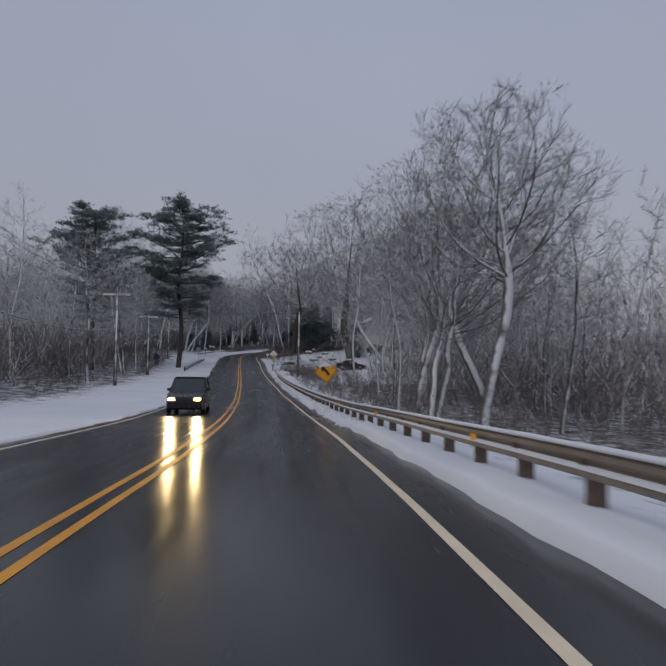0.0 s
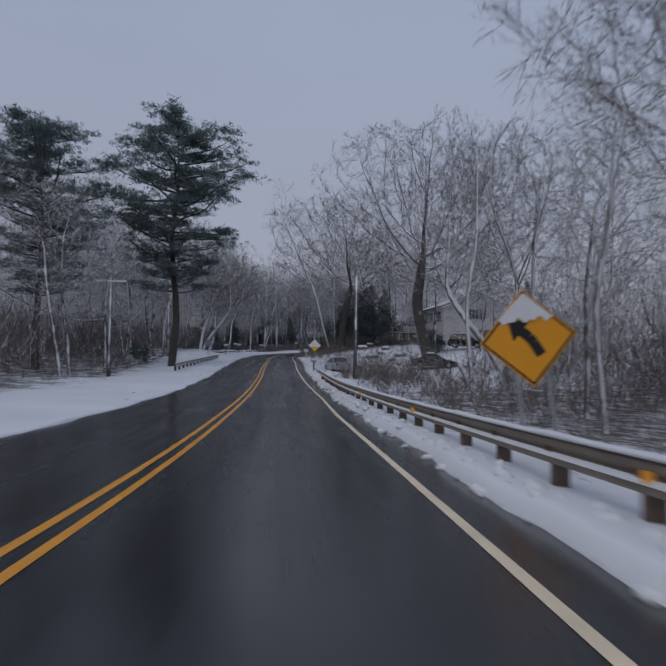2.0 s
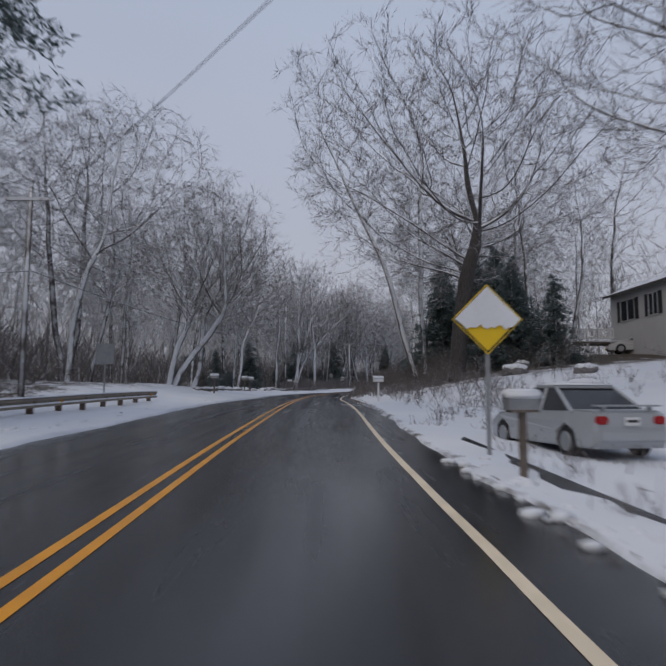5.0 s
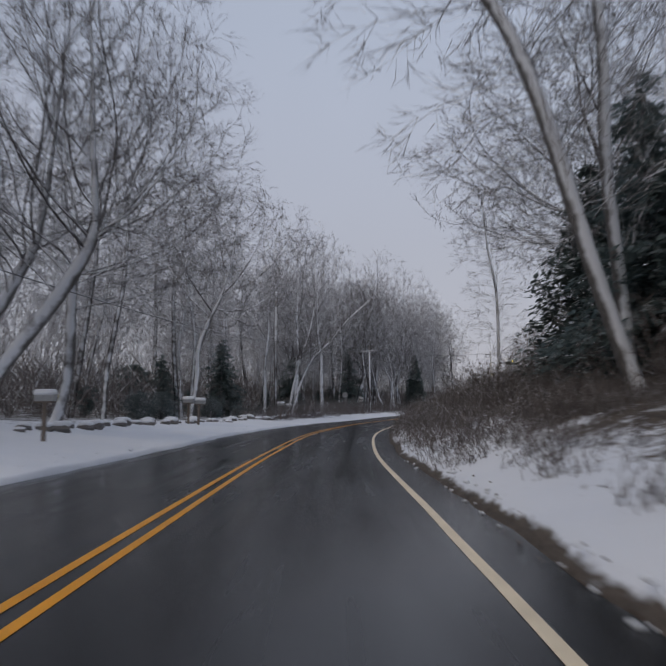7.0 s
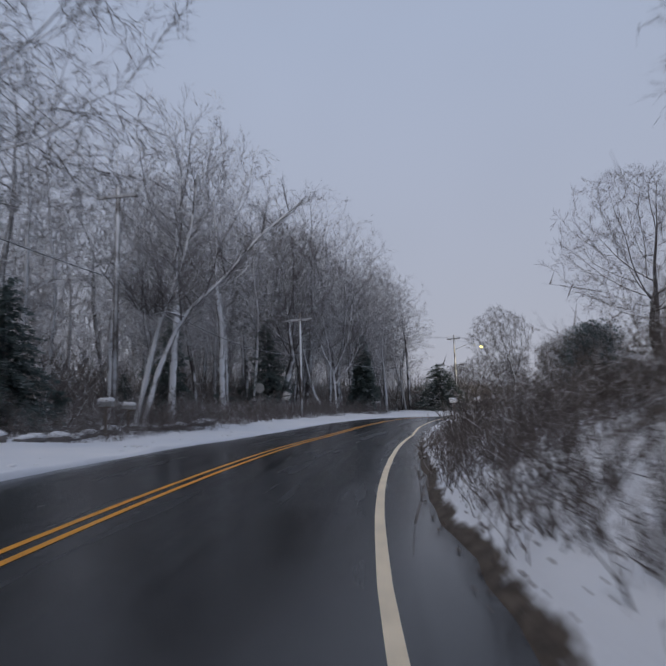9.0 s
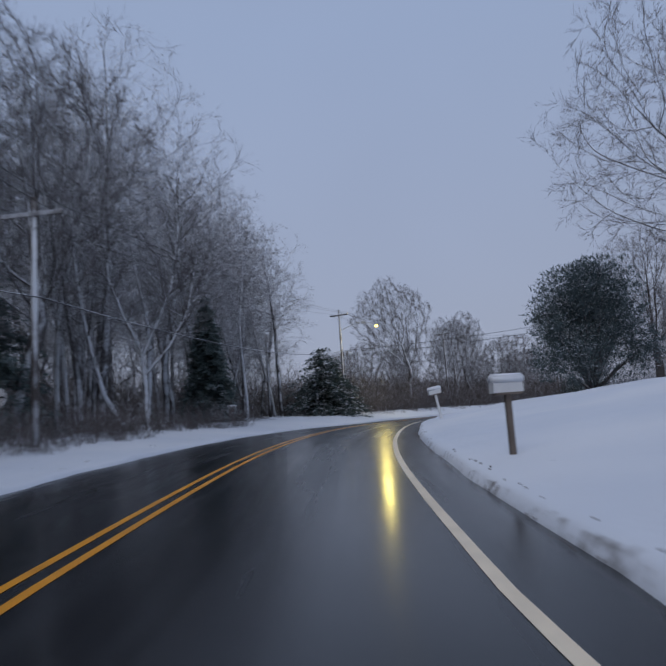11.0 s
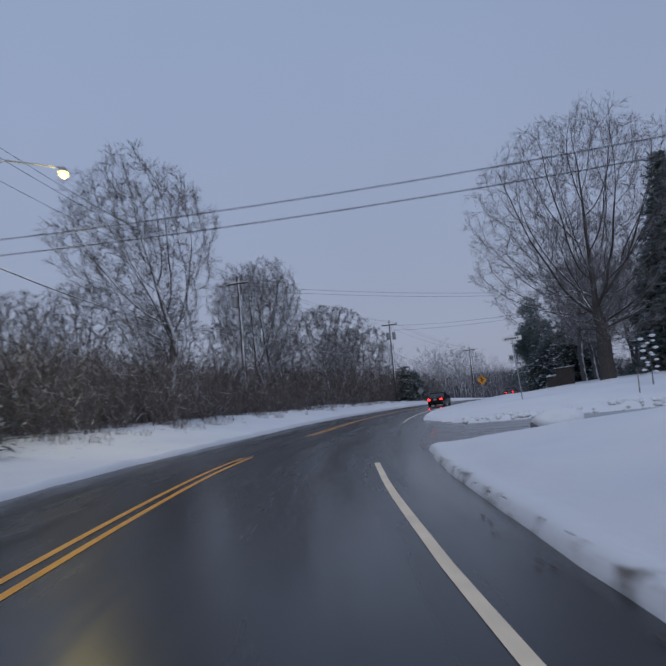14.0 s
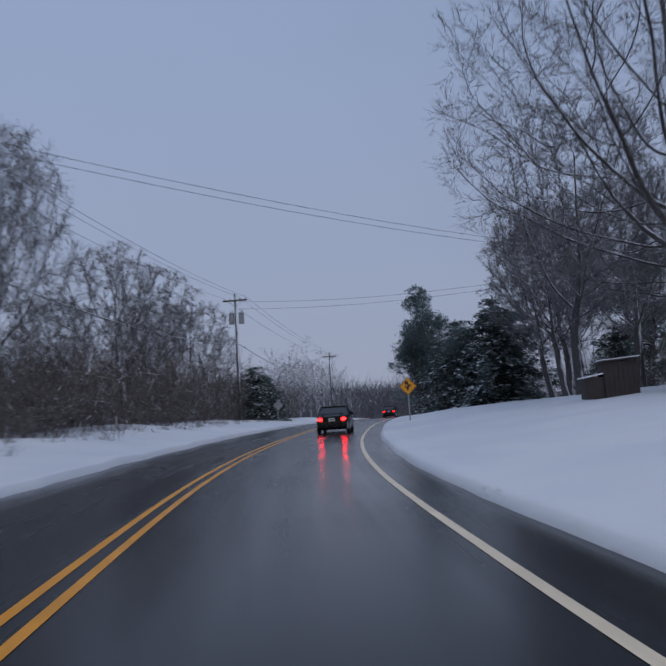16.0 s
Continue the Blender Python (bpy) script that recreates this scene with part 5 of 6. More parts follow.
# ---------------------------------------------------------------- utility poles and wires
def utility_pole(s, d, height, arm=2.4, label="weathered wooden utility pole with a snowy crossarm", cans=0, turn=0.0, second=False):
    m = Matrix.Translation(at(s, d, -0.3)) @ Matrix.Rotation(radians(bearing(s) + turn), 4, "Z")
    root = thing("utility_pole", label, "utility pole", "utility poles", m)
    part("pole", rod((0, 0, 0), (0, 0, height + 0.3), 0.16, 0.11, 12), POLE, root, smooth=True)
    if arm:
        z = height - 0.45
        part("crossarm", box(-arm / 2, -0.16, z, arm / 2, -0.05, z + 0.13, 0.012), POLE, root)
        part("snow", box(-arm / 2, -0.155, z + 0.13, arm / 2, -0.055, z + 0.17, 0.015), SNOW, root, "thin ridge of snow")
        for x in (-arm * 0.45, -arm * 0.2, arm * 0.2, arm * 0.45):
            ins = rod((x, -0.1, z + 0.13), (x, -0.1, z + 0.30), 0.035, 0.02, 8)
            rod((x, -0.1, z + 0.24), (x, -0.1, z + 0.29), 0.055, 0.055, 8, ins)
            part("insulator", ins, GALV, root)
        for x in (-0.7, 0.7):
            part("brace", rod((x, -0.12, z), (0, -0.1, z - 0.55), 0.018, None, 6), GALV, root)
    for k in range(cans):
        x = (-0.45, 0.5)[k]
        can = rod((x, 0.1, height - 2.6), (x, 0.1, height - 1.6), 0.26, None, 14)
        rod((x, 0.1, height - 1.6), (x, 0.1, height - 1.5), 0.27, 0.18, 14, can)
        rod((x - 0.1, 0.1, height - 1.52), (x - 0.1, 0.1, height - 1.25), 0.03, None, 6, can)
        rod((x + 0.1, 0.1, height - 1.52), (x + 0.1, 0.1, height - 1.25), 0.03, None, 6, can)
        part("transformer", can, GALV, root, "grey steel transformer can")
    return root, m


def wire(p, q, sag, r, mat, label="sagging black overhead cable", group="overhead cables"):
    p, q = Vector(p), Vector(q)
    t = Tubes()
    pts = []
    for i in range(15):
        u = i / 14
        v = p.lerp(q, u)
        v.z -= sag * 4 * u * (1 - u)
        pts.append(v)
    t.add(pts, [r] * 15, 5)
    tagged(new("overhead_cable", t.mesh("overhead_cable", mat)), label, "cable", group)


POLES = [(22, -12.5, 9.5), (59, -11.0, 8.9), (84.7, -11.8, 8.3), (115, -12.5, 10.5), (180.9, -11.7, 13.2), (203.2, -8.9, 9.1), (253.8, -12.1, 12.4), (288.4, -13.8, 13.0), (324.2, -9.8, 12.0), (372, -10.0, 11.0)]
tops = []
for k, (s, d, h) in enumerate(POLES):
    root, m = utility_pole(s, d, h, cans=2 if k == 8 else (1 if k == 7 else 0), label="weathered wooden utility pole with transformer cans" if k in (7, 8) else "weathered wooden utility pole with a snowy crossarm")
    tops.append((m, h))
for (m0, h0), (m1, h1) in zip(tops, tops[1:]):
    for x in (-1.08, 0.48, 1.08):
        wire(m0 @ Vector((x, -0.1, h0 - 0.1)), m1 @ Vector((x, -0.1, h1 - 0.1)), 0.7, 0.011, WIRE)
    wire(m0 @ Vector((0.2, 0, h0 * 0.62)), m1 @ Vector((0.2, 0, h1 * 0.62)), 1.1, 0.028, ICY_WIRE, "thick snow-coated telephone cable", "telephone cables")
_, right_pole = utility_pole(85.2, 7.95, 8.9, 0, "bare-topped wooden utility pole with snow on one side")
_, lawn_pole = utility_pole(251, 23.6, 10.0, 1.8, "wooden service pole behind the lawn")
for z in (0.0, 0.6):
    wire(tops[6][0] @ Vector((0.1, 0, tops[6][1] - 4.7 - z)), lawn_pole @ Vector((0, 0, 8.6 - z)), 0.5, 0.018, WIRE, "overhead service cable crossing the road")
wire(tops[3][0] @ Vector((0, 0, 9.4)), right_pole @ Vector((0, 0, 8.9)), 0.4, 0.014, WIRE, "overhead service cable crossing the road")
_, shade_pole = utility_pole(318, 24, 11.0, 1.8, "wooden service pole among dark evergreens")
for k, (i, z) in enumerate(((7, 0.6), (7, 1.0), (8, 0.5), (8, 1.2))):
    wire(tops[i][0] @ Vector((0.3, 0, tops[i][1] - z)), shade_pole @ Vector((0.2, 0, 10.9 - k * 0.3)), 0.9, 0.012, WIRE, "overhead service cable crossing the road")
_, white_pole = utility_pole(246, -17.0, 9.0, 0, "thin pale pole at the edge of the woods")

# street lamp on a bracket of the pole by the bend
m7, h7 = tops[6]
lamp_at = at(254.9, -7.8, 0)
lamp_at.z = m7.translation.z + 10.4
lamp_root = thing("street_lamp", "lit yellow street lamp on a long bracket arm", "street lamp", "", Matrix.Translation(lamp_at))
foot = m7 @ Vector((0.1, 0, h7 - 2.2))
arm = Tubes()
arm.add([foot - lamp_at, (foot - lamp_at) * 0.5 + Vector((0, 0, 0.7)), Vector((0, 0, 0.22))], [0.04, 0.035, 0.03], 7)
part("bracket", arm.mesh("bracket", GALV), None, lamp_root)
head = rod((0, 0, 0.02), (0, 0, 0.24), 0.22, 0.08, 14)
part("hood", head, GALV, lamp_root)
part("globe", ball((0, 0, -0.05), 0.17, (1, 1, 0.8)), LAMP, lamp_root, "glowing yellow globe", True)
bulb = bpy.data.lights.new("street_lamp_light", "POINT")
bulb.energy, bulb.color, bulb.shadow_soft_size = 520.0, (1.0, 0.78, 0.18), 0.3
lo = new("street_lamp_light", bulb)
lo.location = lamp_at + Vector((0, 0, -0.45))

# ---------------------------------------------------------------- guardrails
W_SHAPE = [(0.0, 0.0), (0.05, 0.035), (0.05, 0.085), (0.0, 0.125), (-0.015, 0.155), (0.0, 0.185), (0.05, 0.225), (0.05, 0.275), (0.0, 0.31)]


def guardrail(s0, s1, d0, d1, base, label, lift=0.0):
    """A steel beam rail on posts along the road; d may run from d0 to d1."""
    root = thing("guardrail", label, "guardrail", "", None)
    side = 1 if d0 > 0 else -1
    ss = np.linspace(s0, s1, int((s1 - s0) / 0.95) + 1)
    dl = lambda s: d0 + (d1 - d0) * (s - s0) / (s1 - s0)
    for name, profile, mat in (("beam", W_SHAPE, RAIL), ("snow", None, SNOW), ("snow_ledge", [(0.0, 0.126), (0.05, 0.086), (0.066, 0.092), (0.058, 0.112), (0.012, 0.142)], SNOW)):
        verts, faces = [], []
        for s in ss:
            p, t = on_road(s)
            z = p[2] + base
            if name == "snow_ledge":
                line = [(dl(s) - side * x, z + h) for x, h in profile]
            elif profile:
                line = [(dl(s) - side * x, z + h) for x, h in profile] + [(dl(s) - side * (x - 0.012), z + h) for x, h in reversed(profile)]
            else:
                k = 0.045 + 0.02 * noise.noise((s * 0.8, 4.0, 1.0))
                line = [(dl(s) - side * 0.075, z + 0.312), (dl(s) - side * 0.05, z + 0.312 + k), (dl(s) + side * 0.08, z + 0.312 + k * 0.9), (dl(s) + side * 0.12, z + 0.30)]
            for d, h in line:
                verts.append((p[0] + t[1] * d, p[1] - t[0] * d, h))
        n = len(verts) // len(ss)
        for i in range(len(ss) - 1):
            for k in range(n):
                a, b = i * n + k, i * n + (k + 1) % n
                faces.append((a, b, b + n, a + n))
        faces.append(tuple(range(n)))
        faces.append(tuple(range(len(verts) - n, len(verts)))[::-1])
        part(name, mesh(name, verts, faces, mat, profile is None), None, root, "" if name == "beam" else "line of snow lying on the rail")
    post = None
    for s in np.arange(s0 + 0.5, s1, 1.9):
        pb = at(s, dl(s) + side * 0.13, -0.3)
        height = on_road(s)[0][2] + base + 0.29 - pb.z
        if post is None:
            b = box(-0.09, -0.075, 0, 0.09, 0.075, 1.0, 0.01)
            box(-0.16, -0.05, 0.7, -0.07, 0.05, 0.98, 0.0, b)
            post = part("post", b, POST, root)
            me = post.data
            ob = post
        else:
            ob = new("post", me)
            ob.parent = root
        ob.matrix_world = Matrix.Translation(pb) @ Matrix.Rotation(radians(bearing(s) + (0 if side > 0 else 180)), 4, "Z") @ Matrix.Diagonal((1, 1, height, 1))
    for s in np.arange(s0 + 6, s1, 9.5):
        p, t = on_road(s)
        d = dl(s) - side * 0.06
        b = box(-0.012, -0.05, -0.05, 0.012, 0.05, 0.06, 0.008)
        r = part("reflector", b, AMBER, root, "small amber reflector")
        r.matrix_world = Matrix.Translation((p[0] + t[1] * d, p[1] - t[0] * d, p[2] + base + 0.16)) @ Matrix.Rotation(radians(bearing(s) + 60), 4, "Z")
    return root


guardrail(-34, 81.8, 5.5, 4.8, 0.42, "weathered steel beam guardrail capped with snow")
guardrail(90, 116, -7.4, -6.2, 0.42, "steel beam guardrail capped with snow")

# ---------------------------------------------------------------- signs
def plate(outline, thick, bm=None):
    """A flat plate in x and z, facing -y."""
    return prism(outline, -thick / 2, thick / 2, bm)


def diamond(h):
    return [(0, -h), (h, 0), (0, h), (-h, 0)]


def warning_sign(s, d, half, height, face, posts, label, arrow=0, snow=0.0, turn=0.0, tilt=0.0):
    m = Matrix.Translation(at(s, d)) @ Matrix.Rotation(radians(bearing(s) + turn), 4, "Z") @ Matrix.Rotation(radians(tilt), 4, "Y")
    root = thing("warning_sign", label, "road sign", "warning signs", m)
    for x in posts:
        part("post", box(x - 0.035, 0.02, -0.4, x + 0.035, 0.07, height + half * 0.55), GALV, root)
    b = plate(diamond(half), 0.012)
    bmesh.ops.translate(b, verts=b.verts[:], vec=(0, 0, height))
    panel = part("panel", b, face, root)
    bm = bmesh.new()
    a, c = half * 0.96, half * 0.90
    for i in range(4):
        p = [Vector((x, -0.009, z + height)) for x, z in (diamond(a)[i], diamond(a)[(i + 1) % 4], diamond(c)[(i + 1) % 4], diamond(c)[i])]
        bm.faces.new([bm.verts.new(v) for v in p])
    part("border", bm, BLACK, panel)
    if arrow:
        w = half * 0.105
        pts = [(0.22, -0.36), (0.10, -0.10), (0.02, 0.02), (-0.12, 0.16)] if arrow == 1 else [(-0.05, -0.42), (-0.02, -0.16), (0.10, 0.02), (0.02, 0.2), (-0.10, 0.34)]
        bm = bmesh.new()
        for (x0, z0), (x1, z1) in zip(pts, pts[1:]):
            q0, q1 = Vector((x0 * half, 0, z0 * half)), Vector((x1 * half, 0, z1 * half))
            n = Vector((q1.z - q0.z, 0, q0.x - q1.x)).normalized() * w
            bm.faces.new([bm.verts.new(v + Vector((0, -0.0095, height))) for v in (q0 - n, q0 + n, q1 + n, q1 - n)])
        q0, q1 = [Vector((x * half, -0.0095, z * half)) for x, z in pts[-2:]]
        d0 = (q1 - q0).normalized()
        n = Vector((d0.z, 0, -d0.x))
        bm.faces.new([bm.verts.new(v + Vector((0, 0, height))) for v in (q1 - n * w * 2.6, q1 + n * w * 2.6, q1 + d0 * half * 0.36)])
        bmesh.ops.recalc_face_normals(bm, faces=bm.faces[:])
        part("arrow", bm, BLACK, panel, "black curve arrow")
        if arrow == 2:
            bm = bmesh.new()
            for x0, z0, x1, z1 in ((0.03, -0.02, 0.36, 0.16), (-0.05, -0.1, -0.34, -0.04)):
                q0, q1 = Vector((x0 * half, -0.0095, z0 * half + height)), Vector((x1 * half, -0.0095, z1 * half + height))
                n = Vector((q1.z - q0.z, 0, q0.x - q1.x)).normalized() * w * 0.7
                bm.faces.new([bm.verts.new(v) for v in (q0 - n, q0 + n, q1 + n, q1 - n)])
            part("side_road_bar", bm, BLACK, panel)
    if snow:
        k = half * 0.93
        zc = k * (1 - 2 * snow)
        pts = [(0, k)]
        wd = k - abs(zc)
        n = 14
        lower = [(wd * (1 - 2 * i / n), zc + 0.05 * half * math.sin(i * 2.3) + 0.04 * half * math.sin(i * 5.1)) for i in range(n + 1)]
        if zc < 0:
            pts.append((k, 0))
        pts += lower
        if zc < 0:
            pts.append((-k, 0))
        b = prism([(x, z + height) for x, z in pts], -0.035, -0.008)
        part("snow", b, SNOW, root, "snow stuck to the upper part")
    return root


warning_sign(44.2, 6.5, 0.87, 2.1, SIGN, (-0.28, 0.28), "large amber diamond warning sign with a black curve arrow, partly snow-covered", 1, 0.30, -4, -8)
warning_sign(95.2, 5.2, 0.64, 2.42, SIGN_Y, (0.0,), "yellow diamond warning sign mostly covered with snow", 0, 0.62, 0, 0)
warning_sign(305.5, 6.1, 0.55, 2.05, SIGN, (0.0,), "amber diamond warning sign with a black crossroad arrow on a lawn", 2, 0.0, 12, 0)
warning_sign(326, -6.6, 0.5, 1.5, GALV, (0.0,), "grey back of a diamond road sign", 0, 0, 180, 0)

m = Matrix.Translation(at(110.3, -6.9)) @ Matrix.Rotation(radians(bearing(110)), 4, "Z")
root = thing("road_sign", "grey metal back of a square road sign", "road sign", "", m)
part("post", box(-0.03, 0.02, -0.4, 0.03, 0.06, 2.3), GALV, root)
part("panel", box(-0.38, -0.01, 1.75, 0.38, 0.01, 2.6), GALV, root)
m = Matrix.Translation(at(196, -9.4)) @ Matrix.Rotation(radians(bearing(196)), 4, "Z")
root = thing("road_sign", "grey metal back of an eight-sided sign on a post", "road sign", "", m)
part("post", box(-0.03, 0.02, -0.4, 0.03, 0.06, 2.6), GALV, root)
part("panel", plate([(0.38 * math.cos(a * math.pi / 4 + 0.39), 2.35 + 0.38 * math.sin(a * math.pi / 4 + 0.39)) for a in range(8)], 0.012), GALV, root)
m = Matrix.Translation(at(203.0, -10.2)) @ Matrix.Rotation(radians(bearing(203)), 4, "Z")
root = thing("round_sign", "round white sign with a dark bar on a short post", "road sign", "", m)
part("post", box(-0.03, 0.02, -0.4, 0.03, 0.06, 1.7), WOOD, root)
disc = part("panel", plate([(0.36 * math.cos(a * math.pi / 10), 1.75 + 0.36 * math.sin(a * math.pi / 10)) for a in range(20)], 0.02), WHITE, root)
part("bar", box(-0.30, -0.018, 1.72, 0.30, -0.011, 1.79), BLACK, disc)

# leaning street-name sign at the side road
m = Matrix.Translation(at(270.4, 10.3)) @ Matrix.Rotation(radians(bearing(262) + 8), 4, "Z") @ Matrix.Rotation(radians(-3), 4, "Y")
root = thing("street_name_sign", "leaning street-name sign on a thin pole at a corner", "road sign", "", m)
part("pole", rod((0, 0, -0.3), (0, 0, 3.55), 0.03, None, 8), GALV, root)
blade = part("blade", box(-0.55, -0.012, 3.4, 0.55, 0.012, 3.66, 0.006), WHITE, root, "white blade with unreadable dark lettering")
for k in range(6):
    part("lettering", box(-0.42 + k * 0.14, -0.018, 3.49, -0.33 + k * 0.14, -0.013, 3.58), DARK, blade)

# ---------------------------------------------------------------- mailboxes
def make_mailbox(label, dark=False, shell=None):
    root = thing("mailbox", label, "mailbox", "roadside mailboxes")
    part("post", box(-0.05, -0.05, -0.3, 0.05, 0.05, 1.06, 0.008), WOOD if dark else WHITE, root)
    part("bracket", box(-0.12, -0.24, 1.04, 0.12, 0.24, 1.08), WOOD, root)
    arch = [(-0.11, 1.08), (0.11, 1.08), (0.11, 1.22)] + [(0.11 * math.cos(a), 1.22 + 0.10 * math.sin(a)) for a in np.linspace(0.3, 2.84, 7)] + [(-0.11, 1.22)]
    body = part("box", prism(arch, -0.27, 0.27), shell or (GALV if not dark else DARK), root)
    part("door", prism([(x * 1.04, 1.2 + (z - 1.2) * 1.04) for x, z in arch], -0.285, -0.27), shell or DARK, body)
    if not shell:
        part("flag", box(0.112, -0.1, 1.2, 0.122, -0.06, 1.36), RED_LENS, body)
    cap = [(-0.135, 1.24), (0.135, 1.24), (0.125, 1.36), (0.06, 1.415), (-0.05, 1.42), (-0.125, 1.36)]
    b = prism(cap, -0.30, 0.30)
    bmesh.ops.bevel(b, geom=b.edges[:], offset=0.03, segments=2, affect="EDGES")
    part("snow", b, SNOW, root, "thick cap of snow", True)
    return root


def put_mailbox(src, s, d, turn=90, lean=0.0, scale=1.0, label=""):
    m = Matrix.Translation(at(s, d)) @ Matrix.Rotation(radians(bearing(s) + turn), 4, "Z") @ Matrix.Rotation(radians(lean), 4, "X")
    ob = copy_thing(src, m)
    ob.scale = (scale, scale, scale)
    if label:
        ob["label"] = label
    return ob


box_a = make_mailbox("snow-capped pale mailbox on a weathered wooden post", True, GALV)
box_c = make_mailbox("white snow-capped mailbox on a dark post in a snowy lawn", True, WHITE)
box_b = make_mailbox("white snow-capped mailbox on a white post", False, WHITE)
box_a.matrix_world = Matrix.Translation(at(138.9, -7.3)) @ Matrix.Rotation(radians(bearing(139) + 90), 4, "Z")
box_a.scale = (1.2,) * 3
box_b.matrix_world = Matrix.Translation(at(210.7, 5.4)) @ Matrix.Rotation(radians(bearing(210) - 75), 4, "Z") @ Matrix.Rotation(radians(10), 4, "X")
put_mailbox(box_a, 157.7, -8.9, 90, 0, 1.25)
put_mailbox(box_a, 157.9, -8.3, 90, 2, 1.25)
put_mailbox(box_a, 175.7, -8.9, 90, 0, 1.15)
put_mailbox(box_a, 177.2, -8.75, 90, 3, 1.0)
box_c.matrix_world = Matrix.Translation(at(192.3, 5.25)) @ Matrix.Rotation(radians(bearing(192) - 80), 4, "Z")
box_c.scale = (0.92,) * 3
put_mailbox(box_a, 222.4, -8.6, 90, 0, 0.95)
put_mailbox(box_a, 92.6, 4.95, -80, 0, 0.85, "snow-capped mailbox on a post below a warning sign")
put_mailbox(box_b, 119.0, 5.3, -80, 0, 1.0)

# ---------------------------------------------------------------- vehicles
def pane(pts, thick=0.02):
    bm = bmesh.new()
    v = [Vector(p) for p in pts]
    n = (v[1] - v[0]).cross(v[2] - v[0]).normalized() * thick
    a = [bm.verts.new(p) for p in v]
    b = [bm.verts.new(p - n) for p in v]
    k = len(v)
    bm.faces.new(a)
    bm.faces.new(b[::-1])
    for i in range(k):
        bm.faces.new((a[i], b[i], b[(i + 1) % k], a[(i + 1) % k]))
    bmesh.ops.recalc_face_normals(bm, faces=bm.faces[:])
    return bm


def car(label, paint, tall=0.0, lights="off", snow=0.0, group=""):
    """A car that faces +x, standing on z = 0. tall: extra height of a van or off-roader."""
    root = thing("car", label, "car", group)
    L, W, belt, roof = 2.25, 0.88, 0.92 + tall * 0.45, 1.44 + tall
    lower = [(-L, 0.34), (-L + 0.03, 0.62), (-L + 0.02, belt - 0.04), (-L + 0.18, belt + 0.02), (-1.35, belt + 0.04), (0.95, belt), (1.65, belt - 0.12), (L - 0.18, belt - 0.24), (L, belt - 0.42), (L, 0.36), (L - 0.12, 0.22), (1.72, 0.22), (1.66, 0.50), (1.38, 0.66), (1.10, 0.50), (1.04, 0.22), (-1.04, 0.22), (-1.10, 0.50), (-1.38, 0.66), (-1.66, 0.50), (-1.72, 0.22), (-L + 0.1, 0.22)]
    b = prism(lower, -W, W)
    for v in b.verts:
        end = max(0.0, abs(v.co.x) - 1.5) / 0.75
        v.co.y *= 1 - 0.14 * end * end
        if v.co.z > belt - 0.1:
            v.co.y *= 0.95
    sharp = [e for e in b.edges if abs(e.verts[0].co.y - e.verts[1].co.y) < 0.2]
    bmesh.ops.bevel(b, geom=sharp, offset=0.035, segments=2, affect="EDGES")
    part("body", b, paint, root, smooth=False)
    rear = -1.55 if tall < 0.2 else -1.98
    base = [(rear, belt), (0.98, belt)]
    top = [(rear + (0.78 if tall < 0.2 else 0.22), roof - 0.05), (0.12, roof - 0.04)]
    wb, wt = W * 0.93, W * 0.76
    part("windshield", pane([(base[1][0], -wb, base[1][1]), (base[1][0], wb, base[1][1]), (top[1][0], wt, top[1][1]), (top[1][0], -wt, top[1][1])]), GLASS, root)
    part("rear_window", pane([(base[0][0], wb, base[0][1]), (base[0][0], -wb, base[0][1]), (top[0][0], -wt, top[0][1]), (top[0][0], wt, top[0][1])]), GLASS, root)
    for s in (-1, 1):
        pts = [(base[0][0], s * wb, base[0][1]), (base[1][0], s * wb, base[1][1]), (top[1][0], s * wt, top[1][1]), (top[0][0], s * wt, top[0][1])]
        part("side_window", pane(pts if s < 0 else pts[::-1]), GLASS, root)
        for x0, x1 in ((base[0][0], top[0][0]), (-0.35, -0.38), (base[1][0], top[1][0])):
            part("pillar", rod((x0, s * wb * 1.005, belt - 0.02), (x1, s * wt * 1.01, roof - 0.05), 0.045, 0.04, 8), paint, root)
        part("mirror", box(0.72, s * (W + 0.02) - 0.09, belt, 0.86, s * (W + 0.02) + 0.09, belt + 0.14, 0.03), paint, root)
    part("roof", box(top[0][0] - 0.04, -wt - 0.02, roof - 0.07, top[1][0] + 0.05, wt + 0.02, roof, 0.03), paint, root)
    if snow:
        part("roof_snow", box(top[0][0] - 0.02, -wt, roof - 0.005, top[1][0], wt, roof + snow, min(0.05, snow * 0.45)), SNOW, root, "snow lying on the roof", True)
        part("hood_snow", box(1.0, -W * 0.8, belt - 0.1, 1.95, W * 0.8, belt - 0.08 + snow * 0.5, 0.02), SNOW, root, "snow lying on the hood", True)
    part("front_bumper", box(L - 0.06, -W * 0.84, 0.30, L + 0.06, W * 0.84, 0.52, 0.04), paint, root)
    part("rear_bumper", box(-L - 0.06, -W * 0.84, 0.34, -L + 0.06, W * 0.84, 0.58, 0.04), paint, root)
    part("grille", box(L - 0.03, -0.42, belt - 0.50, L + 0.03, 0.42, belt - 0.33, 0.01), DARK, root)
    head_mat = HEADLIGHT if lights == "head" else GLASS
    tail_mat = {"tail": TAIL, "brake": BRAKE}.get(lights, RED_LENS)
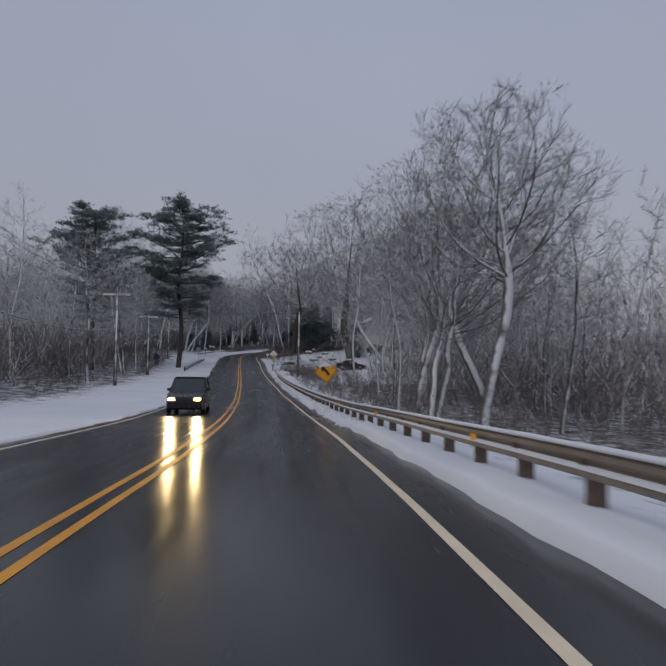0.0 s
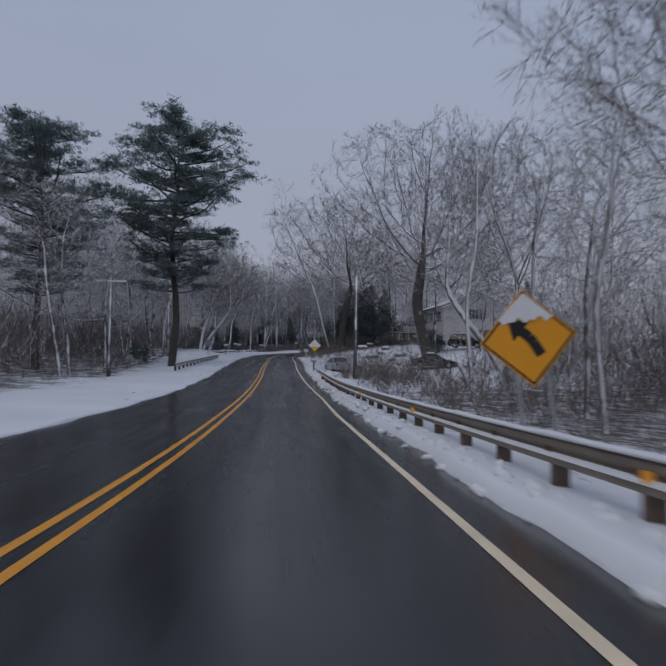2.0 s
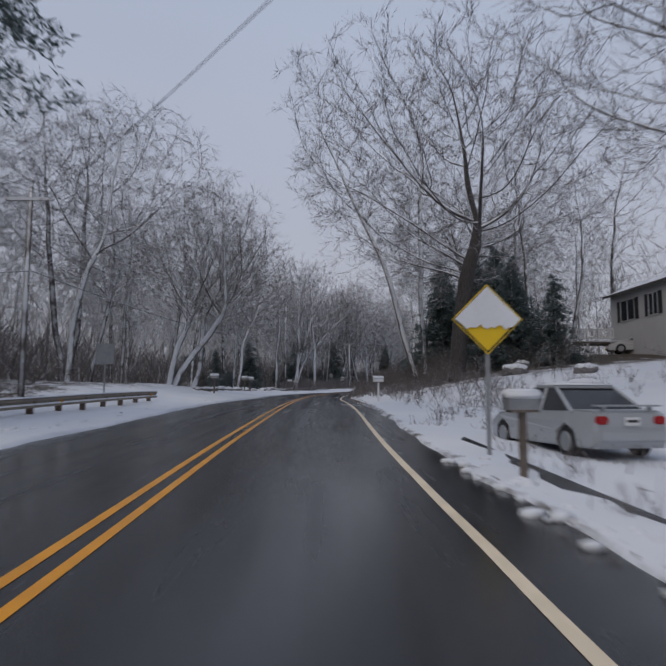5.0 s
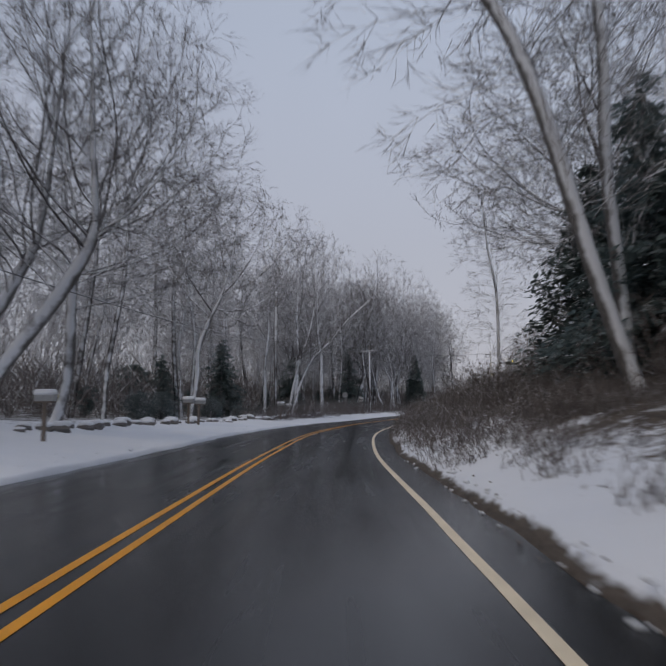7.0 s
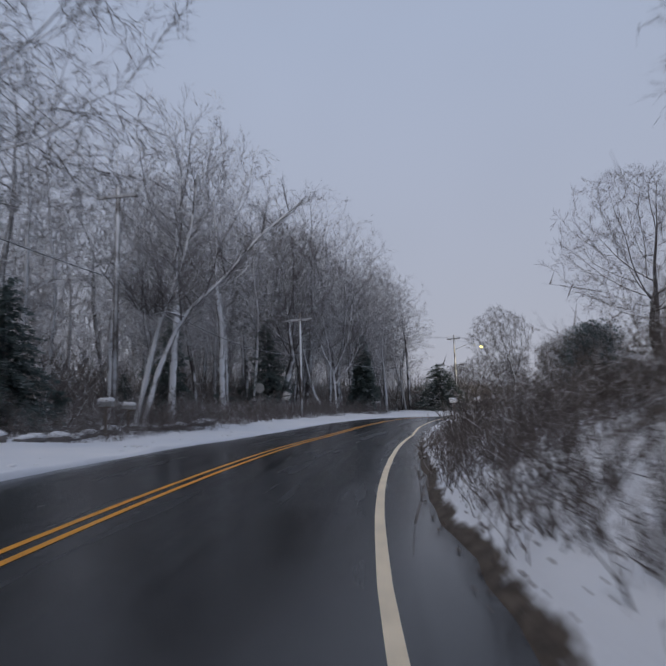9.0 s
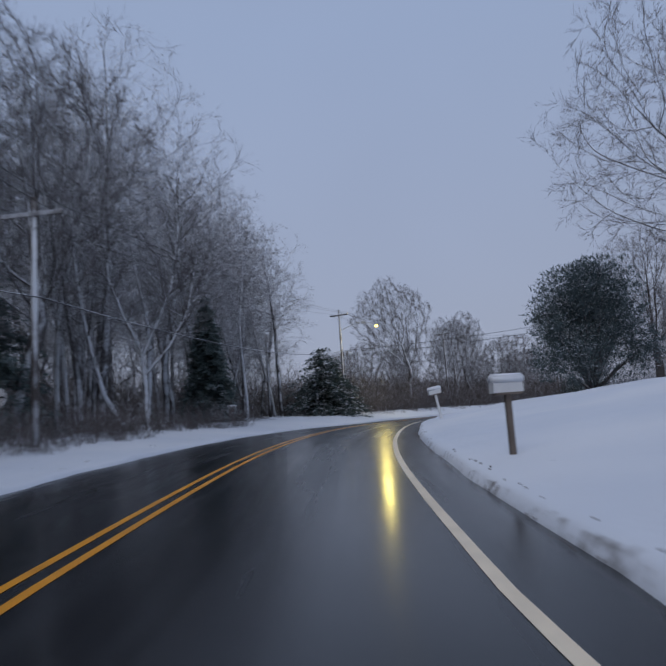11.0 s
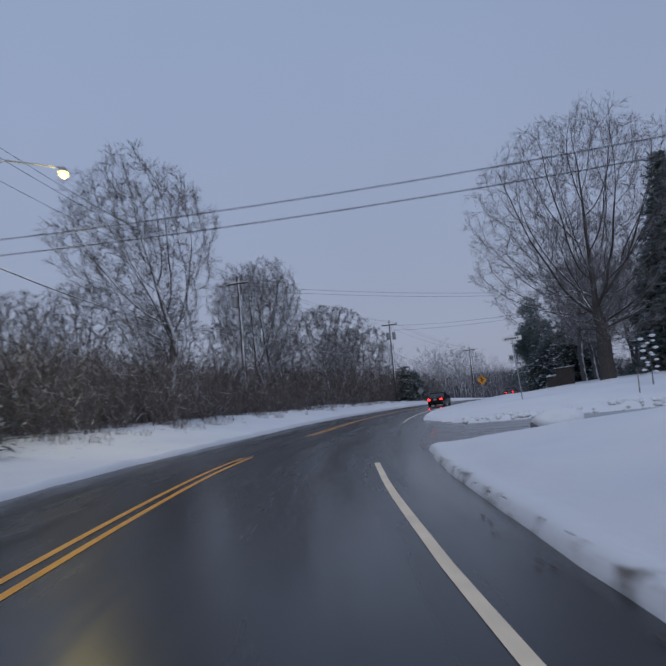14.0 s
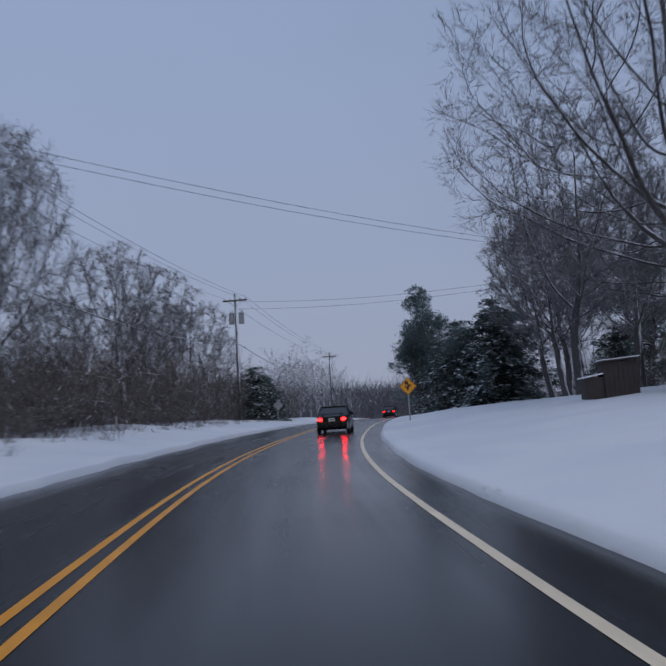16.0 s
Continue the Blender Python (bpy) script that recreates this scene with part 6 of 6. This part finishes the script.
    for s in (-1, 1):
        part("headlight", box(L - 0.20, s * W * 0.66 - 0.15, belt - 0.44, L + 0.025, s * W * 0.66 + 0.15, belt - 0.28, 0.04), head_mat, root, "lit headlight" if lights == "head" else "")
        part("taillight", box(-L - 0.015, s * W * 0.70 - 0.13, belt - 0.24, -L + 0.12, s * W * 0.70 + 0.13, belt - 0.08, 0.03), tail_mat, root, "glowing red tail lamp" if lights in ("tail", "brake") else "")
        for x in (-1.38, 1.38):
            wheel = thing("wheel", "", "")
            for key in ("label", "category", "group"):
                if key in wheel:
                    del wheel[key]
            wheel.parent = root
            wheel.location = (x, s * (W - 0.10), 0.325)
            t = rod((0, -0.10, 0), (0, 0.10, 0), 0.325, None, 22)
            bmesh.ops.bevel(t, geom=[e for e in t.edges if abs(e.verts[0].co.y - e.verts[1].co.y) < 1e-4], offset=0.03, segments=2, affect="EDGES")
            part("tyre", t, TYRE, wheel)
            r = rod((0, s * 0.09, 0), (0, s * 0.112, 0), 0.205, 0.19, 18)
            part("rim", r, RIM, wheel)
    plate_ob = part("licence_plate", box(-L - 0.025, -0.16, belt - 0.26, -L - 0.005, 0.16, belt - 0.10), WHITE, root)
    part("plate_bar", box(-L - 0.030, -0.12, belt - 0.20, -L - 0.026, 0.12, belt - 0.15), DARK, plate_ob)
    if tall < 0.2:
        part("spoiler", box(-L + 0.05, -W * 0.8, belt + 0.10, -L + 0.24, W * 0.8, belt + 0.135, 0.012), paint, root)
        for s in (-1, 1):
            part("spoiler_foot", box(-L + 0.1, s * 0.5 - 0.03, belt - 0.02, -L + 0.2, s * 0.5 + 0.03, belt + 0.11), paint, root)
    return root


def park(ob, s, d, turn=0.0, on_snow=False, h=0.0):
    """Stands a car at (s, d); turn 0 faces along the road."""
    p = at(s, d, h, on_snow)
    p0, p1 = on_road(s - 2)[0][2], on_road(s + 2)[0][2]
    slope = math.atan2(p1 - p0, 4.0) if not on_snow else 0.0
    ob.matrix_world = Matrix.Translation(p) @ Matrix.Rotation(radians(bearing(s) + 90 + turn), 4, "Z") @ Matrix.Rotation(-slope if abs(turn) < 90 else slope, 4, "Y")
    return ob


oncoming = park(car("dark off-roader with warm lit headlights on wet road", PAINTS["dark"], 0.28, "head"), 31.5, -2.0, 180)
for s in (-1, 1):
    beam = bpy.data.lights.new("headlight_beam", "SPOT")
    beam.energy, beam.color, beam.spot_size, beam.spot_blend, beam.shadow_soft_size = 420.0, (1.0, 0.74, 0.36), radians(70), 0.8, 0.1
    lo = new("headlight_beam", beam)
    eye = oncoming.matrix_world @ Vector((2.36, s * 0.6, 0.72))
    lo.matrix_world = look(eye, oncoming.matrix_world @ Vector((22, s * 0.8, 0.0)))
park(car("dark sedan with glowing red brake lamps on wet road", PAINTS["black"], 0.0, "brake"), 302, 1.9)
park(car("dark car with red tail lamps far down the road", PAINTS["dark"], 0.1, "tail"), 352, 1.9)
park(car("silver sedan parked on a snowy driveway", PAINTS["silver"], 0.0, "off", 0.05), 98.2, 7.75, 10, True, -0.03)
park(car("dark off-roader with a snow-covered roof beside the house", PAINTS["black"], 0.3, "off", 0.16), 110.5, 25.0, -115, True)
park(car("snow-covered dark sedan parked below the house", PAINTS["dark"], 0.0, "off", 0.15), 94.5, 17.0, -100, True)
park(car("white car parked behind shrubs", PAINTS["white"], 0.0, "off", 0.1), 127.5, 24.5, 70, True)

# ---------------------------------------------------------------- house
def window_part(parent, x, y, z, w, h, shutters=True):
    """A window in a wall that faces -y."""
    win = part("window", box(x - w / 2, y - 0.03, z, x + w / 2, y + 0.02, z + h), GLASS, parent)
    f = bmesh.new()
    for q in ((x - w / 2 - 0.06, z - 0.06, x + w / 2 + 0.06, z), (x - w / 2 - 0.06, z + h, x + w / 2 + 0.06, z + h + 0.06), (x - w / 2 - 0.06, z, x - w / 2, z + h), (x + w / 2, z, x + w / 2 + 0.06, z + h), (x - 0.02, z, x + 0.02, z + h), (x - w / 2, z + h / 2 - 0.02, x + w / 2, z + h / 2 + 0.02)):
        box(q[0], y - 0.06, q[1], q[2], y - 0.02, q[3], 0, f)
    part("frame", f, TRIM, win)
    if shutters:
        for s in (-1, 1):
            c = x + s * (w / 2 + 0.28)
            part("shutter", box(c - 0.2, y - 0.05, z - 0.04, c + 0.2, y - 0.005, z + h + 0.04), BLACK, win)


HM = Matrix.Translation(at(117.9, 28.6, -0.3)) @ Matrix.Rotation(radians(12), 4, "Z")
house = thing("house", "pale two-storey house with a snowy gable roof and black shutters", "house", "", HM)
hw, hd, he, hr = 4.6, 12.0, 5.3, 7.2
gable = [(-hw, 0), (hw, 0), (hw, he), (0, hr), (-hw, he)]
part("wall", prism(gable, 0, 0.25), SIDING, house)
part("wall", prism(gable, hd - 0.25, hd), SIDING, house)
for s in (-1, 1):
    part("wall", box(s * hw - (0.25 if s > 0 else 0), 0.25, 0, s * hw + (0.25 if s < 0 else 0), hd - 0.25, he), SIDING, house)
    k = (hr - he) / hw
    ov = 0.45
    b = prism([(0, hr + 0.02), (s * (hw + ov), he - k * ov + 0.02), (s * (hw + ov), he - k * ov + 0.2), (0, hr + 0.22)], -0.35, hd + 0.35)
    part("roof", b, ROOFING, house, "roof slope thinly covered with snow")
    part("fascia", prism([(0, hr - 0.16), (s * (hw + ov), he - k * ov - 0.16), (s * (hw + ov), he - k * ov + 0.015), (0, hr + 0.015)], -0.40, -0.352), TRIM, house)
window_part(house, -0.1, 0.0, 3.6, 1.0, 1.35)
gd = part("garage_door", box(0.3, -0.03, 0, 2.9, 0.0, 2.1), DOOR, house, "brown garage door")
for k in range(3):
    part("panel", box(0.4, -0.045, 0.1 + k * 0.67, 2.8, -0.031, 0.68 + k * 0.67), DOOR, gd)
for y, w in ((2.6, 1.8), (6.4, 1.0), (9.6, 1.8)):
    win = part("window", box(-hw - 0.02, y - w / 2, 3.3, -hw + 0.03, y + w / 2, 4.7), GLASS, house)
    f = bmesh.new()
    for y0, z0, y1, z1 in ((y - w / 2 - 0.06, 3.24, y + w / 2 + 0.06, 3.3), (y - w / 2 - 0.06, 4.7, y + w / 2 + 0.06, 4.76), (y - w / 2 - 0.06, 3.3, y - w / 2, 4.7), (y + w / 2, 3.3, y + w / 2 + 0.06, 4.7), (y - 0.02, 3.3, y + 0.02, 4.7)):
        box(-hw - 0.06, y0, z0, -hw - 0.021, y1, z1, 0, f)
    part("frame", f, TRIM, win)
    for s in (-1, 1):
        c = y + s * (w / 2 + 0.28)
        part("shutter", box(-hw - 0.05, c - 0.2, 3.26, -hw - 0.005, c + 0.2, 4.74), BLACK, win)

# deck with stairs in front of the wing
deck = thing("deck", "white-railed wooden deck with snowy steps", "deck", "", Matrix.Translation(at(129.5, 21.6, 0.0)) @ Matrix.Rotation(radians(8), 4, "Z"))
part("floor", box(-2.6, 0, 1.0, 2.6, 2.4, 1.12), WOOD, deck)
part("snow", box(-2.55, 0.03, 1.121, 2.55, 2.35, 1.2, 0.02), SNOW, deck)
for x in (-2.5, 0, 2.5):
    for y in (0.08, 2.3):
        part("post", box(x - 0.06, y - 0.06, 0, x + 0.06, y + 0.06, 2.05), WHITE, deck)
for z in (1.35, 1.98):
    part("rail", box(-0.9, 0.03, z, 2.5, 0.13, z + 0.11), WHITE, deck)
for k in range(16):
    x = -0.85 + k * 0.21
    part("baluster", box(x, 0.05, 1.4, x + 0.08, 0.11, 1.98), WHITE, deck)
for k in range(5):
    part("step", box(-2.2, -0.28 * (k + 1), 0.95 - 0.2 * (k + 1), -1.0, -0.28 * k, 1.0 - 0.2 * (k + 1)), WOOD, deck)
    part("step_snow", box(-2.15, -0.28 * (k + 1), 1.0 - 0.2 * (k + 1), -1.05, -0.28 * k - 0.02, 1.05 - 0.2 * (k + 1), 0.015), SNOW, deck)

# white fence and gazebo past the house
fence = thing("fence", "white picket fence beyond the house", "fence", "", Matrix.Translation(at(124, 43, 0)) @ Matrix.Rotation(radians(-14), 4, "Z"))
for k in range(9):
    part("post", box(k * 1.6 - 0.06, -0.06, -0.3, k * 1.6 + 0.06, 0.06, 1.25), WHITE, fence)
for z in (0.35, 1.0):
    part("rail", box(0, -0.03, z, 12.8, 0.03, z + 0.09), WHITE, fence)
for k in range(64):
    part("picket", box(k * 0.2 + 0.03, -0.05, 0.12, k * 0.2 + 0.13, -0.031, 1.15), WHITE, fence)
gaz = thing("gazebo", "small white gazebo with a snowy roof", "gazebo", "", Matrix.Translation(at(127, 47, -0.1)))
for k in range(6):
    a = k * math.pi / 3
    part("post", rod((1.3 * math.cos(a), 1.3 * math.sin(a), 0), (1.3 * math.cos(a), 1.3 * math.sin(a), 2.6), 0.06, None, 8), WHITE, gaz)
b = bmesh.new()
bmesh.ops.create_cone(b, cap_ends=True, segments=6, radius1=1.75, radius2=0.15, depth=1.1, matrix=Matrix.Translation((0, 0, 3.1)))
part("roof", b, ROOFING, gaz)
part("floor", rod((0, 0, 0), (0, 0, 0.2), 1.5, None, 6), WOOD, gaz)

# dark shed with a lean-to beside the maple
shed = thing("shed", "small dark board shed with a low snowy roof and lean-to", "shed", "", Matrix.Translation(at(294.6, 14.8, -0.1)) @ Matrix.Rotation(radians(bearing(280) - 14), 4, "Z") @ Matrix.Diagonal((0.8, 0.8, 0.8, 1)))
part("wall", box(-0.85, -0.8, 0, 0.85, 0.8, 1.95), SHED, shed)
for k in range(7):
    part("board", box(-0.84 + k * 0.242, -0.825, 0.02, -0.62 + k * 0.242, -0.801, 1.93), SHED, shed)
part("roof", prism([(-1.0, 1.92), (1.0, 2.04), (1.0, 2.12), (-1.0, 2.0)], -0.95, 0.95), SHED, shed)
part("snow", prism([(-0.98, 2.003), (0.98, 2.123), (0.98, 2.18), (-0.98, 2.06)], -0.93, 0.93), SNOW, shed)
part("lean_to", box(-1.85, -0.7, 0, -0.86, 0.7, 1.15), SHED, shed)
part("lean_to_roof", prism([(-1.95, 1.12), (-0.87, 1.3), (-0.87, 1.38), (-1.95, 1.2)], -0.8, 0.8), SNOW, shed)

# far pale buildings seen between the trees
for s, d, w, h, turn in ((88, 62, 9, 3.6, 10), (72, 70, 10, 3.4, -5), (86, -34, 7, 3.5, 20), (206, -45, 8, 3.5, 0)):
    far_house = thing("far_house", "pale low house half hidden by trees", "house", "houses in the woods", Matrix.Translation(at(s, d, -0.3)) @ Matrix.Rotation(radians(bearing(s) + turn), 4, "Z"))
    part("wall", box(-w / 2, 0, 0, w / 2, 6, h), SIDING, far_house)
    part("roof", prism([(-w / 2 - 0.4, h - 0.1), (w / 2 + 0.4, h - 0.1), (w / 2 + 0.4, h + 0.1), (0, h + 1.9), (-w / 2 - 0.4, h + 0.1)], -0.4, 6.4), SNOW, far_house, "snow-covered roof")
    for x in (-w / 4, w / 4):
        window_part(far_house, x, 0.0, 1.1, 1.0, 1.2, False)

# ---------------------------------------------------------------- small things by the road
# fire hydrant in front of the spruce
hyd = thing("fire_hydrant", "faded yellow fire hydrant in the snow", "hydrant", "", Matrix.Translation(at(250.5, -9.6)))
part("barrel", rod((0, 0, -0.2), (0, 0, 0.55), 0.10, 0.095, 14), HYDRANT, hyd, smooth=True)
part("bonnet", ball((0, 0, 0.56), 0.12, (1, 1, 0.8)), HYDRANT, hyd, smooth=True)
for s in (-1, 1):
    part("outlet", rod((0, 0, 0.4), (s * 0.17, 0, 0.4), 0.05, None, 10), HYDRANT, hyd)
part("snow", ball((0, 0, 0.68), 0.09, (1, 1, 0.5)), SNOW, hyd, smooth=True)


def rock(s, d, r, label, cap=True, seed=0):
    root = thing("rock", label, "rock", "roadside rocks", Matrix.Translation(at(s, d, r * 0.15)))
    b = ball((0, 0, 0), r, (1.2, 0.9, 0.7), None, 3 if r > 0.45 else 2)
    for v in b.verts:
        v.co *= 1 + 0.28 * noise.noise(v.co * 1.9 / r + Vector((seed * 7.0, 0, 0)))
    part("stone", b, STONE, root)
    if cap:
        b = ball((0, 0, r * 0.42), r * 0.98, (1.12, 0.85, 0.42), None, 3 if r > 0.45 else 2)
        for v in b.verts:
            v.co *= 1 + 0.16 * noise.noise(v.co * 2.3 / r + Vector((seed * 3.0, 5, 0)))
        part("snow", b, SNOW, root, "cap of snow", True)
    return root


rock(253.6, 9.4, 0.85, "snow-capped boulder at the corner of the side road", True, 3)
for k in range(7):
    rock(104 + k * 3.1, 14.5 + 1.6 * math.sin(k * 2.1), 0.42 + 0.1 * (k % 3), "snow-capped field stone on the slope below the house", True, k)
for k in range(58):
    rock(141 + k * 0.82, -9.3 - 0.3 * math.sin(k * 1.7), 0.20 + 0.07 * ((k * 5) % 4), "snow-capped stone of a low roadside wall", True, k + 20)
for k in range(5):
    rock(226 + k * 1.1, -11.5, 0.3, "snow-capped stone beside the curved tree", True, k + 50)


# snow-laden sapling between stakes on the lawn
sap_rng = np.random.default_rng(77)
sapling = thing("sapling", "small snow-laden sapling on the lawn", "tree", "", Matrix.Translation(at(266.5, 16.2)))
st, tufts = Tubes(), bmesh.new()
st.add([(0, 0, -0.2), (0.05, 0, 0.9), (-0.03, 0.02, 1.7), (0.02, 0, 2.5)], [0.035, 0.03, 0.02, 0.008], 6)
for k in range(16):
    z, a = 0.5 + 1.9 * k / 16, k * 2.4
    e = Vector((math.cos(a) * 0.42, math.sin(a) * 0.42, z + 0.22)) * Vector((1, 1, 1)).length / 1.732
    st.add([(0, 0, z), tuple(Vector((0, 0, z)).lerp(e, 0.6) + Vector((0, 0, 0.05))), tuple(e)], [0.012, 0.009, 0.005], 4)
    ball(Vector((0, 0, z)).lerp(e, 0.75), 0.09 + 0.05 * sap_rng.random(), (1.3, 1.2, 0.6), tufts, 1)
part("stem", st.mesh("stem", BARK), None, sapling)
part("snow", tufts, SNOW, sapling, "clumps of snow on the twigs", True)
for s_, d_ in ((264.5, 15.0), (268.5, 19.0)):
    stake = thing("stake", "thin wooden stake in the snowy lawn", "stake", "garden stakes", Matrix.Translation(at(s_, d_)))
    part("shaft", rod((0, 0, -0.2), (0.03, 0, 1.1), 0.025, 0.02, 6), WOOD, stake)


def clods(label, s0, s1, d0, d1, count, lo, hi, mat, name):
    """Loose lumps along the edge of the road, too many to count."""
    b = bmesh.new()
    tv, tf = [], []
    bmesh.ops.create_icosphere(b, subdivisions=1, radius=1.0)
    tv = np.array([v.co[:] for v in b.verts])
    tf = np.array([[v.index for v in f.verts] for f in b.faces])
    b.free()
    rng = np.random.default_rng(count)
    vs, fs = [], []
    for i in range(count):
        s, d = rng.uniform(s0, s1), rng.uniform(d0, d1)
        p = at(s, d, 0.0) if abs(d) > 4.5 else at(s, d, 0.02, False)
        r = rng.uniform(lo, hi)
        v = tv * (1 + rng.normal(0, 0.18, (len(tv), 1))) * r * np.array((1.3, 1.0, 0.7)) + np.array(p)
        vs.append(v)
        fs.append(tf + i * len(tv))
    me = mesh(name, np.concatenate(vs), np.concatenate(fs).tolist(), mat, True)
    tagged(new(name, me), label, "snow clods", kind="stuff")


clods("lumps of ploughed snow below the guardrail", 20, 95, 4.25, 5.0, 420, 0.02, 0.11, SNOW, "snow_clods")
clods("brown leaf litter frozen into the road's edge", 40, 96, 4.25, 4.6, 260, 0.008, 0.02, LEAF, "leaf_litter")
clods("lumps of ploughed snow along the road's edge", 118, 136, 4.34, 4.62, 36, 0.015, 0.05, SNOW, "snow_clods")
clods("lumps of ploughed snow along the road's edge", 172, 186, 4.36, 4.62, 26, 0.015, 0.05, SNOW, "snow_clods")
clods("brown leaf litter frozen into the road's edge", 118, 240, 4.30, 4.60, 500, 0.008, 0.02, LEAF, "leaf_litter")
clods("brown leaf litter on the snowy bank", 128, 172, 4.7, 9.0, 900, 0.008, 0.02, LEAF, "leaf_litter")
clods("ploughed snow lumps along the far edge", 60, 330, -5.6, -4.55, 420, 0.03, 0.10, SNOW, "snow_clods")
clods("ploughed snow lumps on the verge before the thicket", 250, 335, -8.2, -4.7, 800, 0.02, 0.10, SNOW, "snow_clods")
clods("ridge of ploughed snow along the side road", 260.9, 262.3, 6.8, 26.0, 260, 0.05, 0.17, SNOW, "snow_clods")
